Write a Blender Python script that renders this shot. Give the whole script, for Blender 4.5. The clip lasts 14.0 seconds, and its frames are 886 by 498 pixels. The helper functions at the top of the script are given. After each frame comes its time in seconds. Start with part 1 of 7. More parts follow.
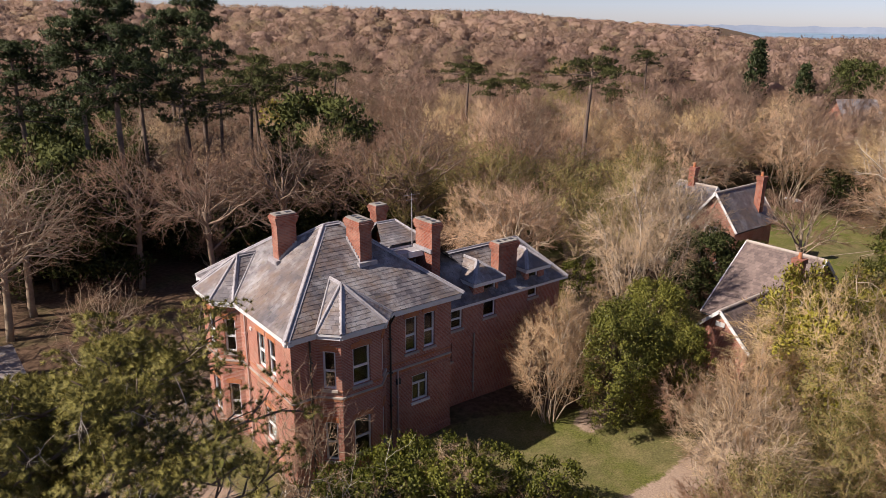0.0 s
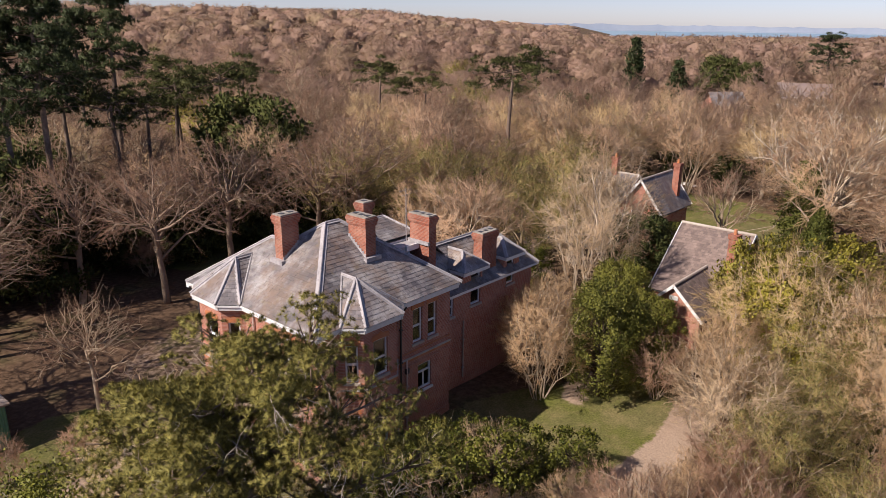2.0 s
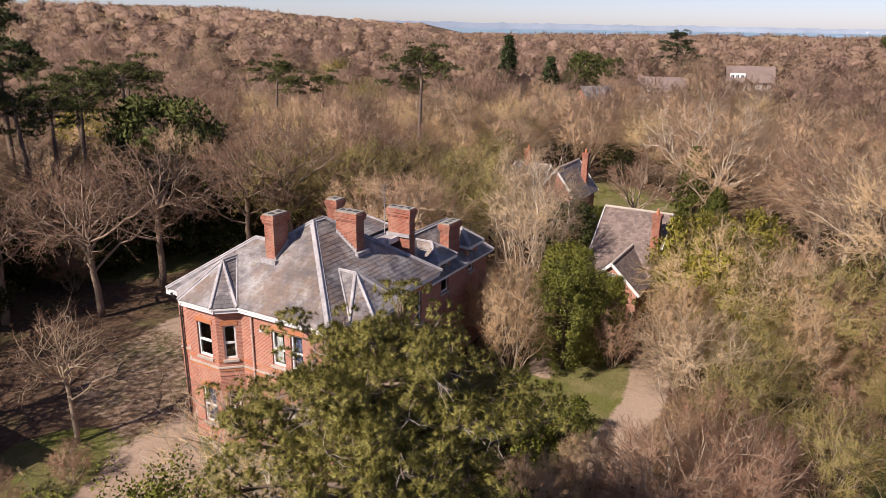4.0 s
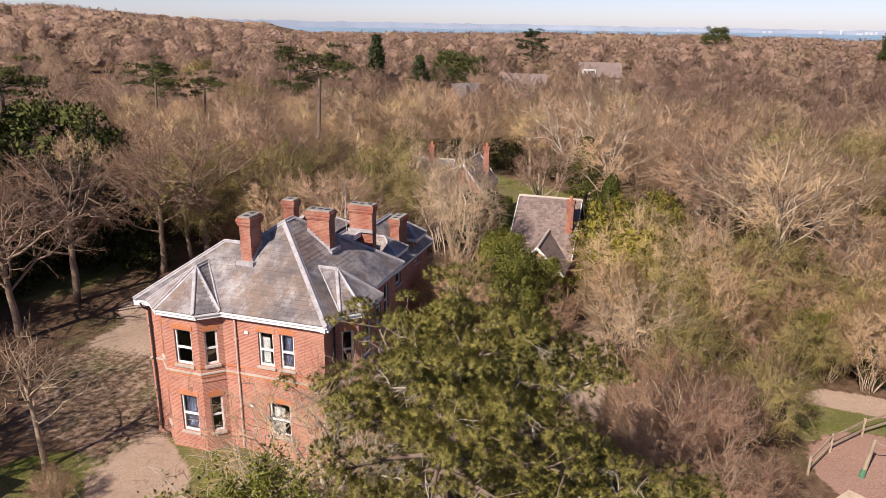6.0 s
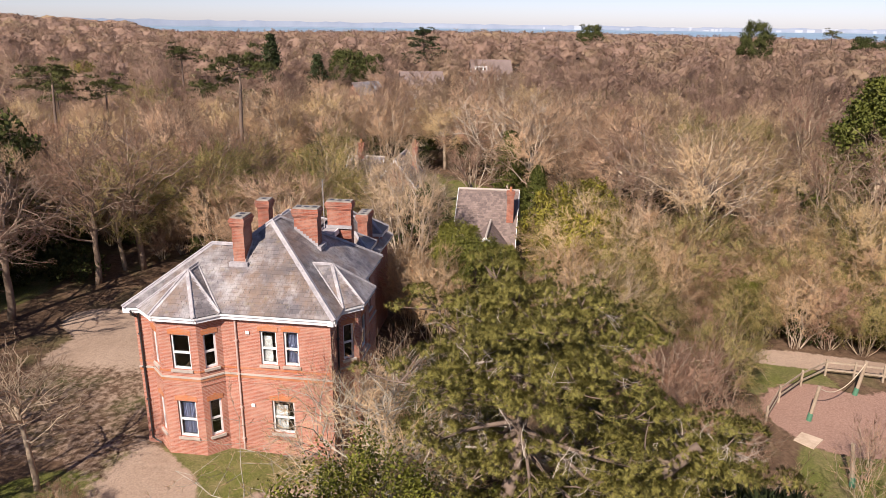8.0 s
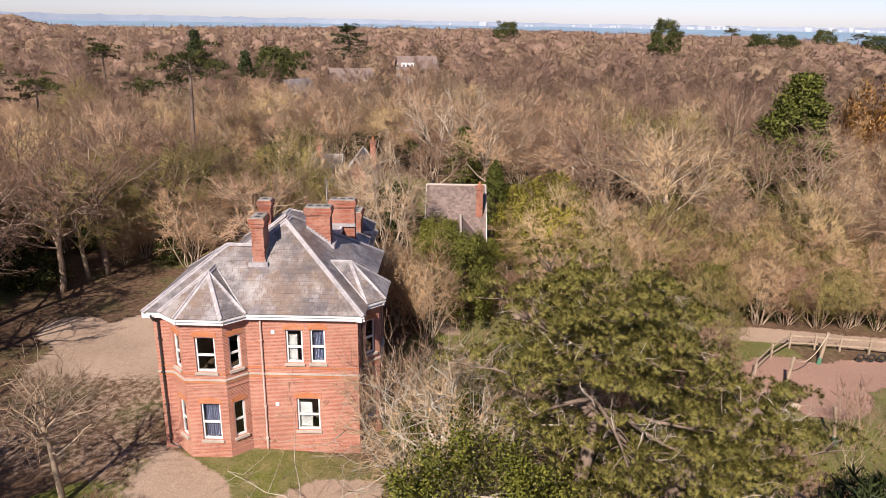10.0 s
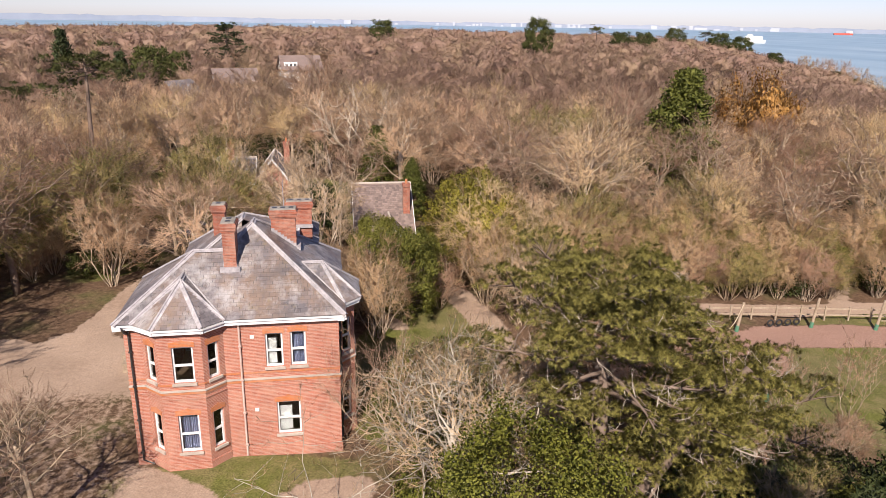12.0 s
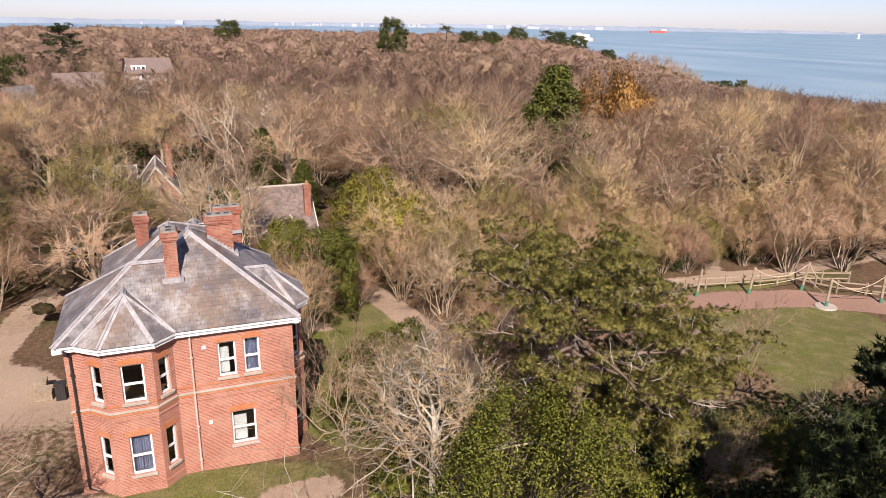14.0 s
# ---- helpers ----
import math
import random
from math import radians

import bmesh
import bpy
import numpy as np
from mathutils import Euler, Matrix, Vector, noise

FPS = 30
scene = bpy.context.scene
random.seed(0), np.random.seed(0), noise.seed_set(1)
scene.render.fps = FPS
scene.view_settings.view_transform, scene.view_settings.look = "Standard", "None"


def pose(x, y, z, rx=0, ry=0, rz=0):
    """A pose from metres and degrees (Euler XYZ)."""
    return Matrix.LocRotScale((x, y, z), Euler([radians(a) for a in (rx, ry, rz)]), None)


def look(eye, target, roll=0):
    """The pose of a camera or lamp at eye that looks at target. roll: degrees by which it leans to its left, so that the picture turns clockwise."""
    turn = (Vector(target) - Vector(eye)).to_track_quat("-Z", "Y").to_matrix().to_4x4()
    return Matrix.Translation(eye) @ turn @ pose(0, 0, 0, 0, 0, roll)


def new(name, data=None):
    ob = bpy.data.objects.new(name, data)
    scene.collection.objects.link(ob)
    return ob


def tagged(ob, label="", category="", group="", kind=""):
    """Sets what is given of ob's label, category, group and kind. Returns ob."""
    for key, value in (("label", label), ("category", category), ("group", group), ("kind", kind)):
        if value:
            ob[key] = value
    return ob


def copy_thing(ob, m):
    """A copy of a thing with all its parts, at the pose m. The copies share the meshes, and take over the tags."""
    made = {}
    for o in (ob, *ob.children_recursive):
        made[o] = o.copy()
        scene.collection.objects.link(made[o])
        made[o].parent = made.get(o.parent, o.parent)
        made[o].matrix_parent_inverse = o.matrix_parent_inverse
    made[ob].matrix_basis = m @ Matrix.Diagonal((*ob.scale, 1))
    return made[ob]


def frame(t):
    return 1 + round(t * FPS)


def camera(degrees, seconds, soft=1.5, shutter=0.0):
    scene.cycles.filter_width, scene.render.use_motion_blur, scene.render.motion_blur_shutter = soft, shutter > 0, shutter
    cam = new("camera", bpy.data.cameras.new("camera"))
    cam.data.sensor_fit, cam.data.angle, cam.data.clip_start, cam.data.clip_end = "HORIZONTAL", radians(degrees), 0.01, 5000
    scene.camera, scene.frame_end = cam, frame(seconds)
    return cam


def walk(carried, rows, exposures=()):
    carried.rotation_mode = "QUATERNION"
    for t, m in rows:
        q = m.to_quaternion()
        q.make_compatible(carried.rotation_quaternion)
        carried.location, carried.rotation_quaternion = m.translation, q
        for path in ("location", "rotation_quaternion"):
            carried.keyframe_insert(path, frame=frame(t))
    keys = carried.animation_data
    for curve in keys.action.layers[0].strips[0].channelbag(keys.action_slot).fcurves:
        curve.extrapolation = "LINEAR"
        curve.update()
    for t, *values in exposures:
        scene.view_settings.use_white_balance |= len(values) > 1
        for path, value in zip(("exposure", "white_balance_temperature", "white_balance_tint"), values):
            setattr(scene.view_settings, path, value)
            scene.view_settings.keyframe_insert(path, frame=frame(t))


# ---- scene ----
cam = camera(63.2, 14.0, soft=0.6)
METRES, EYE, TILT, LEAN, TURN = 40.0, 20.68, 0.0, 0.0, -38.2
ROWS = [
    (0.0, 0.0, 0.0, 0.0, 0.17, -17.53, -0.55),
    (0.5, -0.0389, -0.0081, 0.0003, -1.73, -17.53, -0.54),
    (1.0, -0.0785, -0.015, 0.0005, -3.72, -17.53, -0.56),
    (1.5, -0.1192, -0.0209, 0.0008, -6.64, -17.52, -0.57),
    (2.0, -0.1598, -0.0245, 0.001, -10.22, -17.52, -0.58),
    (4.5, -0.3648, -0.0182, 0.0036, -26.26, -17.56, -0.68),
    (5.0, -0.4046, -0.0124, 0.0044, -31.27, -17.53, -0.68),
    (5.5, -0.4428, -0.0044, 0.005, -32.87, -17.53, -0.66),
    (6.0, -0.479, 0.0052, 0.0053, -33.85, -17.53, -0.67),
    (6.5, -0.5142, 0.0164, 0.0054, -35.33, -17.52, -0.66),
    (7.0, -0.5477, 0.0291, 0.0059, -37.58, -17.54, -0.65),
    (7.5, -0.5799, 0.0431, 0.0056, -40.56, -17.53, -0.64),
    (8.0, -0.6097, 0.0587, 0.0055, -43.62, -17.55, -0.54),
    (10.5, -0.7458, 0.154, 0.0124, -52.49, -17.81, -0.91),
    (11.0, -0.7685, 0.1748, 0.0127, -54.69, -17.81, -0.91),
    (11.5, -0.7901, 0.1962, 0.0129, -57.6, -17.79, -0.91),
    (12.0, -0.8108, 0.2183, 0.0127, -61.09, -17.76, -0.92),
    (12.5, -0.8301, 0.2408, 0.0125, -64.18, -17.72, -0.88),
    (13.0, -0.8479, 0.2646, 0.0116, -67.11, -17.68, -0.86),
    (13.5, -0.8647, 0.2889, 0.0114, -70.18, -17.63, -0.83),
    (14.0, -0.8797, 0.3125, 0.0119, -73.21, -17.6, -0.78),
]
walk(cam, [(t, pose(0, 0, EYE, TILT, LEAN, TURN) @ pose(METRES * x, METRES * y, METRES * z, 90 + pitch, roll, yaw)) for t, x, y, z, yaw, pitch, roll in ROWS],
     exposures=[(0.0, 0.60), (3.0, 0.66), (6.0, 0.72), (8.0, 0.77), (14.0, 0.77)])

# ---- light ----
SUN_TO = Vector((0.950, -0.312, 0.0)).normalized()      # the way the sunlight travels over the ground
SUN_UP = 40.0
world = bpy.data.worlds.new("sky")
scene.world = world
world.use_nodes = True
wn = world.node_tree.nodes
sky = wn.new("ShaderNodeTexSky")
sky.sky_type, sky.sun_disc = "NISHITA", False
sky.sun_elevation = radians(SUN_UP)
sky.sun_rotation = math.atan2(-SUN_TO.x, -SUN_TO.y)
sky.dust_density, sky.air_density, sky.ozone_density, sky.altitude = 0.3, 0.7, 2.0, 20
wn["Background"].inputs["Strength"].default_value = 0.070
cool = wn.new("ShaderNodeMix")
cool.data_type, cool.blend_type = "RGBA", "MULTIPLY"
cool.inputs[0].default_value, cool.inputs[7].default_value = 1.0, (1.00, 0.895, 1.05, 1)
world.node_tree.links.new(sky.outputs[0], cool.inputs[6])
world.node_tree.links.new(cool.outputs[2], wn["Background"].inputs["Color"])
sun = new("sun", bpy.data.lights.new("sun", "SUN"))
sun.data.energy, sun.data.angle, sun.data.color = 5.0, radians(0.6), (1.0, 0.872, 0.79)
sun.matrix_world = look(Vector((0, 0, 60)), Vector((0, 0, 60)) + SUN_TO * math.cos(radians(SUN_UP)) - Vector((0, 0, math.sin(radians(SUN_UP)))))



# ---- materials ----
def ramp(nt, fac, stops):
    r = nt.nodes.new("ShaderNodeValToRGB")
    e = r.color_ramp.elements
    while len(e) < len(stops):
        e.new(0.5)
    for k, (pos, col) in zip(e, stops):
        k.position, k.color = pos, (*col, 1)
    nt.links.new(fac, r.inputs[0])
    return r.outputs[0]


def noise_tex(nt, vec, scale, detail=4.0, rough=0.6, stretch=None):
    if stretch:
        m = nt.nodes.new("ShaderNodeMapping")
        m.inputs["Scale"].default_value = stretch
        nt.links.new(vec, m.inputs[0])
        vec = m.outputs[0]
    n = nt.nodes.new("ShaderNodeTexNoise")
    n.inputs["Scale"].default_value, n.inputs["Detail"].default_value, n.inputs["Roughness"].default_value = scale, detail, rough
    nt.links.new(vec, n.inputs["Vector"])
    return n.outputs["Fac"]


def mix(nt, fac, a, b, kind="MIX"):
    m = nt.nodes.new("ShaderNodeMix")
    m.data_type, m.blend_type = "RGBA", kind
    for value, slot in ((fac, 0), (a, 6), (b, 7)):
        if isinstance(value, (int, float)):
            m.inputs[slot].default_value = value
        elif isinstance(value, tuple):
            m.inputs[slot].default_value = (*value, 1)
        else:
            nt.links.new(value, m.inputs[slot])
    return m.outputs[2]


def bump(nt, bsdf, height, strength, dist=0.02):
    b = nt.nodes.new("ShaderNodeBump")
    b.inputs["Strength"].default_value, b.inputs["Distance"].default_value = strength, dist
    nt.links.new(height, b.inputs["Height"])
    nt.links.new(b.outputs[0], bsdf.inputs["Normal"])


def material(name, rough=0.8, spec=0.3, metal=0.0):
    m = bpy.data.materials.new(name)
    m.use_nodes = True
    nt = m.node_tree
    b = nt.nodes["Principled BSDF"]
    b.inputs["Roughness"].default_value, b.inputs["Metallic"].default_value = rough, metal
    b.inputs["Specular IOR Level"].default_value = spec
    co = nt.nodes.new("ShaderNodeTexCoord")
    return m, nt, b, co


def put(nt, b, col):
    nt.links.new(col, b.inputs["Base Color"])


def speckled(name, dark, light, scale=3.0, big=0.3, rough=0.8, bumped=0.3, spec=0.3, island=0.0, stretch=None, each=0.0):
    """A surface that varies at two scales, and from piece to piece."""
    m, nt, b, co = material(name, rough, spec)
    fine = noise_tex(nt, co.outputs["Object"], scale, 5, 0.65, stretch)
    wide = noise_tex(nt, co.outputs["Object"], big, 3, 0.5, stretch)
    c = ramp(nt, fine, [(0.3, dark), (0.72, light)])
    avg = tuple((p + q) / 2 for p, q in zip(dark, light))
    c = mix(nt, 0.45, c, ramp(nt, wide, [(0.35, dark), (0.65, light)]))
    if island:
        g = nt.nodes.new("ShaderNodeNewGeometry")
        c = mix(nt, island, c, ramp(nt, g.outputs["Random Per Island"], [(0.0, dark), (0.5, avg), (1.0, light)]))
    if each:
        o = nt.nodes.new("ShaderNodeObjectInfo")
        c = mix(nt, each, c, ramp(nt, o.outputs["Random"], [(0.0, dark), (1.0, light)]))
    put(nt, b, c)
    if bumped:
        bump(nt, b, fine, bumped)
    return m


def brick_material(name, one, two, mortar, grime=0.35, stain=(0.10, 0.055, 0.04)):
    m, nt, b, co = material(name, 0.88, 0.2)
    t = nt.nodes.new("ShaderNodeTexBrick")
    t.inputs["Color1"].default_value, t.inputs["Color2"].default_value, t.inputs["Mortar"].default_value = (*one, 1), (*two, 1), (*mortar, 1)
    for key, value in (("Scale", 1.0), ("Mortar Size", 0.006), ("Brick Width", 0.225), ("Row Height", 0.075), ("Bias", -0.15), ("Mortar Smooth", 0.2)):
        t.inputs[key].default_value = value
    nt.links.new(co.outputs["UV"], t.inputs["Vector"])
    xyz = nt.nodes.new("ShaderNodeSeparateXYZ")
    nt.links.new(co.outputs["UV"], xyz.inputs[0])
    course = xyz.outputs["Y"]
    for op in ("DIVIDE", "FRACT"):
        k = nt.nodes.new("ShaderNodeMath")
        k.operation = op
        k.inputs[1].default_value = 0.075
        nt.links.new(course, k.inputs[0])
        course = k.outputs[0]
    bed = ramp(nt, course, [(0.0, (0.95, 0.95, 0.95)), (0.19, (0.95, 0.95, 0.95)), (0.26, (0, 0, 0))])
    laid = mix(nt, bed, t.outputs["Color"], mortar)
    wide = noise_tex(nt, co.outputs["Object"], 0.55, 5, 0.65)
    fine = noise_tex(nt, co.outputs["Object"], 9.0, 3, 0.6)
    streak = noise_tex(nt, co.outputs["Object"], 1.0, 4, 0.6, (2.2, 2.2, 0.18))
    c = mix(nt, ramp(nt, wide, [(0.42, (0, 0, 0)), (0.75, (grime, grime, grime))]), laid, stain)
    c = mix(nt, ramp(nt, streak, [(0.58, (0, 0, 0)), (0.8, (0.26, 0.26, 0.26))]), c, (0.40, 0.27, 0.20))
    worn = noise_tex(nt, co.outputs["Object"], 0.9, 6, 0.7)
    c = mix(nt, ramp(nt, worn, [(0.47, (0, 0, 0)), (0.63, (0.40, 0.40, 0.40))]), c, (0.52, 0.335, 0.245))
    c = mix(nt, 0.28, c, ramp(nt, fine, [(0.3, stain), (0.7, one)]))
    put(nt, b, c)
    bump(nt, b, t.outputs["Fac"], -0.5, 0.006)
    return m


def ground_material():
    """Leaf litter, with grass, gravel and bark chippings by where they lie."""
    m, nt, b, co = material("ground_soil", 0.95, 0.1)
    p = co.outputs["Object"]
    f1, f2, f3 = noise_tex(nt, p, 2.6, 6, 0.7), noise_tex(nt, p, 0.16, 4, 0.6), noise_tex(nt, p, 11.0, 3, 0.6)
    litter = ramp(nt, f1, [(0.25, (0.05, 0.031, 0.020)), (0.5, (0.110, 0.070, 0.044)), (0.75, (0.19, 0.128, 0.084))])
    moss = ramp(nt, f1, [(0.3, (0.045, 0.05, 0.018)), (0.7, (0.12, 0.12, 0.045))])
    c = mix(nt, ramp(nt, f2, [(0.50, (0, 0, 0)), (0.66, (0.75, 0.75, 0.75))]), litter, moss)
    grass = mix(nt, ramp(nt, f2, [(0.36, (0, 0, 0)), (0.62, (0.696, 0.696, 0.696))]), ramp(nt, f3, [(0.28, (0.050, 0.062, 0.012)), (0.72, (0.160, 0.165, 0.040))]), ramp(nt, f3, [(0.3, (0.087, 0.074, 0.035)), (0.7, (0.165, 0.144, 0.074))]))
    bare = noise_tex(nt, p, 0.75, 6, 0.72)
    grass = mix(nt, ramp(nt, bare, [(0.46, (0, 0, 0)), (0.64, (0.72, 0.72, 0.72))]), grass, ramp(nt, f3, [(0.25, (0.130, 0.105, 0.045)), (0.75, (0.265, 0.215, 0.110))]))
    gravel = mix(nt, ramp(nt, f2, [(0.40, (0, 0, 0)), (0.62, (0.609, 0.609, 0.609))]), ramp(nt, f3, [(0.25, (0.245, 0.180, 0.130)), (0.75, (0.425, 0.322, 0.242))]), ramp(nt, f1, [(0.3, (0.165, 0.116, 0.082)), (0.7, (0.335, 0.243, 0.176))]))
    bark = ramp(nt, f3, [(0.25, (0.20, 0.115, 0.085)), (0.75, (0.36, 0.235, 0.18))])
    for layer, name in ((grass, "grass"), (gravel, "gravel"), (bark, "bark")):
        a = nt.nodes.new("ShaderNodeAttribute")
        a.attribute_name = name
        soft = nt.nodes.new("ShaderNodeMath")
        soft.operation = "ADD"
        edge = nt.nodes.new("ShaderNodeMath")
        edge.operation = "MULTIPLY_ADD"
        nt.links.new(f1, edge.inputs[0])
        edge.inputs[1].default_value, edge.inputs[2].default_value = 0.9, -0.45
        nt.links.new(edge.outputs[0], soft.inputs[0])
        nt.links.new(a.outputs["Fac"], soft.inputs[1])
        c = mix(nt, ramp(nt, soft.outputs[0], [(0.40, (0, 0, 0)), (0.60, (1, 1, 1))]), c, layer)
    put(nt, b, c)
    bump(nt, b, f1, 0.6, 0.08)
    return m


def glass_material():
    m, nt, b, co = material("window_glass", 0.04, 0.5)
    b.inputs["Base Color"].default_value = (0.42, 0.45, 0.46, 1)
    b.inputs["Transmission Weight"].default_value = 1.0
    b.inputs["IOR"].default_value = 1.45
    bump(nt, b, noise_tex(nt, co.outputs["Object"], 2.0, 2), 0.05, 0.01)
    return m


def sea_material():
    m, nt, b, co = material("sea_water", 0.35, 0.5)
    p = co.outputs["Object"]
    wide = noise_tex(nt, p, 0.0035, 4, 0.55, (1.0, 3.0, 1.0))
    c = ramp(nt, wide, [(0.33, (0.17, 0.26, 0.31)), (0.5, (0.23, 0.325, 0.37)), (0.68, (0.32, 0.40, 0.43))])
    put(nt, b, c)
    bump(nt, b, noise_tex(nt, p, 0.35, 4, 0.6), 0.35, 0.4)
    return m


def thin(nt, b, col, share):
    """Light passes from face to face of what is thin: shoots, leaves, needles."""
    tr = nt.nodes.new("ShaderNodeBsdfTranslucent")
    mx = nt.nodes.new("ShaderNodeMixShader")
    mx.inputs[0].default_value = share
    nt.links.new(col, tr.inputs["Color"])
    nt.links.new(b.outputs[0], mx.inputs[1])
    nt.links.new(tr.outputs[0], mx.inputs[2])
    nt.links.new(mx.outputs[0], nt.nodes["Material Output"].inputs["Surface"])
    put(nt, b, col)


def twig_material(name, colours, each=0.70):
    """Fine bare shoots: one colour a tree, varied from shoot to shoot."""
    m, nt, b, co = material(name, 0.75, 0.25)
    o = nt.nodes.new("ShaderNodeObjectInfo")
    g = nt.nodes.new("ShaderNodeNewGeometry")
    n = len(colours) - 1
    tree = ramp(nt, o.outputs["Random"], [(i / n, c) for i, c in enumerate(colours)])
    low, high = tuple(min(c[i] for c in colours) * 0.5 for i in range(3)), tuple(max(c[i] for c in colours) * 1.3 for i in range(3))
    thin(nt, b, mix(nt, 1 - each, tree, ramp(nt, g.outputs["Random Per Island"], [(0.0, low), (1.0, high)])), 0.46)
    return m


def far_material(name, colours, scale=0.05, mixed=0.10):
    """Woods far off: one tint a tree, varied a little from shoot to shoot and over the hill."""
    m, nt, b, co = material(name, 0.85, 0.1)
    g = nt.nodes.new("ShaderNodeNewGeometry")
    a = nt.nodes.new("ShaderNodeAttribute")
    a.attribute_name = "tint"
    n = len(colours) - 1
    tree = ramp(nt, a.outputs["Fac"], [(i / n, c) for i, c in enumerate(colours)])
    patch = ramp(nt, noise_tex(nt, co.outputs["Object"], scale, 3, 0.6), [(0.28 + 0.44 * i / n, c) for i, c in enumerate(colours)])
    low, high = tuple(min(c[i] for c in colours) * 0.7 for i in range(3)), tuple(max(c[i] for c in colours) * 1.15 for i in range(3))
    fine = noise_tex(nt, co.outputs["Object"], 1.3, 5, 0.7, (1.0, 1.0, 0.45))
    c = mix(nt, mixed, mix(nt, 0.3, tree, patch), ramp(nt, g.outputs["Random Per Island"], [(0.0, low), (1.0, high)]))
    c = mix(nt, 0.25, c, ramp(nt, fine, [(0.35, low), (0.65, high)]))
    bump(nt, b, noise_tex(nt, co.outputs["Object"], 0.9, 6, 0.75), 0.9, 0.9)
    thin(nt, b, c, 0.4)
    return m


def leaf_material(name, dark, light, rough=0.45, each=0.35, share=0.22):
    m, nt, b, co = material(name, rough, 0.2)
    o = nt.nodes.new("ShaderNodeObjectInfo")
    g = nt.nodes.new("ShaderNodeNewGeometry")
    c = ramp(nt, g.outputs["Random Per Island"], [(0.0, dark), (1.0, light)])
    c = mix(nt, each, c, ramp(nt, o.outputs["Random"], [(0.0, dark), (1.0, light)]))
    thin(nt, b, c, share)
    return m


BRICK = brick_material("red_brick", (0.430, 0.150, 0.094), (0.255, 0.075, 0.048), (0.530, 0.385, 0.312))
ARCH = brick_material("orange_gauged_brick", (0.516, 0.172, 0.060), (0.430, 0.133, 0.047), (0.387, 0.206, 0.120), 0.15)
STACK = brick_material("chimney_brick", (0.360, 0.105, 0.058), (0.190, 0.052, 0.034), (0.330, 0.225, 0.180), 0.6, (0.060, 0.039, 0.030))
SLATE = speckled("roof_slate", (0.050, 0.046, 0.052), (0.252, 0.223, 0.220), 5.0, 0.5, 0.5, 0.15, 0.5, island=0.80, each=0.35)
snt = SLATE.node_tree
sb = snt.nodes["Principled BSDF"]
old = sb.inputs["Base Color"].links[0].from_socket
sco = snt.nodes.new("ShaderNodeTexCoord").outputs["Object"]
rusty = ramp(snt, noise_tex(snt, sco, 0.42, 5, 0.7), [(0.43, (0, 0, 0)), (0.60, (0.8, 0.8, 0.8))])
pale = ramp(snt, noise_tex(snt, sco, 0.75, 6, 0.75, (1, 1, 0.6)), [(0.47, (0, 0, 0)), (0.66, (0.75, 0.75, 0.75))])
grimy = ramp(snt, noise_tex(snt, sco, 0.30, 6, 0.72), [(0.46, (0, 0, 0)), (0.64, (0.6, 0.6, 0.6))])
moss = ramp(snt, noise_tex(snt, sco, 1.9, 5, 0.75), [(0.56, (0, 0, 0)), (0.70, (0.6, 0.6, 0.6))])
worn_slate = mix(snt, pale, mix(snt, rusty, old, (0.21, 0.145, 0.10)), (0.40, 0.385, 0.37))
put(snt, sb, mix(snt, moss, mix(snt, grimy, worn_slate, (0.085, 0.078, 0.080)), (0.19, 0.15, 0.08)))
UNDER = speckled("roof_felt", (0.05, 0.05, 0.052), (0.10, 0.10, 0.10), 4.0, 0.6)
LEAD = speckled("lead_flashing", (0.198, 0.185, 0.189), (0.447, 0.421, 0.421), 7.0, 1.6, 0.6, 0.1, 0.5)
PAINT = speckled("white_paint", (0.585, 0.576, 0.559), (0.740, 0.740, 0.731), 5.0, 0.8, 0.4, 0.05, 0.5)
CAP = speckled("mortar_cap", (0.15, 0.135, 0.115), (0.38, 0.35, 0.30), 7.0, 1.2, 0.9, 0.3, 0.2)
STONE = speckled("pale_stone", (0.310, 0.258, 0.215), (0.482, 0.430, 0.370), 9.0, 0.9, 0.8, 0.2)
BLACK = speckled("black_iron_paint", (0.015, 0.015, 0.016), (0.05, 0.045, 0.042), 8.0, 0.8, 0.45, 0.05, 0.5)
PIPE = speckled("faded_pink_pipe", (0.413, 0.292, 0.241), (0.568, 0.447, 0.396), 8.0, 0.8, 0.6, 0.05)
PLASTER = speckled("room_plaster", (0.30, 0.28, 0.25), (0.45, 0.43, 0.40), 4.0, 0.5, 0.9, 0.05)
BOARD = speckled("floor_board", (0.10, 0.065, 0.04), (0.20, 0.14, 0.09), 6.0, 0.6, 0.7, 0.05)
CURTAIN = speckled("blue_curtain", (0.10, 0.12, 0.22), (0.30, 0.32, 0.45), 7.0, 1.2, 0.9, 0.1, stretch=(4, 4, 0.3))
BLIND = speckled("white_blind", (0.568, 0.559, 0.533), (0.705, 0.697, 0.671), 5.0, 0.8, 0.8, 0.05)
TILE = speckled("clay_roof_tile", (0.095, 0.073, 0.065), (0.258, 0.194, 0.168), 5.0, 0.6, 0.8, 0.2, 0.25, island=0.55)
GLASS = glass_material()
GROUND = ground_material()
SEA = sea_material()
BARK_GREY = speckled("grey_bark", (0.19, 0.140, 0.094), (0.45, 0.355, 0.250), 5.0, 0.8, 0.9, 0.5, 0.15, each=0.3)
BARK_PALE = speckled("pale_bark", (0.25, 0.192, 0.135), (0.52, 0.425, 0.315), 5.0, 0.8, 0.9, 0.4, 0.15)
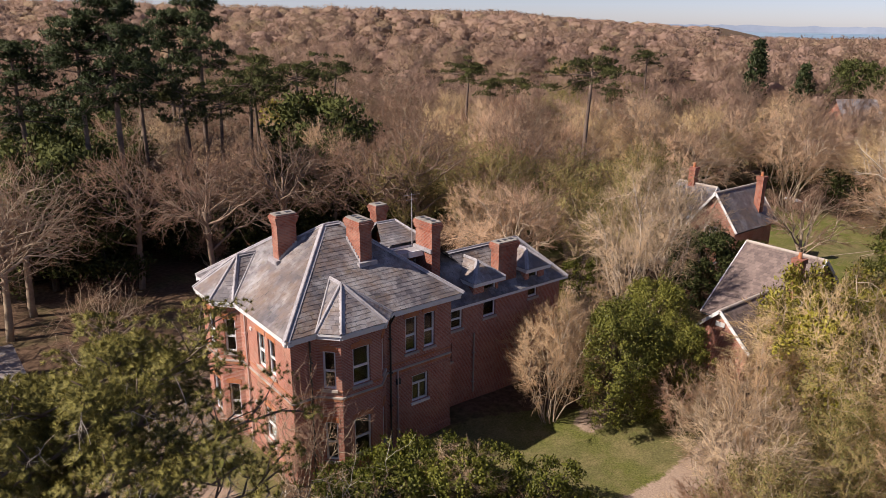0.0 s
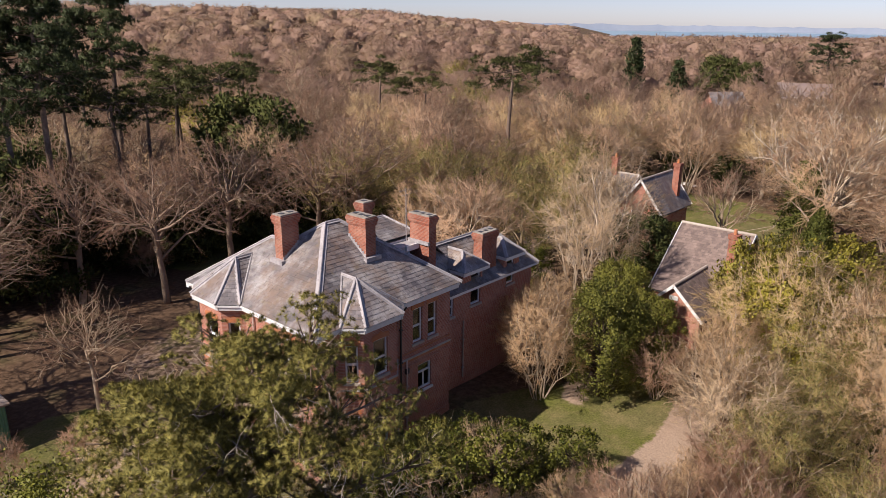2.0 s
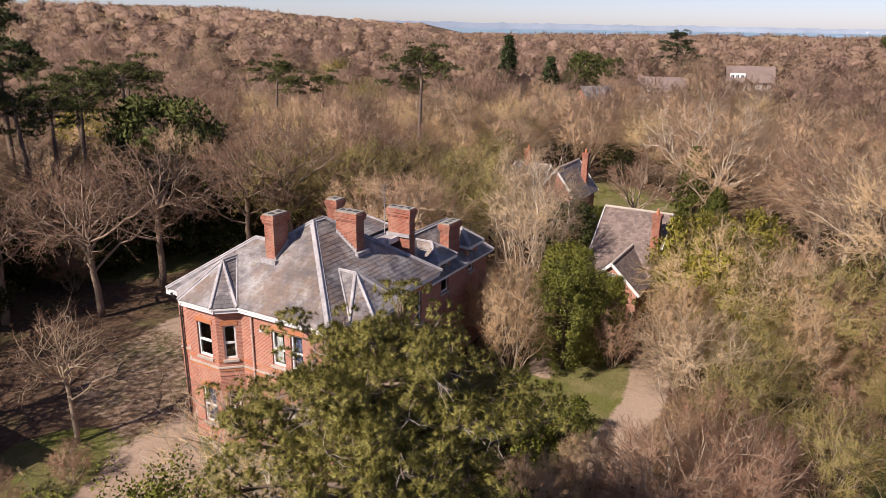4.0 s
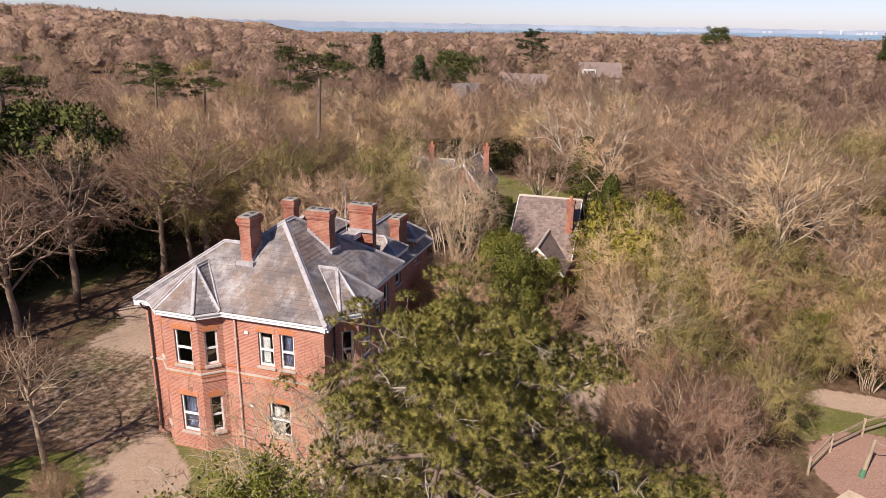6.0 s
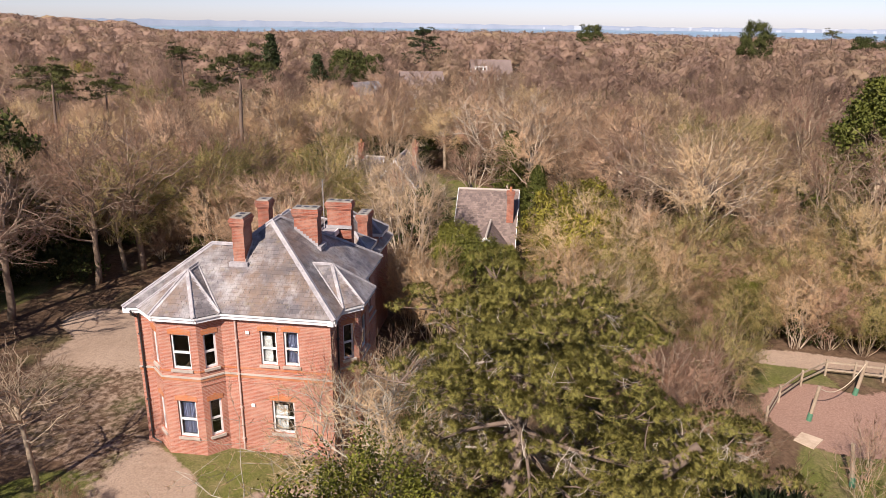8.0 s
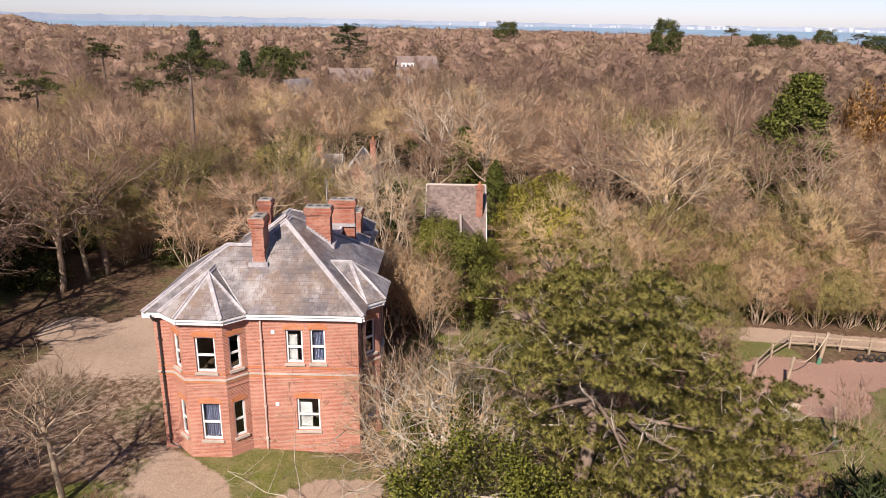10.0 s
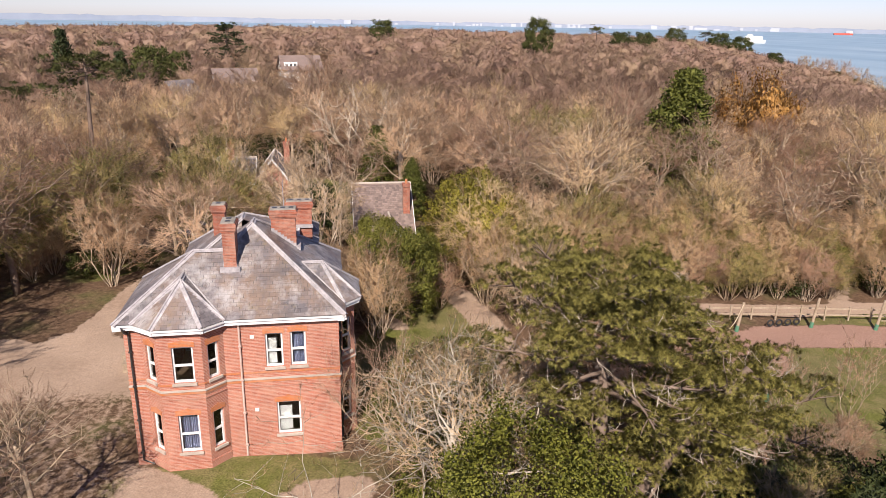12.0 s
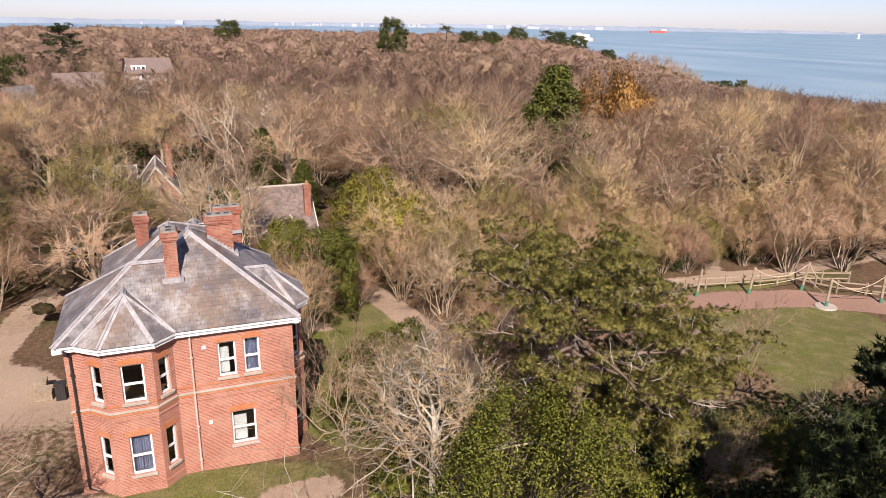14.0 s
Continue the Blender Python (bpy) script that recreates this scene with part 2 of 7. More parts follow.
BARK_BROWN = speckled("brown_bark", (0.15, 0.105, 0.075), (0.36, 0.275, 0.205), 5.0, 0.8, 0.9, 0.5, 0.15, each=0.4)
BARK_PINE = speckled("pine_bark", (0.085, 0.060, 0.046), (0.24, 0.180, 0.140), 4.0, 0.7, 0.9, 0.5, 0.15)
BARK_WHITE = speckled("whitish_bark", (0.28, 0.222, 0.165), (0.58, 0.485, 0.38), 4.0, 0.7, 0.9, 0.4, 0.15)
BARK_LICHEN = speckled("lichened_bark", (0.22, 0.195, 0.150), (0.52, 0.475, 0.390), 5.0, 0.8, 0.9, 0.4, 0.15)
BARK_DARK = speckled("dark_bark", (0.045, 0.034, 0.024), (0.12, 0.092, 0.066), 5.0, 0.8, 0.9, 0.4, 0.15)
DEAD = speckled("bleached_deadwood", (0.27, 0.228, 0.18), (0.52, 0.45, 0.375), 6.0, 0.8, 0.9, 0.3, 0.15)
TWIG = twig_material("bare_twigs", [(0.537, 0.357, 0.227), (0.642, 0.455, 0.285), (0.568, 0.375, 0.254), (0.656, 0.489, 0.29), (0.613, 0.463, 0.234), (0.642, 0.446, 0.306), (0.553, 0.375, 0.238)])
TWIG_RED = twig_material("reddish_twigs", [(0.372, 0.227, 0.151), (0.484, 0.313, 0.208), (0.428, 0.264, 0.183)])
TWIG_DARK = twig_material("brown_twigs", [(0.244, 0.147, 0.099), (0.334, 0.209, 0.138), (0.278, 0.166, 0.118), (0.362, 0.235, 0.154)])
TWIG_TAN = twig_material("tan_twigs", [(0.553, 0.381, 0.225), (0.645, 0.462, 0.277)])
TWIG_OLIVE = twig_material("budding_twigs", [(0.389, 0.302, 0.124), (0.468, 0.366, 0.153), (0.468, 0.337, 0.165)])
TWIG_PALE = twig_material("pale_twigs", [(0.546, 0.400, 0.254), (0.649, 0.496, 0.324)])
# bare-wood browns, lightened in place of the haze over far trees
FAR_BARE = far_material("haze_lightened_bare_woods", [(0.393, 0.254, 0.192), (0.452, 0.31, 0.214), (0.433, 0.283, 0.223), (0.504, 0.354, 0.254), (0.419, 0.332, 0.174), (0.491, 0.325, 0.259), (0.38, 0.27, 0.186), (0.511, 0.354, 0.279)], 0.03)
# scrub colours darkened to stand for shade in the gaps below the crowns
SCRUB = far_material("shade_darkened_scrub", [(0.075, 0.058, 0.034), (0.125, 0.090, 0.056), (0.070, 0.068, 0.028), (0.15, 0.105, 0.068)], 0.12, 0.2)
LEAF_YEL = leaf_material("yellow_green_leaves", (0.16, 0.15, 0.022), (0.36, 0.31, 0.05))
LEAF_OLIVE = leaf_material("young_olive_leaves", (0.13, 0.13, 0.035), (0.27, 0.25, 0.075))
LEAF_DARK = leaf_material("dark_evergreen_leaves", (0.033, 0.045, 0.014), (0.112, 0.120, 0.034), 0.8)
LEAF_LAUREL = leaf_material("glossy_laurel_leaves", (0.042, 0.056, 0.010), (0.215, 0.215, 0.036), 0.5)
LEAF_YEW = leaf_material("olive_conifer_leaves", (0.052, 0.068, 0.016), (0.176, 0.182, 0.036), 0.6)
LEAF_MID = leaf_material("mid_green_leaves", (0.065, 0.075, 0.016), (0.26, 0.25, 0.05))
LEAF_RUST = leaf_material("rust_orange_leaves", (0.26, 0.135, 0.040), (0.43, 0.235, 0.068))
NEEDLE = leaf_material("pine_needles", (0.030, 0.036, 0.011), (0.310, 0.270, 0.066), 0.6, 0.15, 0.06)
NEEDLE_MID = leaf_material("mid_pine_needles", (0.031, 0.038, 0.012), (0.126, 0.128, 0.038), 0.7)
NEEDLE_DARK = leaf_material("dark_conifer_needles", (0.025, 0.037, 0.015), (0.075, 0.093, 0.033), 0.6)
# darker copy of the pine needles, with shade put into the green
NEEDLE_SHADE = leaf_material("shade_darkened_pine_needles", (0.020, 0.030, 0.012), (0.070, 0.085, 0.026), 0.6)
IRON_GREEN = speckled("green_painted_metal", (0.05, 0.145, 0.085), (0.10, 0.23, 0.14), 4.0, 0.6, 0.5, 0.05, 0.5)
TIMBER = speckled("weathered_timber", (0.20, 0.15, 0.10), (0.42, 0.34, 0.25), 6.0, 0.9, 0.85, 0.2)
ROPE = speckled("pale_rope", (0.42, 0.34, 0.24), (0.60, 0.50, 0.37), 12.0, 1.0, 0.9, 0.1)
RUBBER = speckled("black_rubber", (0.012, 0.012, 0.013), (0.035, 0.034, 0.034), 9.0, 1.0, 0.7, 0.05)
CAR_BLUE = speckled("dark_blue_car_paint", (0.02, 0.03, 0.06), (0.05, 0.07, 0.12), 2.0, 0.5, 0.2, 0.0, 0.6)
CAR_SILVER = speckled("silver_car_paint", (0.45, 0.46, 0.48), (0.60, 0.61, 0.63), 2.0, 0.5, 0.25, 0.0, 0.6)
TINT = speckled("tinted_car_glass", (0.01, 0.012, 0.015), (0.03, 0.035, 0.04), 2.0, 0.5, 0.08, 0.0, 0.6)


# ---- mesh tools ----
class Geo:
    """Points and faces in world places, made into one mesh by part()."""

    def __init__(self):
        self.v, self.f, self.n = [], [], None

    def face(self, *pts):
        n = len(self.v)
        self.v.extend(tuple(p) for p in pts)
        self.f.append(tuple(range(n, n + len(pts))))

    def box(self, x0, x1, y0, y1, z0, z1):
        self.hexa([(x0, y0), (x1, y0), (x1, y1), (x0, y1)], z0, z1)

    def hexa(self, plan, z0, z1):
        """An upright prism on a plan of points in anticlockwise order."""
        n, k = len(self.v), len(plan)
        self.v.extend((x, y, z0) for x, y in plan)
        self.v.extend((x, y, z1) for x, y in plan)
        self.f.append(tuple(range(n + k - 1, n - 1, -1)))
        self.f.append(tuple(range(n + k, n + 2 * k)))
        for i in range(k):
            j = (i + 1) % k
            self.f.append((n + i, n + j, n + k + j, n + k + i))

    def bar(self, a, b, wide, high, up=(0, 0, 1)):
        """A square bar from a to b."""
        a, b, up = Vector(a), Vector(b), Vector(up)
        d = (b - a).normalized()
        s = d.cross(up)
        s = s.normalized() if s.length > 1e-4 else Vector((1, 0, 0))
        u = s.cross(d).normalized()
        n = len(self.v)
        for p in (a, b):
            for i, j in ((-1, -1), (1, -1), (1, 1), (-1, 1)):
                self.v.append(tuple(p + s * (wide / 2 * i) + u * (high / 2 * j)))
        for q in ((0, 3, 2, 1), (4, 5, 6, 7), (0, 1, 5, 4), (1, 2, 6, 5), (2, 3, 7, 6), (3, 0, 4, 7)):
            self.f.append(tuple(n + i for i in q))

    def tube(self, pts, radii, sides=6, cap=True):
        pts = [Vector(p) for p in pts]
        n = len(self.v)
        for i, (p, r) in enumerate(zip(pts, radii)):
            d = (pts[min(i + 1, len(pts) - 1)] - pts[max(i - 1, 0)]).normalized()
            s = d.cross(Vector((0.31, 0.17, 0.93)))
            s = s.normalized() if s.length > 1e-3 else Vector((1, 0, 0))
            u = s.cross(d)
            for k in range(sides):
                a = 2 * math.pi * k / sides
                self.v.append(tuple(p + (s * math.cos(a) + u * math.sin(a)) * r))
        for i in range(len(pts) - 1):
            for k in range(sides):
                j = (k + 1) % sides
                self.f.append((n + i * sides + k, n + i * sides + j, n + (i + 1) * sides + j, n + (i + 1) * sides + k))
        if cap:
            self.f.append(tuple(n + (len(pts) - 1) * sides + k for k in range(sides)))
            self.f.append(tuple(n + k for k in range(sides - 1, -1, -1)))

    def tris(self, arr):
        """arr: (n, 3, 3) triangles."""
        n = len(self.v)
        flat = np.asarray(arr).reshape(-1, 3)
        self.v.extend(map(tuple, flat.tolist()))
        self.f.extend((n + i, n + i + 1, n + i + 2) for i in range(0, len(flat), 3))

    def soft(self, arr, normals):
        """Triangles (n, 3, 3) that share the shading of the crown or clump they belong to; one normal each."""
        self.tris(faced(arr, normals))
        self.n = np.repeat(normals, 3, 0) if self.n is None else np.concatenate([self.n, np.repeat(normals, 3, 0)])


def faced(arr, normals):
    """The triangles turned to face the way of their normals."""
    g = np.cross(arr[:, 1] - arr[:, 0], arr[:, 2] - arr[:, 0])
    back = (g * normals).sum(1) < 0
    arr = arr.copy()
    arr[back] = arr[back][:, [1, 0, 2]]
    return arr


BASE = {}


def mesh_of(name, geo, mat, at=(0, 0, 0), uv=True, smooth=False):
    me = bpy.data.meshes.new(name)
    v = np.array(geo.v, dtype=float) - np.array(at)
    me.from_pydata(v.tolist(), [], geo.f)
    me.materials.append(mat)
    if smooth or geo.n is not None:
        me.polygons.foreach_set("use_smooth", [True] * len(me.polygons))
    if geo.n is not None:
        me.attributes.new("custom_normal", "FLOAT_VECTOR", "POINT").data.foreach_set("vector", np.asarray(geo.n, dtype=np.float32).ravel())
    if uv:
        nl = len(me.loops)
        layer = me.uv_layers.new(name="UVMap")
        idx = np.zeros(nl, dtype=int)
        me.loops.foreach_get("vertex_index", idx)
        co = v[idx] + np.array(at)
        no = np.zeros(len(me.polygons) * 3)
        me.polygons.foreach_get("normal", no)
        tot = np.zeros(len(me.polygons), dtype=int)
        me.polygons.foreach_get("loop_total", tot)
        no = np.repeat(no.reshape(-1, 3), tot, axis=0)
        side = np.stack([-no[:, 1], no[:, 0]], 1)
        ln = np.linalg.norm(side, axis=1, keepdims=True)
        side = np.where(ln > 0.3, side / np.maximum(ln, 1e-6), np.array([[1.0, 0.0]]))
        u = (co[:, :2] * side).sum(1)
        w = np.where(np.abs(no[:, 2]) > 0.9, co[:, 1], co[:, 2])
        layer.data.foreach_set("uv", np.stack([u, w], 1).ravel())
    me.update()
    return me


def thing(name, at, label, category, group="", kind=""):
    """An Empty at the thing's base, which parents its parts."""
    ob = new(name)
    ob.empty_display_size = 0.2
    ob.location = at
    BASE[ob] = tuple(at)
    return tagged(ob, label, category, group, kind)


def part(name, geo, mat, parent, label="", smooth=False, uv=True):
    at = BASE[parent]
    ob = new(name, mesh_of(name, geo, mat, at, uv, smooth))
    ob.parent = parent
    BASE[ob] = at
    return tagged(ob, label)


def single(name, geo, mat, label, category, group="", kind="", at=(0, 0, 0), smooth=False, uv=True):
    ob = new(name, mesh_of(name, geo, mat, at, uv, smooth))
    ob.location = at
    BASE[ob] = tuple(at)
    return tagged(ob, label, category, group, kind)


# ---- the lie of the land ----
def land(x, y):
    """Height of the ground: level round the house, a wooded hill inland, falling to the shore."""
    dx, dy = x - 0.0, y - 20.0
    r = np.hypot(dx, dy)
    th = np.degrees(np.arctan2(dy, dx))
    s = np.interp(th, [-120, -56, -42, -31, -22, 0, 16, 29, 34, 42, 60, 110, 150], [0, -0.085, -0.058, 0.008, 0.034, 0.040, 0.040, 0.040, 0.048, 0.070, 0.085, 0.085, 0])
    h = s * np.maximum(0.0, r - 105.0) - np.where(th < 31, 0.09, 0.0) * np.maximum(0.0, r - 420.0)
    h = np.clip(h, -26.0, np.interp(th, [-60, 28, 36, 46], [5.6, 6.2, 12.5, 20.0]) + 0.6 * np.sin(x * 0.02) + 1.0 * np.sin(y * 0.013 + 1))
    return h + np.where(r > 70, 0.5, 0.0) * np.sin(x * 0.061) * np.cos(y * 0.053)


def height(x, y):
    return float(land(np.array(x), np.array(y)))


SEA_Z = -22.0


# ---- ground and sea ----
def path_mask(X, Y, pts, half, soft=0.8):
    best = np.full(X.shape, 1e9)
    for (ax, ay), (bx, by) in zip(pts[:-1], pts[1:]):
        dx, dy = bx - ax, by - ay
        t = np.clip(((X - ax) * dx + (Y - ay) * dy) / (dx * dx + dy * dy), 0, 1)
        best = np.minimum(best, np.hypot(X - ax - t * dx, Y - ay - t * dy))
    return np.clip((half - best) / soft + 0.5, 0, 1)


def blob_mask(X, Y, cx, cy, rx, ry, turn=0.0, soft=1.2):
    c, s = math.cos(turn), math.sin(turn)
    u, w = (X - cx) * c + (Y - cy) * s, -(X - cx) * s + (Y - cy) * c
    d = np.hypot(u / rx, w / ry)
    return np.clip((1 - d) * min(rx, ry) / soft + 0.5, 0, 1)


def axis(lo, hi, c0, c1, step, grow=1.13):
    a = list(np.arange(c0, c1 + 1e-6, step))
    s = step
    while a[-1] < hi:
        s *= grow
        a.append(a[-1] + s)
    s = step
    while a[0] > lo:
        s *= grow
        a.insert(0, a[0] - s)
    return np.array(a)


gx, gy = axis(-900, 2600, -12, 60, 0.62), axis(-2200, 2600, -24, 56, 0.62)
GX, GY = np.meshgrid(gx, gy, indexing="ij")
GZ = land(GX, GY)
near = np.hypot(GX - 20, GY - 22) < 90
GZ = GZ + near * 0.06 * (np.sin(GX * 0.9) * np.cos(GY * 0.7) + np.sin(GX * 0.31 + GY * 0.47))
nx, ny = len(gx), len(gy)
idx = np.arange(nx * ny).reshape(nx, ny)
faces = np.stack([idx[:-1, :-1], idx[1:, :-1], idx[1:, 1:], idx[:-1, 1:]], -1).reshape(-1, 4)
me = bpy.data.meshes.new("ground")
me.from_pydata(np.stack([GX, GY, GZ], -1).reshape(-1, 3).tolist(), [], faces.tolist())
me.materials.append(GROUND)
me.polygons.foreach_set("use_smooth", [True] * len(me.polygons))
grass = np.zeros_like(GX)
for a in ((22, 21.5, 8.5, 4.6, -0.25), (26, 19, 6, 4, 0), (10.5, 31.5, 2.0, 6.2, 0), (16, 22, 5, 4, 0), (5.5, 38, 4.2, 3.5, 0.6), (15, -7, 7, 11, 0.15),
          (24.5, 1.5, 3, 3, 0), (66, 27, 13, 7, 0.2), (74, 36, 10, 7, 0), (48, 44, 9, 4, -0.4), (60, 52, 8, 6, 0), (32, 62, 9, 6, 0.2), (24, -12, 1.4, 9, 0.1), (38, -16, 6, 6, 0)):
    grass = np.maximum(grass, blob_mask(GX, GY, *a))
gravel = path_mask(GX, GY, [(4.0, 33.0), (8.3, 34.3), (10.6, 37.6), (13, 39.8), (20, 41.5), (27, 44)], 2.3)
gravel = np.maximum(gravel, blob_mask(GX, GY, 19, 42.6, 10, 5.8, 0.15))
gravel = np.maximum(gravel, path_mask(GX, GY, [(24, 45), (26.5, 48.5)], 2.2))
gravel = np.maximum(gravel, path_mask(GX, GY, [(22, 43.0), (30, 43.2), (37.5, 41.8), (44, 39.5)], 1.3))
gravel = np.maximum(gravel, path_mask(GX, GY, [(4, 33), (7, 30.5), (9, 28), (9.0, 26)], 1.0))
gravel = np.maximum(gravel, path_mask(GX, GY, [(30.5, 23.5), (27.3, 22.0)], 0.7))
gravel = np.maximum(gravel, path_mask(GX, GY, [(33.5, 16.7), (27.4, 15.6), (19.5, 15.6)], 1.2))
gravel = np.maximum(gravel, path_mask(GX, GY, [(31, 30), (38, 33), (43, 35.5), (50, 42), (57, 50), (64, 52)], 1.9))
gravel = np.maximum(gravel, path_mask(GX, GY, [(29, 9), (28.2, 3), (27.4, -4), (26.3, -12), (25.8, -20), (27, -40)], 1.15))
gravel = np.maximum(gravel, path_mask(GX, GY, [(26.3, -12.5), (30, -15), (34, -19), (38, -26)], 0.75))
# less gravel, more of the darker ground colour over the near drive
near_drive = np.clip((22.5 - GX) / 3.5, 0, 1) * np.clip((GY - 35.5) / 1.5, 0, 1)
gravel = gravel * (1 - 0.55 * near_drive)
bark = blob_mask(GX, GY, 20.5, 0.3, 3.9, 3.6, 0.2, 0.7)
bark = np.maximum(bark, path_mask(GX, GY, [(20.3, 1.0), (22.4, -4.5), (21.7, -10), (20.3, -16), (17, -20)], 1.9, 0.6))
grass = grass * (1 - bark)
for name, arr in (("grass", grass), ("gravel", gravel), ("bark", bark)):
    at = me.attributes.new(name, "FLOAT", "POINT")
    at.data.foreach_set("value", arr.ravel())
tagged(new("ground", me), "brown leaf-littered woodland ground with grass, gravel and bark chippings", "ground", kind="structure")

g = Geo()
radii = [60, 200, 400, 700, 1100, 1700, 2500, 3400, 4300, 4930]
for a in range(-100, 101, 5):
    for r0, r1 in zip(radii[:-1], radii[1:]):
        p = [(r * math.cos(radians(b)), 20 + r * math.sin(radians(b)), SEA_Z) for r, b in ((r0, a), (r1, a), (r1, a + 5), (r0, a + 5))]
        g.face(*p)
single("water", g, SEA, "calm blue-green sea reaching to a hazy horizon", "sea", kind="structure", uv=False)

# the low opposite shore; the haze of distance is mixed into both base colours
FAR_LAND = speckled("haze_tinted_far_shore", (0.22, 0.255, 0.32), (0.30, 0.335, 0.40), 0.01, 0.002, 1.0, 0.0, 0.0)
FAR_WHITE = speckled("haze_tinted_far_buildings", (0.34, 0.37, 0.42), (0.44, 0.465, 0.51), 0.02, 0.004, 1.0, 0.0, 0.0)
rng = np.random.default_rng(5)
g, w = Geo(), Geo()
angles = np.arange(-75, 46, 0.5)
top = np.interp(angles, [-75, -50, -40, -30, -15, 0, 15, 45], [5, 8, 20, 24, 20, 24, 32, 44]) + rng.uniform(-4, 5, len(angles))
for i in range(len(angles) - 1):
    a, b = radians(angles[i]), radians(angles[i + 1])
    p = [(4720 * math.cos(t), 20 + 4720 * math.sin(t)) for t in (a, b)]
    q = [(4880 * math.cos(t), 20 + 4880 * math.sin(t)) for t in (a, b)]
    g.face((*p[0], SEA_Z - 1), (*p[0], SEA_Z + top[i]), (*p[1], SEA_Z + top[i + 1]), (*p[1], SEA_Z - 1))
    g.face((*p[0], SEA_Z + top[i]), (*q[0], SEA_Z + top[i]), (*q[1], SEA_Z + top[i + 1]), (*p[1], SEA_Z + top[i + 1]))
for k in range(44):
    a = radians(rng.choice([rng.uniform(-38, 2), rng.uniform(-20, -8), rng.uniform(-34, -26)]))
    wide, tall = rng.uniform(10, 45), rng.uniform(6, 26)
    r = 4690
    c, s = math.cos(a), math.sin(a)
    pts = [(r * c - s * o + d * c, 20 + r * s + c * o + d * s) for o, d in ((-wide / 2, 0), (wide / 2, 0), (wide / 2, 20), (-wide / 2, 20))]
    w.hexa(pts, SEA_Z - 1, SEA_Z + tall)
shore = single("backdrop", g, FAR_LAND, "low opposite shore beyond the sea, haze tinted into its colour", "far shore", kind="structure", uv=False)
single("backdrop_buildings", w, FAR_WHITE, "far-off waterfront buildings on the opposite shore, paled by haze in their colour", "far buildings", kind="structure", uv=False)


# ---- the brick house ----
FX, SY, LY = 12.45, 26.5, 36.4          # front wall, side wall, far side wall
EAVE, PITCH = 7.59, 0.755
Z0 = -0.35

house = thing("house", (17.0, 31.0, 0.0), "two-storey red-brick Victorian house with slate hipped roof and bays", "house")


def wall(name, a, b, z0, z1, holes=(), thick=0.34, mat=None, parent=None, label=""):
    """A wall whose outer face runs from a to b, with the outside to the right of that way. holes: (from a, to, z, z)."""
    a, b = Vector((*a, 0)), Vector((*b, 0))
    d = (b - a).normalized()
    inn = Vector((-d.y, d.x, 0))
    long = (b - a).length
    us = sorted({0.0, long, *(h[0] for h in holes), *(h[1] for h in holes)})
    zs = sorted({z0, z1, *(h[2] for h in holes), *(h[3] for h in holes)})
    g = Geo()

    def solid(i, j):
        if not (0 <= i < len(us) - 1 and 0 <= j < len(zs) - 1):
            return False
        u, z = (us[i] + us[i + 1]) / 2, (zs[j] + zs[j + 1]) / 2
        return not any(h[0] < u < h[1] and h[2] < z < h[3] for h in holes)

    def P(i, j, k):
        p = a + d * us[i] + inn * (thick * k)
        return (p.x, p.y, zs[j])

    for i in range(len(us) - 1):
        for j in range(len(zs) - 1):
            if not solid(i, j):
                continue
            g.face(P(i, j, 0), P(i + 1, j, 0), P(i + 1, j + 1, 0), P(i, j + 1, 0))
            g.face(P(i + 1, j, 1), P(i, j, 1), P(i, j + 1, 1), P(i + 1, j + 1, 1))
            if not solid(i - 1, j):
                g.face(P(i, j, 1), P(i, j, 0), P(i, j + 1, 0), P(i, j + 1, 1))
            if not solid(i + 1, j):
                g.face(P(i + 1, j, 0), P(i + 1, j, 1), P(i + 1, j + 1, 1), P(i + 1, j + 1, 0))
            if not solid(i, j - 1):
                g.face(P(i, j, 1), P(i + 1, j, 1), P(i + 1, j, 0), P(i, j, 0))
            if not solid(i, j + 1):
                g.face(P(i, j + 1, 0), P(i + 1, j + 1, 0), P(i + 1, j + 1, 1), P(i, j + 1, 1))
    return part(name, g, mat or BRICK, parent or house, label)


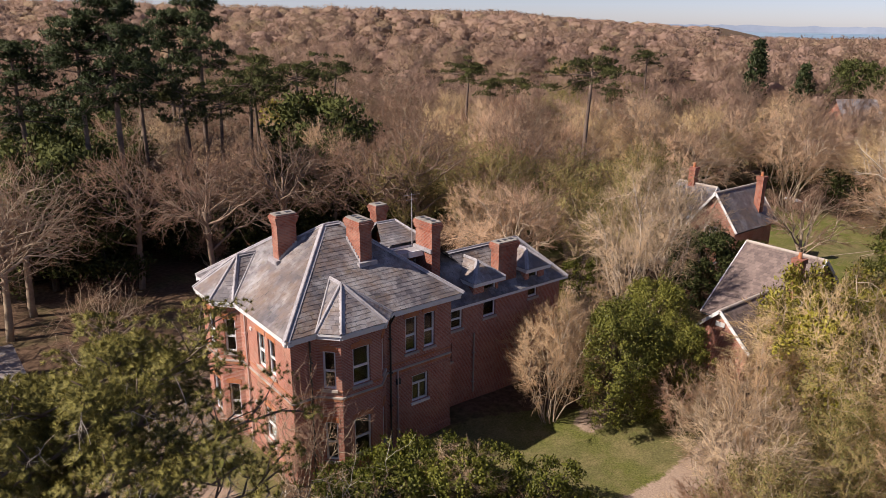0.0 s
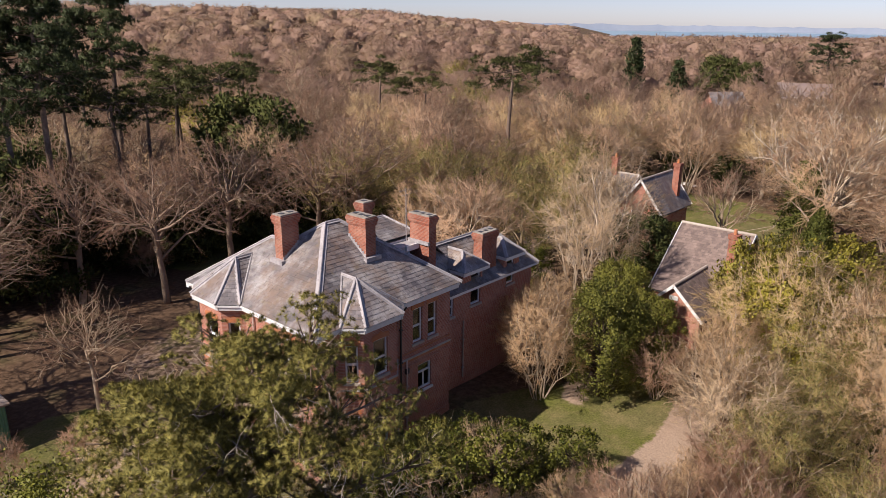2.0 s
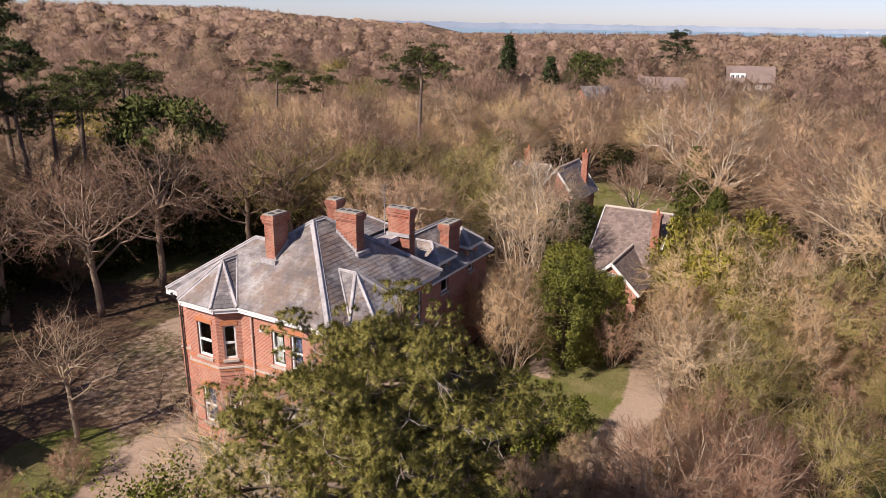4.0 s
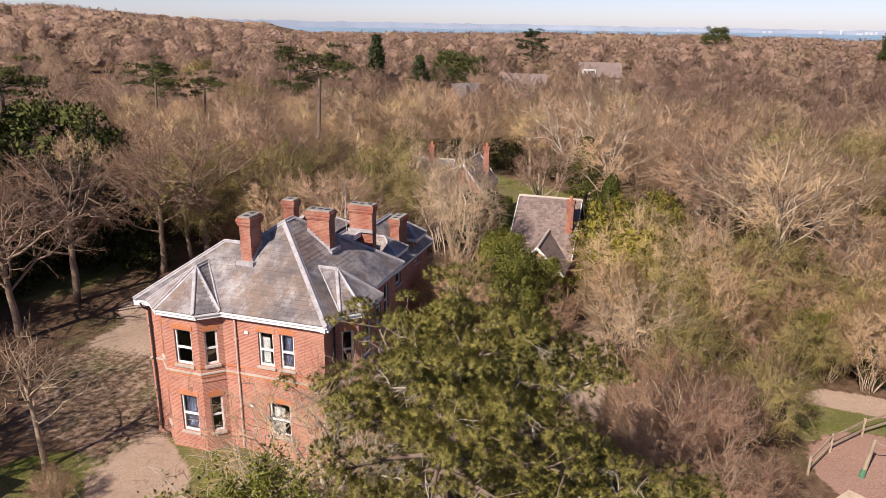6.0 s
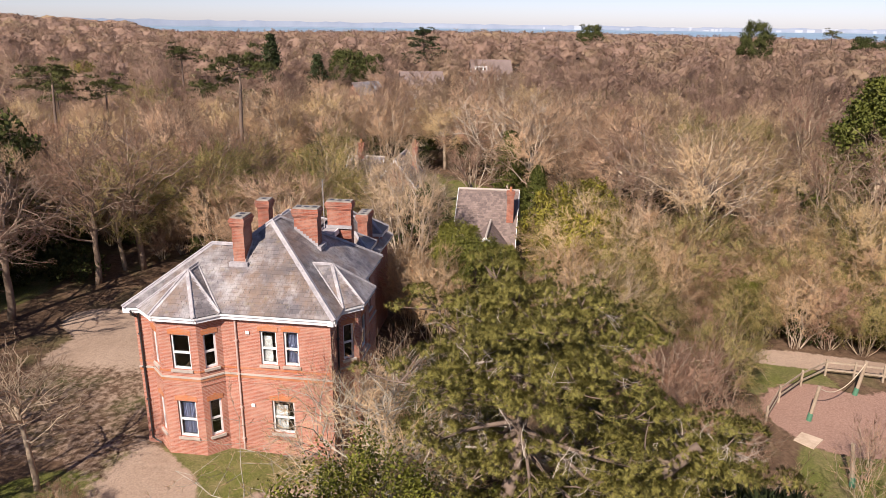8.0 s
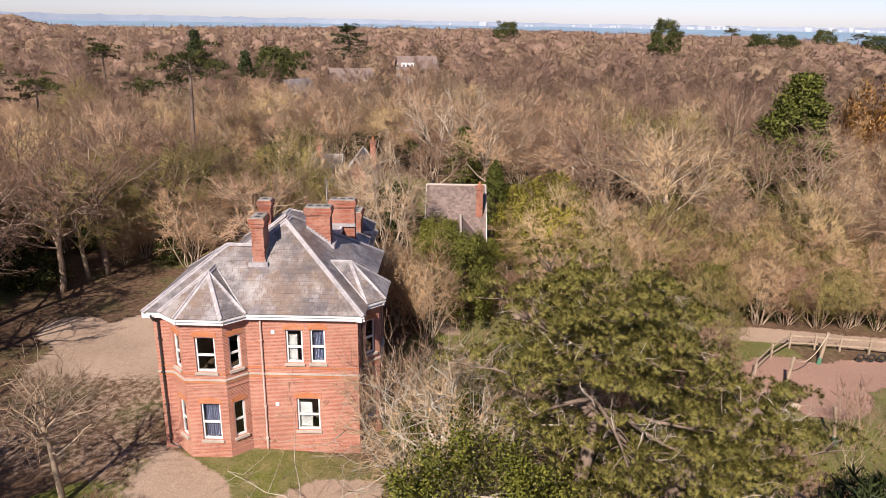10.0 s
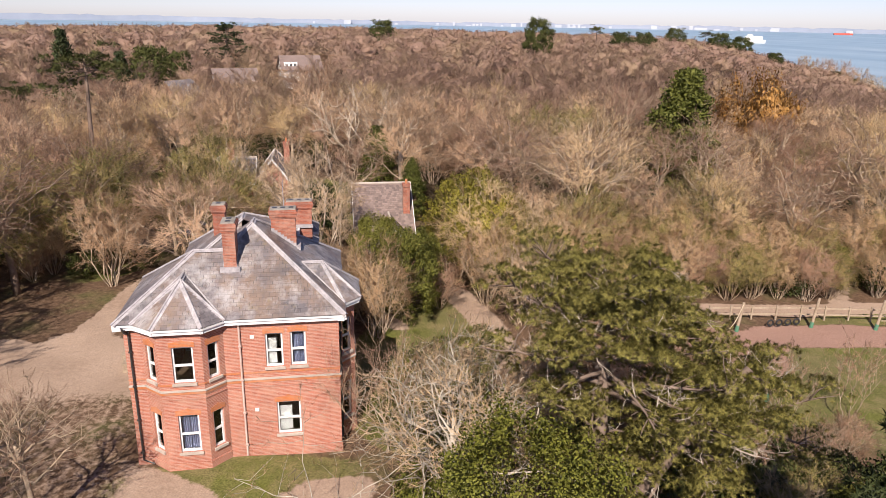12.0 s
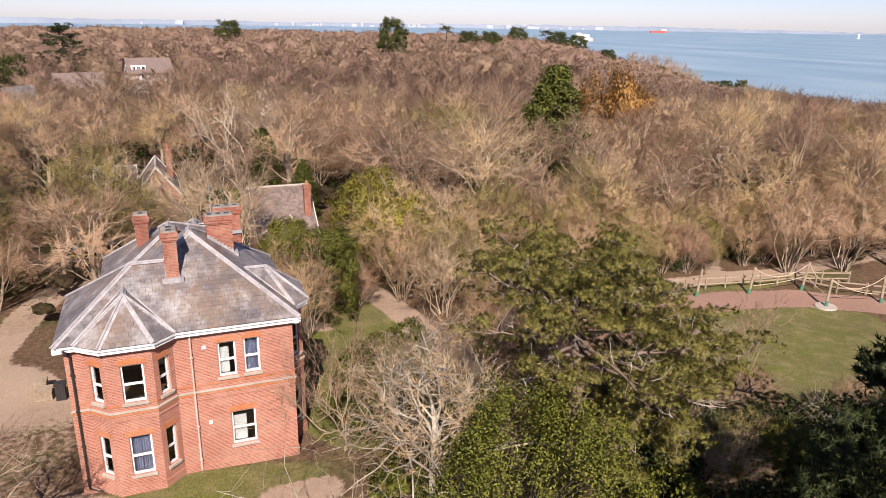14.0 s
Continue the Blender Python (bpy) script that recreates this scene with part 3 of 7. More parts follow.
def sash(a, b, u0, u1, z0, z1, parent=None, arch=True, kind="sash", inset=0.09, filling=None):
    """A white window in the wall that runs from a to b: frame, sashes, two panes, stone sill and brick arch."""
    parent = parent or house
    a, b = Vector((*a, 0)), Vector((*b, 0))
    d = (b - a).normalized()
    inn = Vector((-d.y, d.x, 0))

    def slab(g, u, v, zl, zh, k0, k1):
        p = [a + d * s + inn * k for s, k in ((u, k0), (v, k0), (v, k1), (u, k1))]
        g.hexa([(q.x, q.y) for q in p], zl, zh)

    f = Geo()
    w = 0.085
    slab(f, u0, u0 + w, z0, z1, inset, inset + 0.1)
    slab(f, u1 - w, u1, z0, z1, inset, inset + 0.1)
    slab(f, u0 + w, u1 - w, z1 - w, z1, inset, inset + 0.1)
    slab(f, u0 + w, u1 - w, z0, z0 + 0.10, inset, inset + 0.1)
    win = part("window", f, PAINT, parent)
    zm = z0 + (z1 - z0) * (0.47 if kind == "sash" else 0.66)
    s = Geo()
    slab(s, u0 + w, u1 - w, zm - 0.055, zm + 0.055, inset + 0.01, inset + 0.085)
    if kind == "casement":
        um = (u0 + u1) / 2
        slab(s, um - 0.04, um + 0.04, z0 + 0.1, zm - 0.045, inset + 0.02, inset + 0.085)
    part("meeting_rail", s, PAINT, win)
    for lo, hi in ((z0 + 0.10, zm - 0.055), (zm + 0.055, z1 - w)):
        p = Geo()
        slab(p, u0 + w, u1 - w, lo, hi, inset + 0.045, inset + 0.053)
        pane = part("pane", p, GLASS, win)
        pane.visible_shadow = False
    sl = Geo()
    slab(sl, u0 - 0.08, u1 + 0.08, z0 - 0.13, z0 - 0.004, -0.09, inset + 0.10)
    part("sill", sl, STONE if kind != "casement" else PAINT, win)
    if arch:
        g = Geo()
        rise, tall, n = 0.07, 0.30, 10
        for i in range(n + 1):
            m = 2.0 * i / n - 1
            lift = rise * (1 - m * m)
            q = a + d * (u0 - 0.10 + (u1 - u0 + 0.2) * i / n)
            key = 0.10 if i == n // 2 else 0.0
            for k, z in ((-0.022, z1 - 0.02 + lift * 0.4), (-0.022, z1 + tall * 0.75 + lift + key), (0.06, z1 + tall * 0.75 + lift + key), (0.06, z1 - 0.02 + lift * 0.4)):
                g.v.append((q.x + inn.x * k, q.y + inn.y * k, z))
        g.f += [(0, 1, 2, 3), (4 * n + 3, 4 * n + 2, 4 * n + 1, 4 * n)]
        for i in range(n):
            for k in range(4):
                g.f.append((4 * i + k, 4 * i + 4 + k, 4 * i + 4 + (k + 1) % 4, 4 * i + (k + 1) % 4))
        part("arch", g, ARCH, win)
    if filling:
        c = Geo()
        if filling == "curtain":
            for lo, hi in ((u0 + 0.07, u0 + 0.07 + (u1 - u0) * 0.42), (u1 - 0.07 - (u1 - u0) * 0.42, u1 - 0.07)):
                n = 14
                for i in range(n):
                    v0, v1 = lo + (hi - lo) * i / n, lo + (hi - lo) * (i + 1) / n
                    k0 = inset + 0.22 + 0.03 * math.sin(i * 1.9)
                    k1 = inset + 0.22 + 0.03 * math.sin((i + 1) * 1.9)
                    q = [a + d * v0 + inn * k0, a + d * v1 + inn * k1]
                    c.face((q[0].x, q[0].y, z0 + 0.05), (q[1].x, q[1].y, z0 + 0.05), (q[1].x, q[1].y, z1), (q[0].x, q[0].y, z1))
            part("curtain", c, CURTAIN, win, "blue curtains drawn behind the glass")
        elif filling == "blind":
            slab(c, u0 + 0.07, u0 + (u1 - u0) * 0.62, z0 + 0.1, z0 + (z1 - z0) * 0.80, inset + 0.16, inset + 0.175)
            part("blind", c, BLIND, win, "white blind half drawn")
    return win


def run(a, b):
    return (Vector((*b, 0)) - Vector((*a, 0))).length


# walls with their windows: u counts from the run's first point
def front_u(y):
    return 31.95 - y


FRONT_A, FRONT_B = (FX, 31.95), (FX, SY)
fw = [(front_u(30.02), front_u(29.20), 4.90, 6.68), (front_u(28.84), front_u(28.10), 4.92, 6.72), (front_u(29.64), front_u(28.49), 1.16, 2.97)]
wall("wall", FRONT_A, FRONT_B, Z0, EAVE - 0.25, fw)
sash(FRONT_A, FRONT_B, *fw[0], filling="blind")
sash(FRONT_A, FRONT_B, *fw[1], filling="curtain")
sash(FRONT_A, FRONT_B, *fw[2], filling="blind")

BAY1 = [(FX, 35.65), (11.65, 34.80), (11.65, 32.83), (FX, 31.95)]
wall("wall", (FX, LY), (FX, 35.65), Z0, EAVE - 0.25)
for i in range(3):
    a, b = BAY1[i], BAY1[i + 1]
    long = run(a, b)
    if i == 1:
        hole = [(34.80 - 34.19, 34.80 - 33.23, 4.72, 6.56), (34.80 - 34.19, 34.80 - 33.23, 1.00, 3.02)]
    else:
        hole = [(long / 2 - 0.30, long / 2 + 0.30, 4.74, 6.54), (long / 2 - 0.30, long / 2 + 0.30, 1.02, 3.00)]
    wall("wall", a, b, Z0, EAVE - 0.25, hole, 0.30)
    sash(a, b, *hole[0])
    sash(a, b, *hole[1], filling="curtain" if i == 1 else None)

SIDE_A, SIDE_B = (17.40, SY), (21.42, SY)
sw = [(18.57 - 17.4, 19.28 - 17.4, 5.03, 6.90), (19.70 - 17.4, 20.37 - 17.4, 5.03, 6.90), (18.96 - 17.4, 19.96 - 17.4, 2.20, 3.68)]
wall("wall", (FX + 0.342, SY), (13.70, SY), Z0, EAVE - 0.25)
wall("wall", SIDE_A, SIDE_B, Z0, EAVE - 0.25, sw)
sash(SIDE_A, SIDE_B, *sw[0])
sash(SIDE_A, SIDE_B, *sw[1])
sash(SIDE_A, SIDE_B, *sw[2], arch=False, kind="casement")
BAY2 = [(13.70, SY), (14.50, 25.68), (16.60, 25.68), (17.40, SY)]
for i in range(3):
    a, b = BAY2[i], BAY2[i + 1]
    long = run(a, b)
    half = 0.46 if i == 1 else 0.30
    hole = [(long / 2 - half, long / 2 + half, 4.72, 6.60), (long / 2 - half, long / 2 + half, 1.00, 3.02)]
    wall("wall", a, b, Z0, EAVE - 0.25, hole, 0.30)
    sash(a, b, *hole[0])
    sash(a, b, *hole[1])

# the sides away from the camera, and the rear wing
RY = 27.83
wall("wall", (21.42, SY + 0.342), (21.42, RY), Z0, EAVE - 0.25)
REAR_A, REAR_B = (21.42, RY), (30.9, RY)
rw = [(22.50 - 21.42, 23.30 - 21.42, 4.73, 5.94), (22.30 - 21.42, 22.57 - 21.42, 2.92, 3.98), (24.80 - 21.42, 25.70 - 21.42, 4.92, 6.96), (28.25 - 21.42, 29.0 - 21.42, 5.3, 6.96)]
wall("wall", REAR_A, REAR_B, Z0, 6.0, [rw[0], rw[1], (rw[2][0], rw[2][1], 4.92, 6.0), (rw[3][0], rw[3][1], 5.3, 6.0)])
sash(REAR_A, REAR_B, *rw[0], arch=False)
sash(REAR_A, REAR_B, *rw[1], arch=False)
for k, (x0, x1) in ((2, (24.05, 25.85)), (3, (27.95, 29.5))):
    h = rw[k]
    wall("dormer_wall", (x0, RY), (x1, RY), 6.0, 7.12, [(h[0] + 21.42 - x0, h[1] + 21.42 - x0, 6.0, h[3])], 0.3)
    sash(REAR_A, REAR_B, *h, arch=False)
    for x, s in ((x0, 0), (x1 - 0.25, 0)):
        g = Geo()
        g.box(x, x + 0.25, RY + 0.31, RY + 1.5, 6.0, 7.12)
        part("dormer_wall", g, BRICK, house)
wall("wall", (30.9, RY + 0.342), (30.9, 32.2), Z0, 6.0)
wall("wall", (30.558, 32.2), (24.2, 32.2), Z0, 6.0)
wall("wall", (24.2, 32.2), (24.2, 35.0), Z0, EAVE - 0.25)
wall("wall", (23.858, 35.0), (18.2, 35.0), Z0, EAVE - 0.25)
wall("wall", (18.2, 35.0), (18.2, LY), Z0, EAVE - 0.25)
wall("wall", (17.858, LY), (FX + 0.342, LY), Z0, EAVE - 0.25)

# floors and inner walls keep the rooms dark behind the glass
g = Geo()
for z in (0.55, 3.95, 7.25):
    g.box(12.8, 21.1, 26.85, 34.6, z - 0.12, z)
    g.box(21.2, 30.5, 28.2, 31.8, z - 0.12, z) if z < 6 else None
    g.hexa([(12.78, 35.2), (12.0, 34.55), (12.0, 33.05), (12.78, 32.3)], z - 0.12, z)
    g.hexa([(14.2, 26.83), (14.8, 26.05), (16.3, 26.05), (16.9, 26.83)], z - 0.12, z)
part("room_floor", g, BOARD, house)
g = Geo()
g.box(16.8, 16.95, 26.85, 34.6, Z0, 7.2)
g.box(12.8, 16.79, 31.6, 31.75, Z0, 7.2)
g.box(21.2, 30.5, 30.6, 30.72, Z0, 5.9)
part("inner_wall", g, PLASTER, house)


# string courses, plinth, downpipes
def course(pts, z, tall, proud, mat, name):
    """A band that follows the outer faces of the walls."""
    g = Geo()
    for a, b in zip(pts[:-1], pts[1:]):
        d = (Vector((*b, 0)) - Vector((*a, 0))).normalized()
        out = Vector((d.y, -d.x, 0)) * proud
        e = d * (proud * 0.42)
        p = [Vector((*a, 0)) + out - e, Vector((*b, 0)) + out + e, Vector((*b, 0)), Vector((*a, 0))]
        g.hexa([(q.x, q.y) for q in p], z, z + tall)
    return part(name, g, mat, house)


LINE = [(FX, LY), (FX, 35.65), (11.65, 34.80), (11.65, 32.83), (FX, 31.95), (FX, SY), (13.70, SY), (14.50, 25.68), (16.60, 25.68), (17.40, SY), (21.42, SY)]
course(LINE, 4.27, 0.075, 0.075, STONE, "string_course")
course(LINE, 4.12, 0.145, 0.04, ARCH, "string_course")
course(LINE, 3.86, 0.075, 0.035, BRICK, "string_course")
course(LINE, 4.60, 0.07, 0.03, ARCH, "string_course")
course(LINE, -0.2, 0.62, 0.05, BRICK, "plinth")
EAVES = [(12.1, 36.75), (12.1, 35.95), (11.30, 34.95), (11.30, 32.68), (12.1, 31.78), (12.1, 26.15), (13.55, 26.15), (14.35, 25.33), (16.75, 25.33), (17.55, 26.15), (21.8, 26.15)]


def eaves_board(pts, z, deep, wide, mat, name, inside=0.0):
    g = Geo()
    for a, b in zip(pts[:-1], pts[1:]):
        d = (Vector((*b, 0)) - Vector((*a, 0))).normalized()
        inn = Vector((-d.y, d.x, 0))
        e = d * (wide * 0.4)
        p = [Vector((*a, 0)) + inn * inside - e * 0.3, Vector((*b, 0)) + inn * inside + e * 0.3, Vector((*b, 0)) + inn * (inside + wide) , Vector((*a, 0)) + inn * (inside + wide)]
        g.hexa([(q.x, q.y) for q in p], z, z + deep)
    return part(name, g, mat, house)


eaves_board(EAVES, EAVE - 0.12, 0.10, 0.11, PAINT, "gutter")
eaves_board(EAVES, EAVE - 0.30, 0.17, 0.30, PAINT, "cornice", 0.075)
eaves_board([(21.45, RY - 0.33), (31.2, RY - 0.33)], 6.0, 0.16, 0.33, PAINT, "cornice")
eaves_board([(12.12, 36.75), (18.54, 36.75)][::-1], EAVE - 0.30, 0.26, 0.36, PAINT, "cornice")
eaves_board([(24.5, 35.3), (18.2, 35.3)], EAVE - 0.30, 0.26, 0.36, PAINT, "cornice")


def downpipe(x, y, z0, z1, mat, foot=(0, 0)):
    g = Geo()
    g.tube([(x, y, z1), (x, y, z0 + 0.2), (x + foot[0], y + foot[1], z0)], [0.05] * 3, 7)
    for z in np.arange(z0 + 0.6, z1, 1.8):
        g.box(x - 0.075, x + 0.075, y - 0.075, y + 0.075, z, z + 0.06)
    part("downpipe", g, mat, house, smooth=False)


downpipe(FX - 0.08, 31.2, 0.1, 7.2, PIPE)
downpipe(FX - 0.09, 36.15, 0.1, 7.3, BLACK, (-0.1, -0.5))
downpipe(FX + 0.9, SY - 0.09, 0.1, 7.35, BLACK)
downpipe(17.62, SY - 0.10, 0.1, 7.35, BLACK)
downpipe(18.05, SY - 0.08, 0.4, 4.3, PIPE)
downpipe(24.1, RY - 0.09, 0.6, 4.2, STONE)
g = Geo()
g.tube([(12.0, 36.3, 7.45), (12.1, 36.25, 7.2), (FX - 0.09, 36.15, 7.0)], [0.05] * 3, 7)
part("swan_neck", g, BLACK, house)
g = Geo()
g.tube([(17.6, 26.0, 7.45), (17.62, 26.2, 7.2), (17.62, SY - 0.1, 6.9)], [0.05] * 3, 7)
part("swan_neck", g, BLACK, house)
for y, z in ((30.62, 6.55), (31.0 - 0.4, 2.62)):
    g = Geo()
    g.box(FX - 0.06, FX, y - 0.09, y + 0.09, z - 0.08, z + 0.08)
    part("wall_vent", g, PAINT, house, "small white square vent cover")
g = Geo()
g.box(17.98, 18.2, SY - 0.12, SY, 3.55, 3.85)
part("alarm_box", g, BLACK, house)

# ---- roofs ----
def clip(poly, inside):
    """Convex cut of one polygon in the plane by another; both anticlockwise."""
    out = poly
    for i in range(len(inside)):
        (ax, ay), (bx, by) = inside[i], inside[(i + 1) % len(inside)]
        res = []
        for j in range(len(out)):
            p, q = out[j], out[(j + 1) % len(out)]
            sp = (bx - ax) * (p[1] - ay) - (by - ay) * (p[0] - ax)
            sq = (bx - ax) * (q[1] - ay) - (by - ay) * (q[0] - ax)
            if sp >= 0:
                res.append(p)
            if (sp >= 0) != (sq >= 0):
                t = sp / (sp - sq)
                res.append((p[0] + (q[0] - p[0]) * t, p[1] + (q[1] - p[1]) * t))
        out = res
        if len(out) < 3:
            return []
    return out


SLATES = []


def slates(corners, down, wide=0.30, gauge=0.235, mat=None, keep=None, seed=3):
    """Overlapping slates on a flat convex slope. corners: points of the slope; down: its downhill way in plan."""
    rnd = random.Random(seed)
    pts = [Vector(c) for c in corners]
    n = (pts[1] - pts[0]).cross(pts[2] - pts[1]).normalized()
    if n.z < 0:
        n = -n
    along = Vector((0, 0, 1)).cross(n).normalized()
    if along.length < 0.5:
        along = Vector((1, 0, 0))
    up = n.cross(along).normalized()
    o = Vector((0, 0, 0)) + n * pts[0].dot(n)
    flat = [((p - o).dot(along), (p - o).dot(up)) for p in pts]
    area = sum(flat[i][0] * flat[(i + 1) % len(flat)][1] - flat[(i + 1) % len(flat)][0] * flat[i][1] for i in range(len(flat)))
    if area < 0:
        flat = flat[::-1]
    u0, u1 = min(f[0] for f in flat), max(f[0] for f in flat)
    w0, w1 = min(f[1] for f in flat), max(f[1] for f in flat)
    rest = Geo()
    row = 0
    w = w0
    while w < w1:
        u = u0 - wide * (0.5 if row % 2 else 0) - rnd.uniform(0, 0.04)
        while u < u1:
            gap = rnd.uniform(0.004, 0.014)
            drop = rnd.uniform(-0.012, 0.012) if rnd.random() < 0.9 else rnd.uniform(-0.05, 0.02)
            q = clip([(u, w + drop), (u + wide - gap, w + drop + rnd.uniform(-0.006, 0.006)), (u + wide - gap, w + gauge * 1.08), (u, w + gauge * 1.08)], flat)
            u += wide
            if len(q) < 3:
                continue
            lift = 0.018 + rnd.uniform(0, 0.010)
            tops = []
            for a, b in q:
                f = min(1.0, max(0.0, (b - w) / (gauge * 1.08)))
                tops.append(o + along * a + up * b + n * (lift + 0.016 * (1 - f)))
            g = rest
            mid = sum((Vector(t) for t in tops), Vector()) / len(tops)
            if keep and keep(mid):
                g = Geo()
                SLATES.append((g, mat or SLATE))
            g.face(*tops)
            for i in range(len(q)):
                j = (i + 1) % len(q)
                if (q[i][1] + q[j][1]) / 2 < w + gauge * 0.3:
                    g.face(tops[i], tops[i] - n * 0.03, tops[j] - n * 0.03, tops[j])
        w += gauge
        row += 1
    return rest


A = Vector((16.60, 30.68, 10.99))
B = Vector((17.46, 30.66, 10.99))
C = Vector((12.10, 26.15, EAVE))
E2 = Vector((21.95, 26.15, EAVE))
L1 = Vector((12.10, 36.75, EAVE))
Q = Vector((15.32, 31.97, 10.02))
RL = Vector((15.32, 33.43, 10.02))
L2 = Vector((18.54, 36.75, EAVE))
M1 = Vector((12.10, 31.97, EAVE))
V1 = Vector((18.28, 34.96, 7.78))
P1, P1R = Vector((13.30, 33.80, 9.23)), Vector((14.29, 33.80, 9.23))
P2, P2R = Vector((15.50, 27.20, 9.15)), Vector((15.50, 28.24, 9.15))
b1 = [Vector((x, y, EAVE)) for x, y in ((12.1, 35.95), (11.30, 34.95), (11.30, 32.68), (12.1, 31.78))]
b2 = [Vector((x, y, EAVE)) for x, y in ((13.55, 26.15), (14.35, 25.33), (16.75, 25.33), (17.55, 26.15))]
D1, D2 = Vector((20.3, 31.6, 10.25)), Vector((21.5, 31.6, 10.25))
R1, R2 = Vector((21.6, 30.0, 8.32)), Vector((29.2, 30.0, 8.32))
slopes = [
    ("front", [M1, C, A, Q]), ("front", [L1, M1, Q, RL]),
    ("side", [C, E2, B, A]), ("back", [E2, Vector((21.95, 30.66, EAVE)), B]),
    ("inner", [A, B, Vector((19.6, 34.9, 7.75)), V1, Q]), ("wing_back", [RL, Q, V1, L2]), ("wing_side", [L1, RL, L2]),
    ("bay", [b1[0], b1[1], P1]), ("bay", [b1[1], b1[2], P1]), ("bay", [b1[2], b1[3], P1]),
    ("bay", [b1[3], P1R, P1]), ("bay", [b1[0], P1, P1R]),
    ("bay", [b2[0], b2[1], P2]), ("bay", [b2[1], b2[2], P2]), ("bay", [b2[2], b2[3], P2]),
    ("bay", [b2[3], P2R, P2]), ("bay", [b2[0], P2, P2R]),
    ("rear_block", [Vector((18.0, 35.3, EAVE)), D1, D2, Vector((24.5, 35.3, EAVE))]),
    ("rear_block", [D1, D2, Vector((21.9, 29.4, 9.66)), Vector((19.2, 29.4, 9.66))]),
    ("rear_block", [D2, Vector((24.5, 35.3, EAVE)), Vector((24.5, 31.6, EAVE))]),
    ("rear_block", [D1, Vector((18.0, 35.3, EAVE)), Vector((18.0, 31.6, EAVE))]),
    ("rear_block", [D2, Vector((24.5, 31.6, EAVE)), Vector((24.5, 29.4, EAVE)), Vector((21.9, 29.4, 9.66))]),
    ("rear_wing", [Vector((21.45, RY - 0.33, 6.14)), Vector((31.2, RY - 0.33, 6.14)), R2, R1]),
    ("rear_wing", [Vector((21.45, 32.5, 6.14)), R1, R2, Vector((31.2, 32.5, 6.14))]),
    ("rear_wing", [Vector((31.2, RY - 0.33, 6.14)), Vector((31.2, 32.5, 6.14)), R2]),
]
for x0, x1 in ((23.78, 26.02), (27.72, 29.6)):
    xm, z = (x0 + x1) / 2, 7.22
    ya, yb = RY - 0.38, RY + 1.3
    k, kb = Vector((xm, RY + 0.75, 8.05)), Vector((xm, 29.7, 8.05))
    slopes += [("dormer", [Vector((x0, ya, z)), Vector((x1, ya, z)), k]), ("dormer", [Vector((x0, ya, z)), k, kb, Vector((x0, yb, z))]), ("dormer", [Vector((x1, ya, z)), Vector((x1, yb, z)), kb, k])]
    eaves_board([(x0, ya), (x1, ya)], z - 0.20, 0.20, 0.4, PAINT, "cornice")
    for x in (x0, x1 - 0.26):
        g = Geo()
        g.box(x, x + 0.26, ya + 0.42, yb + 0.1, z - 0.20, z)
        part("cornice", g, PAINT, house)

deck = Geo()
for _, c in slopes:
    pts = [Vector(p) for p in c]
    n = (pts[1] - pts[0]).cross(pts[2] - pts[1]).normalized()
    deck.face(*(pts if n.z > 0 else pts[::-1]))
roof = part("roof", deck, UNDER, house)
rests = {}
for i, (kind, c) in enumerate(slopes):
    near_part = (lambda m: 29.1 < m.y < 33.0 and m.x < 15.6) if kind == "front" else None
    g = slates([tuple(p) for p in c], None, keep=near_part, seed=i + 1, wide=0.30 if kind != "bay" else 0.26)
    all_ = rests.setdefault(kind, Geo())
    n = len(all_.v)
    all_.v += g.v
    all_.f += [tuple(n + k for k in f) for f in g.f]
for kind, g in rests.items():
    tagged(part("slating", g, SLATE, roof, uv=False), kind="stuff")


def roll(a, b, wide=0.27, name="hip_lead", up=0.035):
    """A lead-dressed hip or ridge: two wings under a round roll."""
    a, b = Vector(a), Vector(b)
    g = Geo()
    d = (b - a).normalized()
    s = d.cross(Vector((0, 0, 1))).normalized()
    n = s.cross(d).normalized()
    for i in range(1):
        p, q = a, b
        for sg in (-1, 1):
            e = s * (sg * wide / 2) - n * (wide * 0.20)
            quad = [p + n * (up + 0.02), q + n * (up + 0.02), q + e + n * (up + 0.02), p + e + n * (up + 0.02)]
            g.face(*(quad if sg < 0 else quad[::-1]))
    g.tube([a + n * (up + 0.03), b + n * (up + 0.03)], [0.05, 0.05], 8)
    return part(name, g, LEAD, roof)


for a, b, w in ((C, A, 0.34), (L1, RL, 0.34), (A, B, 0.30), (RL, Q, 0.34), (Q, A, 0.3), (E2, B, 0.34), (L2, RL, 0.34), (D1, D2, 0.3), (R1, R2, 0.3),
                (Vector((24.5, 35.3, EAVE)), D2, 0.3), (Vector((18.0, 35.3, EAVE)), D1, 0.3), (Vector((31.2, RY - 0.33, 6.14)), R2, 0.3), (Vector((31.2, 32.5, 6.14)), R2, 0.3),
                (D2, Vector((21.9, 29.4, 9.66)), 0.3)):
    roll(a, b, w)
for ps, p, pr in ((b1, P1, P1R), (b2, P2, P2R)):
    roll(ps[1], p, 0.30)
    roll(ps[2], p, 0.30)
    roll(p, pr, 0.26)
    roll(ps[0], p, 0.26)
    roll(ps[3], p, 0.26)
    for k in (0, 3):
        roll(ps[k] + Vector((0, 0, 0.02)), pr, 0.30, "valley_lead", 0.02)
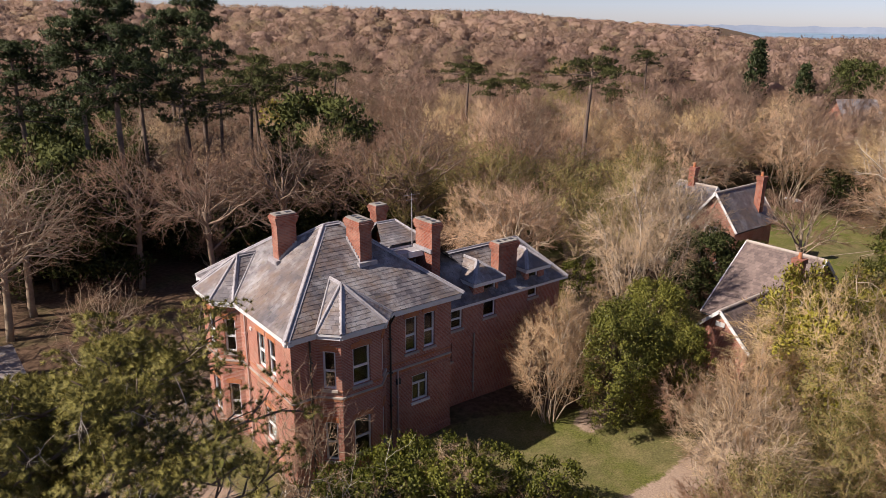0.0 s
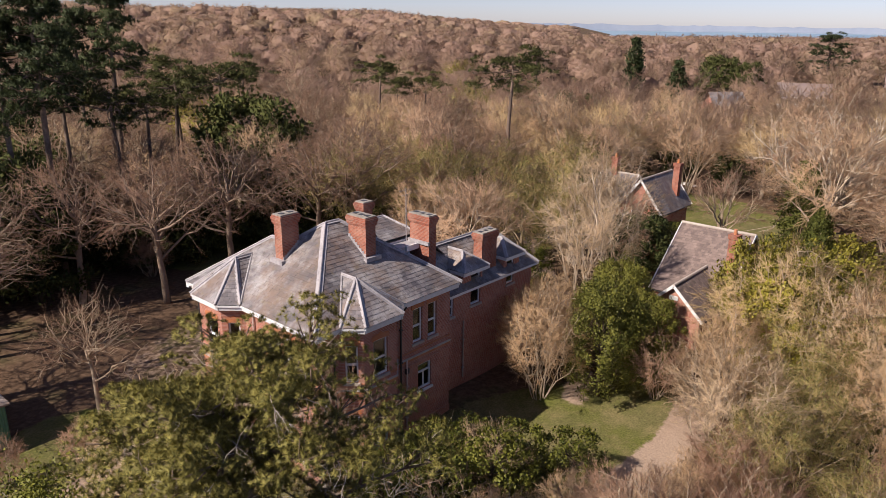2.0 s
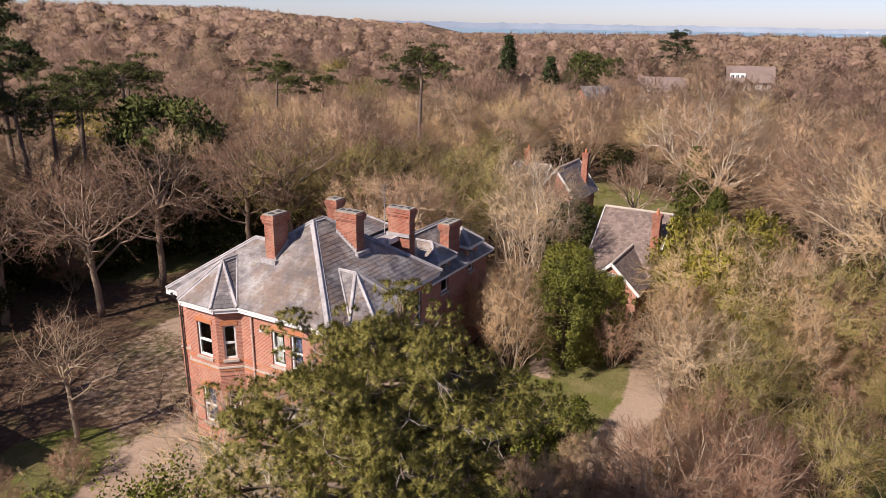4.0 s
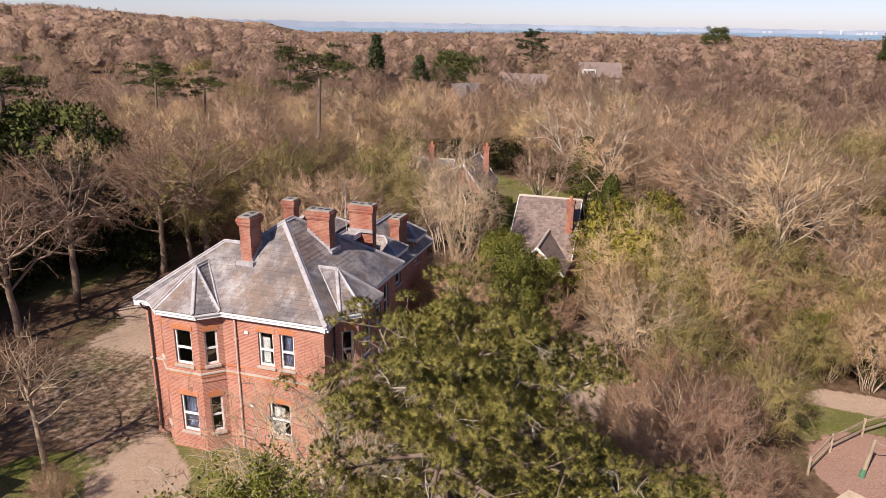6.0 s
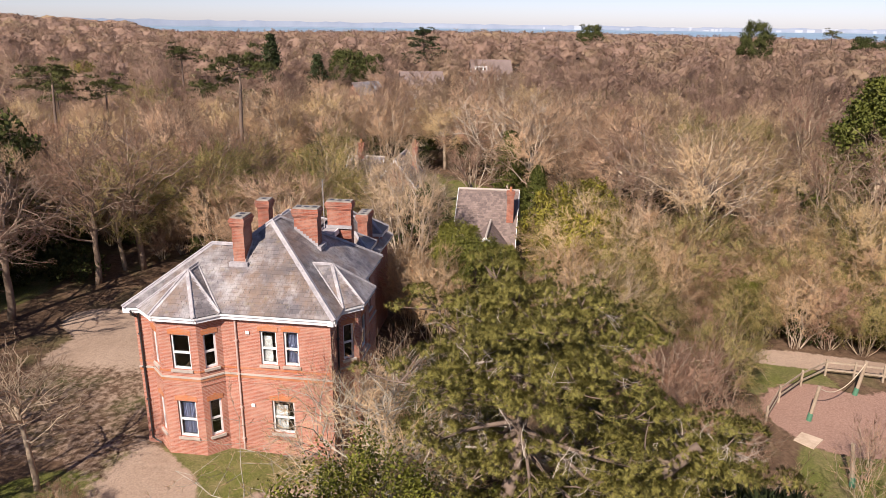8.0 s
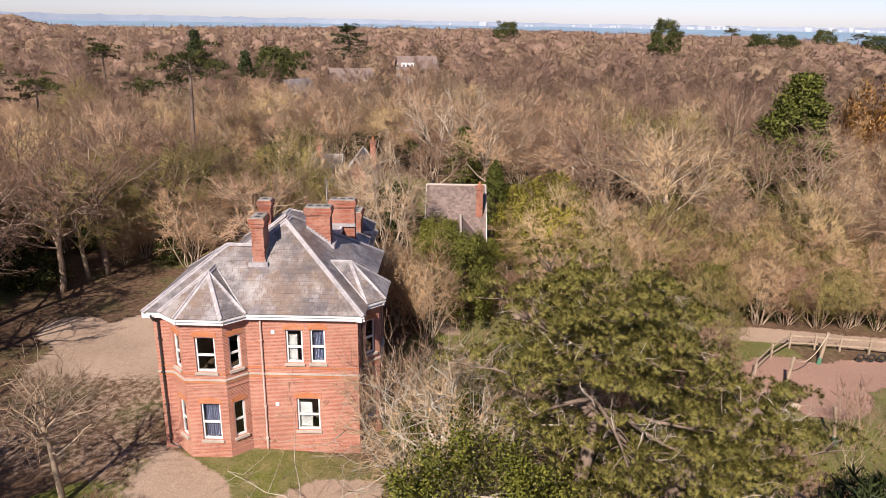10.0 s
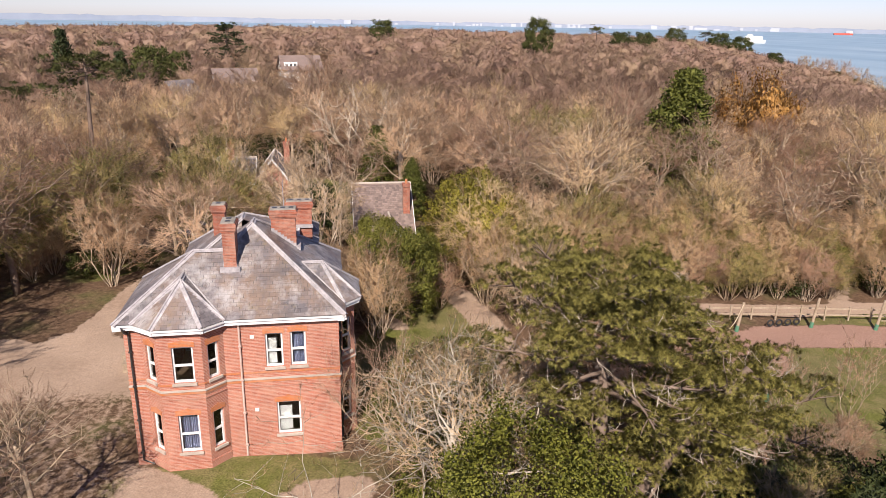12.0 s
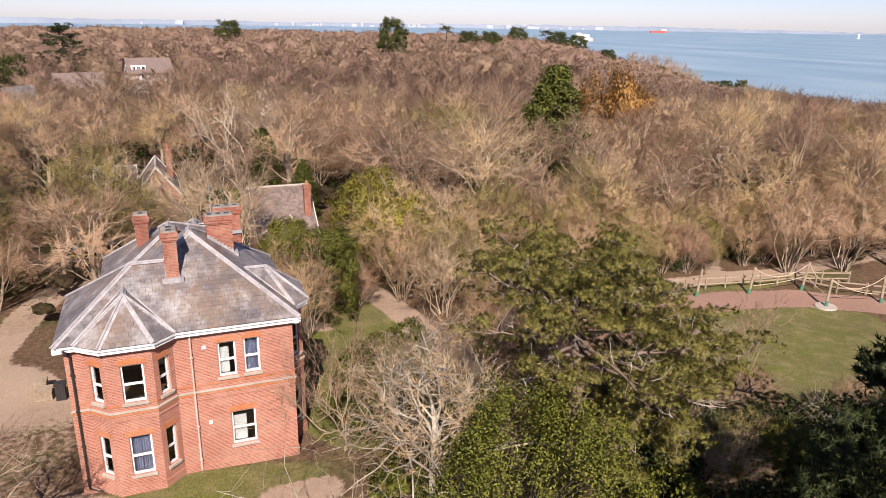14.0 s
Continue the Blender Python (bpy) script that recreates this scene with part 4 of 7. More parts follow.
for x0, x1 in ((23.78, 26.02), (27.72, 29.6)):
    xm = (x0 + x1) / 2
    k = Vector((xm, RY + 0.75, 8.05))
    roll((x0, RY - 0.38, 7.22), k, 0.24)
    roll((x1, RY - 0.38, 7.22), k, 0.24)
    roll(k, (xm, 29.7, 8.05), 0.24)
# lead flat between the roofs, with its upstand
g = Geo()
g.box(19.0, 21.75, 28.55, 30.9, 9.15, 9.42)
part("lead_flat", g, LEAD, roof)
g = Geo()
g.box(19.4, 22.0, 29.36, 29.43, 9.425, 9.52)
g.box(20.2, 21.75, 28.46, 28.54, 9.15, 9.45)
part("fascia", g, PAINT, roof)
g = Geo()
g.box(19.2, 24.2, 29.45, 32.2, 5.9, 7.6)
g.box(21.2, 24.3, 28.2, 30.5, 5.9, 6.6)
part("wall", g, BRICK, house)


def chimney(x0, x1, y0, y1, z0, z1, pots=0):
    """A brick stack with a stepped head, and lead flashing at its foot."""
    g = Geo()
    head = 0.62
    g.box(x0, x1, y0, y1, z0, z1 - head)
    z = z1 - head
    for out, tall in ((0.0, 0.10), (0.04, 0.075), (0.075, 0.15), (0.11, 0.15), (0.07, 0.075)):
        g.box(x0 - out, x1 + out, y0 - out, y1 + out, z, z + tall)
        z += tall
    ch = part("chimney", g, STACK, house)
    c = Geo()
    c.box(x0 - 0.03, x1 + 0.03, y0 - 0.03, y1 + 0.03, z, z + 0.055)
    part("cap", c, CAP, ch, "weathered grey mortar cap")
    for i in range(pots):
        f = (i + 0.5) / pots
        px, py = (x0 + (x1 - x0) * f, (y0 + y1) / 2) if x1 - x0 > y1 - y0 else ((x0 + x1) / 2, y0 + (y1 - y0) * f)
        q = Geo()
        q.box(px - 0.12, px + 0.12, py - 0.12, py + 0.12, z + 0.056, z + 0.075)
        part("flue_cover", q, BLACK, ch)
    m = Geo()
    zb = z1 - head - 1.05
    m.box(x0 - 0.02, x1 + 0.02, y0 - 0.02, y1 + 0.02, zb, zb + 0.07)
    part("band", m, STACK, ch)
    return ch


def flash(x0, x1, y0, y1, zf, ch, low="x"):
    """Stepped lead round the foot of a stack that stands in a slope."""
    g = Geo()
    if low == "x":
        g.box(x0 - 0.22, x0 - 0.004, y0 - 0.18, y1 + 0.18, zf(x0, y0) - 0.10, zf(x0, y0) + 0.12)
        part("flashing", g, LEAD, ch)
        n = 8
        for i in range(n):
            xa, xb = x0 + (x1 - x0) * i / n, x0 + (x1 - x0) * (i + 1) / n
            for y, s in ((y0, -1), (y1, 1)):
                g = Geo()
                g.box(xa, xb, min(y, y + s * 0.03), max(y, y + s * 0.03), zf(xa, y) - 0.1, zf(xb, y) + 0.16)
                part("flashing_step", g, LEAD, ch)
    else:
        g.box(x0 - 0.18, x1 + 0.18, y0 - 0.22, y0 - 0.004, zf(x0, y0) - 0.10, zf(x0, y0) + 0.12)
        part("flashing", g, LEAD, ch)
        n = 8
        for i in range(n):
            ya, yb = y0 + (y1 - y0) * i / n, y0 + (y1 - y0) * (i + 1) / n
            for x, s in ((x0, -1), (x1, 1)):
                g = Geo()
                g.box(min(x, x + s * 0.03), max(x, x + s * 0.03), ya, yb, zf(x, ya) - 0.1, zf(x, yb) + 0.16)
                part("flashing_step", g, LEAD, ch)


front_z = lambda x, y: EAVE + PITCH * (x - 12.10)
side_z = lambda x, y: EAVE + PITCH * (y - 26.15)
ch = chimney(14.40, 15.42, 31.32, 31.92, 7.4, 11.72, 2)
flash(14.40, 15.42, 31.32, 31.92, front_z, ch)
ch = chimney(17.36, 18.02, 28.53, 29.80, 7.4, 11.55, 3)
flash(17.36, 18.02, 28.53, 29.80, side_z, ch, "y")
ch = chimney(21.12, 21.66, 27.75, 29.15, 6.0, 11.05, 3)
g = Geo()
g.box(21.0, 21.11, 27.7, 29.2, 9.43, 9.62)
part("flashing", g, LEAD, ch)
chimney(20.95, 21.62, 32.62, 33.28, 7.4, 10.98, 1)
chimney(26.05, 27.45, 28.06, 28.70, 5.4, 9.0, 3)
# aerial mast on the rear stack
g = Geo()
g.tube([(21.0, 29.3, 9.3), (21.0, 29.32, 12.3)], [0.03, 0.02], 6)
for z, half in ((12.2, 0.5), (11.95, 0.35)):
    g.tube([(21.0 - half, 29.32, z), (21.0 + half, 29.32, z)], [0.012, 0.012], 5)
part("aerial", g, LEAD, house)
# slate pieces of the slope nearest the camera
for geo, mat in SLATES[:300]:
    part("slate", geo, mat, roof, uv=False)
left_over = Geo()
for geo, mat in SLATES[300:]:
    n = len(left_over.v)
    left_over.v += geo.v
    left_over.f += [tuple(n + k for k in f) for f in geo.f]
if left_over.f:
    tagged(part("slating", left_over, SLATE, roof, uv=False), kind="stuff")


# ---- trees ----
def unit(v):
    return v / np.maximum(np.linalg.norm(v, axis=-1, keepdims=True), 1e-9)


def shoots(rng, o, d, long, wide, side=3, spread=0.55, up=0.25, mid=None):
    """Thin pointed shoots from points o along d, each with side shoots: (n, 3, 3) triangles."""
    o, d = np.asarray(o, float), unit(np.asarray(d, float))
    n = len(o)
    L = long * rng.uniform(0.55, 1.15, (n, 1))

    def tri(o, d, L, w):
        out = unit(o - mid) + unit(rng.normal(size=d.shape)) * 0.4 if mid is not None else rng.normal(size=d.shape)
        s = unit(np.cross(d, out))
        return np.stack([o - s * w / 2, o + s * w / 2, o + d * L], 1)

    out = [tri(o, d, L, wide)]
    for k in range(side):
        f = rng.uniform(0.15, 0.85, (n, 1))
        dd = unit(d + rng.normal(size=d.shape) * spread + np.array([0, 0, up]))
        out.append(tri(o + d * L * f, dd, L * rng.uniform(0.35, 0.7, (n, 1)), wide * 0.75))
    return np.concatenate(out)


def grow(seed, height, spread, trunk=0.25, limbs=6, forks=(5, 4), stems=1, lean=0.15, radius=0.22, rise=0.35, wiggle=0.22,
         twigs=7, long=0.9, wide=0.035, side=3, flat=1.0, bold=0.66, fork_out=0.62, dome=0.0, sides=(7, 5, 4, 3), lean_mesh=True):
    """A bare tree at the origin: its limbs as tubes, its shoots as triangles, and the tips."""
    rnd = random.Random(seed)
    rng = np.random.default_rng(seed)
    wood = Geo()
    tips_o, tips_d = [], []

    def rv():
        return Vector((rnd.gauss(0, 1), rnd.gauss(0, 1), rnd.gauss(0, 1)))

    def branch(p, d, L, r, lev):
        last = lev >= len(forks) + 1
        n = 2 if last and lean_mesh else (5, 5, 4, 3)[min(lev, 3)]
        pts, rad, ds = [p.copy()], [r], [d.copy()]
        for i in range(n):
            d = (d + rv() * wiggle * (0.5 if lev == 0 else 1) + Vector((0, 0, rise * (0.0 if lev == 0 else 0.25)))).normalized()
            p = p + d * (L / n)
            pts.append(p.copy())
            rad.append(r * (1 - (0.72 if bold < 0.7 else 0.60) * (i + 1) / n) if lev else r * (1 - 0.45 * (i + 1) / n))
            ds.append(d.copy())
        wood.tube(pts, rad, sides[min(lev, 3)], cap=lev == 0)
        if lev == len(forks):
            for i in range(1, n + 1):
                for k in range(2):
                    tips_o.append(tuple(pts[i]))
                    tips_d.append(tuple(ds[i] * 0.5 + rv() * 0.6 + Vector((0, 0, 0.3))))
        if last:
            for i in range(1, n + 1):
                for k in range(max(1, round(twigs / n))):
                    tips_o.append(tuple(pts[i]))
                    tips_d.append(tuple(ds[i] + rv() * 0.5 + Vector((0, 0, 0.2))))
            return
        count = limbs if lev == 0 else forks[lev - 1]
        for k in range(count):
            f = rnd.uniform(0.35, 1.0) if lev else rnd.uniform(0.55, 1.0)
            if k == 0:
                f = 1.0
            x = f * n
            i = min(int(x), n - 1)
            q = pts[i].lerp(pts[i + 1], x - i)
            if lev == 0:
                a = 2 * math.pi * (k + rnd.uniform(-0.3, 0.3)) / count
                out = Vector((math.cos(a), math.sin(a), 0))
                dd = (out * rnd.uniform(0.6, 1.1) * (spread / height * 1.7) + Vector((0, 0, rnd.uniform(0.35, 1.1) * flat))).normalized()
                LL = math.hypot(spread, (height - q.z) * flat) * rnd.uniform(0.75, 1.0)
            else:
                dd = (ds[i] + rv() * fork_out + Vector((0, 0, rise * 0.5))).normalized()
                LL = L * rnd.uniform(0.42, 0.66)
            branch(q, dd, LL, max(0.016, rad[i] * (bold if lev else 0.66)), lev + 1)

    for s in range(stems):
        a = 2 * math.pi * s / stems + rnd.uniform(-0.4, 0.4)
        d = Vector((math.cos(a) * lean, math.sin(a) * lean, 1)).normalized() if stems > 1 else Vector((rnd.gauss(0, lean * 0.5), rnd.gauss(0, lean * 0.5), 1)).normalized()
        base = Vector((math.cos(a) * 0.25, math.sin(a) * 0.25, -0.2)) if stems > 1 else Vector((0, 0, -0.3))
        branch(base, d, height * trunk * rnd.uniform(0.9, 1.1), radius * (1 if stems == 1 else rnd.uniform(0.5, 0.8)), 0)
    o, d = np.array(tips_o), np.array(tips_d)
    top = np.array(wood.v)[:, 2].max() + long * 0.5
    k = height / top
    crown = Geo()
    far = np.percentile(np.hypot(o[:, 0], o[:, 1]), 96) + long * 0.4
    kk = (k + min(spread / far, 1.6 * k)) / 2
    size = np.array([kk, kk, k])
    wood.v = [(x * (kk if z > 0.3 else 1), y * (kk if z > 0.3 else 1), z * k if z > 0 else z) for x, y, z in wood.v]
    o = o * size
    if dome:
        mid, axes = np.array([0, 0, height * 0.52]), np.array([spread, spread, height * 0.5])

        def rounded(p):
            q = (p - mid) / axes
            r = np.maximum(np.linalg.norm(q, axis=1, keepdims=True), 1e-6)
            a = np.arctan2(q[:, 1:2], q[:, 0:1])
            edge = dome * (1 + 0.09 * np.sin(3 * a + seed) + 0.07 * np.sin(5 * a + 6 * q[:, 2:3]))
            s = np.where(r > edge, edge + 0.16 * np.tanh((r - edge) / 0.4), r)
            return np.where(p[:, 2:3] > height * 0.3, mid + q / r * s * axes, p)

        o = rounded(o)
        wood.v = [tuple(p) for p in rounded(np.array(wood.v))]
    tri = shoots(rng, o, d, long, wide, side, mid=np.array([0, 0, height * 0.42]))
    crown.soft(tri, unit(unit(tri.mean(1) - np.array([0, 0, height * 0.42])) + rng.normal(size=(len(tri), 3)) * 0.35 + np.array([0, 0, 0.15])))
    return wood, crown, o, unit(d)


def limb_path(rng, a, b, n, wiggle, arch):
    """A crooked way from a to b, arched upwards."""
    t = np.linspace(0, 1, n + 1)[:, None]
    L = np.linalg.norm(b - a)
    stray = np.cumsum(rng.normal(size=(n + 1, 3)), 0) * wiggle * L / n
    stray -= stray[0]
    return a + (b - a) * t + (stray - stray[-1] * t) + np.array([0, 0, arch * L]) * np.sin(np.pi * t)


def crown_plan(rng, height, spread, clear, stems, limbs, branches, wiggle, low, arch, splay, segs=(6, 4)):
    """The ways of trunk, limbs and branches that fill a lumpy dome, and the dome's middle and half axes."""
    bottom = clear * height
    mid = np.array([0, 0, bottom + (height - bottom) * (0.40 if stems == 1 else 0.46)])
    ph = rng.uniform(0, 6.28, 4)

    def edge(d):
        a, e = np.arctan2(d[1], d[0]), d[2]
        lump = 1 + 0.10 * np.sin(2 * a + ph[0]) + 0.09 * np.sin(3 * a + ph[1] + 2 * e) + 0.07 * np.sin(5 * a + ph[2] + 4 * e)
        return mid + d * lump * np.array([spread, spread, height - mid[2] if e > 0 else mid[2] - bottom])

    top = np.array([rng.normal() * 0.05 * spread, rng.normal() * 0.05 * spread, mid[2]])
    trunk = limb_path(rng, np.array([0, 0, -0.3]), top, 6, 0.05, 0.0)
    ways, twigs = [], []
    for k in range(limbs):
        a = k * 2.399 + rng.uniform(-0.35, 0.35)
        e = low + (1.0 - low) * ((k + rng.uniform(0.2, 0.8)) / limbs) ** 0.85
        d = np.array([math.cos(a) * math.sqrt(max(0.02, 1 - e * e)), math.sin(a) * math.sqrt(max(0.02, 1 - e * e)), e])
        if stems > 1:
            start = np.array([math.cos(a) * 0.3, math.sin(a) * 0.3, -0.15])
        else:
            f = np.clip(bottom * 0.9 + (mid[2] - bottom * 0.9) * rng.uniform(0.0, 0.75) + max(e, 0) * (mid[2] - bottom) * 0.25, 0.3, mid[2])
            start = np.array([np.interp(f, trunk[:, 2], trunk[:, 0]), np.interp(f, trunk[:, 2], trunk[:, 1]), f])
        way = limb_path(rng, start, mid + (edge(d) - mid) * rng.uniform(0.70, 0.88), segs[0], wiggle, arch)
        ways.append(way)
        for b in range(branches):
            x = (0.28 + 0.72 * (b + rng.random()) / branches) * segs[0]
            i = min(int(x), segs[0] - 1)
            p = way[i] + (way[i + 1] - way[i]) * (x - i)
            dd = unit(d + rng.normal(size=3) * splay)
            goal = mid + (edge(dd) - mid) * rng.uniform(0.72, 0.97)
            goal = p + (goal - p) * min(1.0, 0.62 * spread / max(0.1, np.linalg.norm(goal - p)))
            twigs.append((x / segs[0], limb_path(rng, p, goal, segs[1], wiggle * 1.3, arch * 0.6)))
    return trunk, ways, twigs, mid, np.array([spread, spread, height - mid[2]])


def fray(rng, lines, mid, axes, per, shoots, spray, shoot, wide):
    """Fine shoots along the branches: triangles and their normals."""
    P = np.stack(lines)
    nb, m = P.shape[0], P.shape[1] - 1
    x = rng.uniform(0.12, 1.0, (nb, per)) * m
    i = np.minimum(x.astype(int), m - 1)
    r = np.arange(nb)[:, None]
    a, b = P[r, i], P[r, i + 1]
    o = (a + (b - a) * (x - i)[..., None]).reshape(-1, 3)
    tan = unit(b - a).reshape(-1, 3)
    out = unit((o - mid) / axes)
    d = unit(tan * 0.6 + out * 0.5 + rng.normal(size=o.shape) * 0.55 + np.array([0, 0, 0.12]))
    L = spray * rng.uniform(0.55, 1.2, (len(o), 1))

    def tri(o, d, L, w):
        s = unit(np.cross(d, unit((o - mid) / axes) + rng.normal(size=d.shape) * 0.3))
        return np.stack([o - s * w / 2, o + s * w / 2, o + d * L], 1)

    out = [tri(o, d, L, wide * 1.8)]
    for k in range(shoots):
        f = rng.uniform(0.08, 1.0, (len(o), 1))
        out.append(tri(o + d * L * f, unit(d * 0.8 + rng.normal(size=d.shape) * 0.5 + np.array([0, 0, 0.1])), shoot * rng.uniform(0.5, 1.2, (len(o), 1)), wide))
    t = np.concatenate(out)
    n = unit(unit((t.mean(1) - mid) / axes) + rng.normal(size=(len(t), 3)) * 0.30 + np.array([0, 0, 0.12]))
    return t, n


def crowned(seed, mat_w, mat_t, height, spread, clear=0.30, stems=1, limbs=10, branches=8, per=9, shoots=11, spray=1.0, shoot=0.42, wide=0.019, radius=0.30, limb=0.115,
            wiggle=0.22, low=-0.12, arch=0.06, splay=0.38, leaf=None):
    """A bare tree or shrub whose limbs fill a lumpy dome, veiled in fine shoots; leaf: material, number and size of opening leaves."""
    def make():
        rng = np.random.default_rng(seed)
        trunk, ways, twigs, mid, axes = crown_plan(rng, height, spread, clear, stems, limbs, branches, wiggle, low, arch, splay)
        w, c = Geo(), Geo()
        if stems == 1:
            w.tube(trunk, np.linspace(radius, radius * 0.5, 7), 8)
        for way in ways:
            w.tube(way, np.linspace(limb * rng.uniform(0.8, 1.2), limb * 0.28, len(way)), 5, cap=False)
        for f, way in twigs:
            w.tube(way, np.linspace(limb * (0.55 - 0.27 * f), 0.012, len(way)), 3, cap=False)
        lines = [t for f, t in twigs] + [np.stack([way[2], way[3], way[4], way[5], way[6]]) for way in ways]
        t, n = fray(rng, lines, mid, axes, per, shoots, spray, shoot, wide)
        c.soft(t, n)
        out = [("trunk", w, mat_w, ""), ("crown", c, mat_t, "")]
        if leaf:
            mat, count, size = leaf
            o = t[rng.integers(0, len(t), count)][:, 2]
            out.append(("foliage", leaves(rng, o, 1, size, 0.05, out=unit(unit((o - mid) / axes) + np.array([0, 0, 0.15]))), mat, ""))
        return out
    return make


def leaves(rng, o, n, size, spread, up=0.5, long=1.6, out=None):
    """n folded leaves round each of the points o; out: the way that the clump's outside faces there."""
    o = np.repeat(np.asarray(o, float), n, 0)
    p = o + rng.normal(size=o.shape) * spread
    d = unit(rng.normal(size=p.shape) + np.array([0, 0, up]))
    s = unit(np.cross(d, rng.normal(size=p.shape)))
    L = size * long * rng.uniform(0.6, 1.2, (len(p), 1))
    w = size * rng.uniform(0.6, 1.1, (len(p), 1))
    a, b, t = p - s * w / 2 + d * L * 0.45, p + s * w / 2 + d * L * 0.45, p + d * L
    g = Geo()
    n0 = len(p)
    if out is not None:
        out = unit(np.repeat(out, n, 0) + rng.normal(size=p.shape) * 0.40)
        back = ((np.cross(b - p, t - p) * out).sum(1) < 0)[:, None]
        a, b = np.where(back, b, a), np.where(back, a, b)
        g.n = np.concatenate([out] * 4)
    g.v = np.concatenate([p, a, t, b]).tolist()
    g.f = [(i, i + n0 * 3, i + n0 * 2, i + n0) for i in range(n0)]
    return g


def plant(name, at, label, category, pieces, group=""):
    """A tree or shrub: trunk and crown under one Empty."""
    ob = thing(name, (0, 0, 0), label, category, group)
    for nm, geo, mat, lab in pieces:
        part(nm, geo, mat, ob, lab, smooth=nm == "trunk", uv=False)
    ob.matrix_basis = at
    return ob


def stand(x, y, turn=0.0, size=1.0, tall=None, sink=0.0):
    return Matrix.Translation((x, y, height(x, y) - sink)) @ Matrix.Rotation(turn, 4, "Z") @ Matrix.Diagonal((size, size, tall or size, 1))


PROTO = {}


def place(key, x, y, turn=0.0, size=1.0, tall=None, label="", group=""):
    """The first of a kind is built where it stands; the rest are copies of it."""
    build, lab, cat, grp = KINDS[key]
    m = stand(x, y, turn, size, tall)
    if key not in PROTO:
        ob = PROTO[key] = plant(NAMES[key], m, lab, cat, build(), grp)
    else:
        src = PROTO[key]
        ob = copy_thing(src, Matrix.Identity(4))
        ob.matrix_basis = m
    return tagged(ob, label or lab, cat, group or grp)


def bare(seed, mat_w, mat_t, **kw):
    def make():
        w, c, o, d = grow(seed, **kw)
        return [("trunk", w, mat_w, ""), ("crown", c, mat_t, "")]
    return make


def leafy(seed, mat_w, mat_t, mat_l, n, size, loose, **kw):
    def make():
        w, c, o, d = grow(seed, **kw)
        rng = np.random.default_rng(seed)
        return [("trunk", w, mat_w, ""), ("crown", c, mat_t, ""), ("foliage", leaves(rng, o + d * 0.3, n, size, loose, out=unit(unit(o - np.array([0, 0, kw["height"] * 0.45])) + np.array([0, 0, 0.2]))), mat_l, "")]
    return make


def bushy(seed, height, radius, mat_l, clumps, n, size, mat_w=None, cone=False, upright=0.7, sweep=0.0):
    """A dense evergreen: leaves on many overlapping clumps round a stem."""
    def make():
        rng = np.random.default_rng(seed)
        w = Geo()
        w.tube([(0, 0, -0.2), (0.05, 0.02, height * 0.4), (0, 0, height * 0.7)], [radius * 0.07, radius * 0.05, 0.03], 6)
        pts, outs = [], []
        for k in range(clumps):
            a = rng.uniform(0, 2 * math.pi)
            z = rng.uniform(0.03, 0.97) if cone else 0.08 + 0.86 * rng.uniform(0, 1) ** 0.8
            r = radius * ((1 - z) ** 0.75 + 0.06 if cone else math.sqrt(max(0.05, 1 - ((z - 0.42) / 0.6) ** 2))) * rng.uniform(0.58, 1.05)
            r *= 1 + 0.16 * math.sin(3 * a + seed) + 0.10 * math.sin(7 * z * 3 + 2 * a)
            c = np.array([math.cos(a) * r, math.sin(a) * r, z * height - sweep * r])
            if k % 3 == 0:
                w.tube([(0, 0, z * height * 0.6), tuple(c * 0.85)], [0.035, 0.012], 3)
            cr = radius * rng.uniform(0.12, 0.26) / (1 + 0.3 * max(0, upright - 1))
            q = unit(rng.normal(size=(n, 3)))
            q[:, 2] = np.abs(q[:, 2]) * np.where(rng.random(n) < 0.75, 1, -1)
            pts.append(c + q * np.array([1, 1, upright]) * cr * rng.uniform(0.45, 1.0, (n, 1)))
            outs.append(unit(q * 0.8 + unit(c - np.array([0, 0, height * 0.4])) * 0.7 + np.array([0, 0, 0.15])))
        g = leaves(rng, np.concatenate(pts), 1, size, size * 0.6, 0.6, out=np.concatenate(outs))
        return [("trunk", w, mat_w or BARK_DARK, ""), ("crown", g, mat_l, "")]
    return make


def needles(rng, o, d, n, long, wide, out):
    """Tufts: n needles bursting forward from each point; out: the way that the pad's outside faces there."""
    oo, dd = np.repeat(o, n, 0), np.repeat(d, n, 0)
    e = unit(dd * 0.55 + unit(rng.normal(size=dd.shape)))
    L = long * rng.uniform(0.7, 1.15, (len(e), 1))
    s = unit(np.cross(e, rng.normal(size=e.shape)))
    oo = oo + e * long * 0.05
    g = Geo()
    g.soft(np.stack([oo - s * wide / 2, oo + s * wide / 2, oo + e * L], 1), unit(np.repeat(out, n, 0) * 0.9 + e * 0.75 + rng.normal(size=e.shape) * 0.12))
    return g


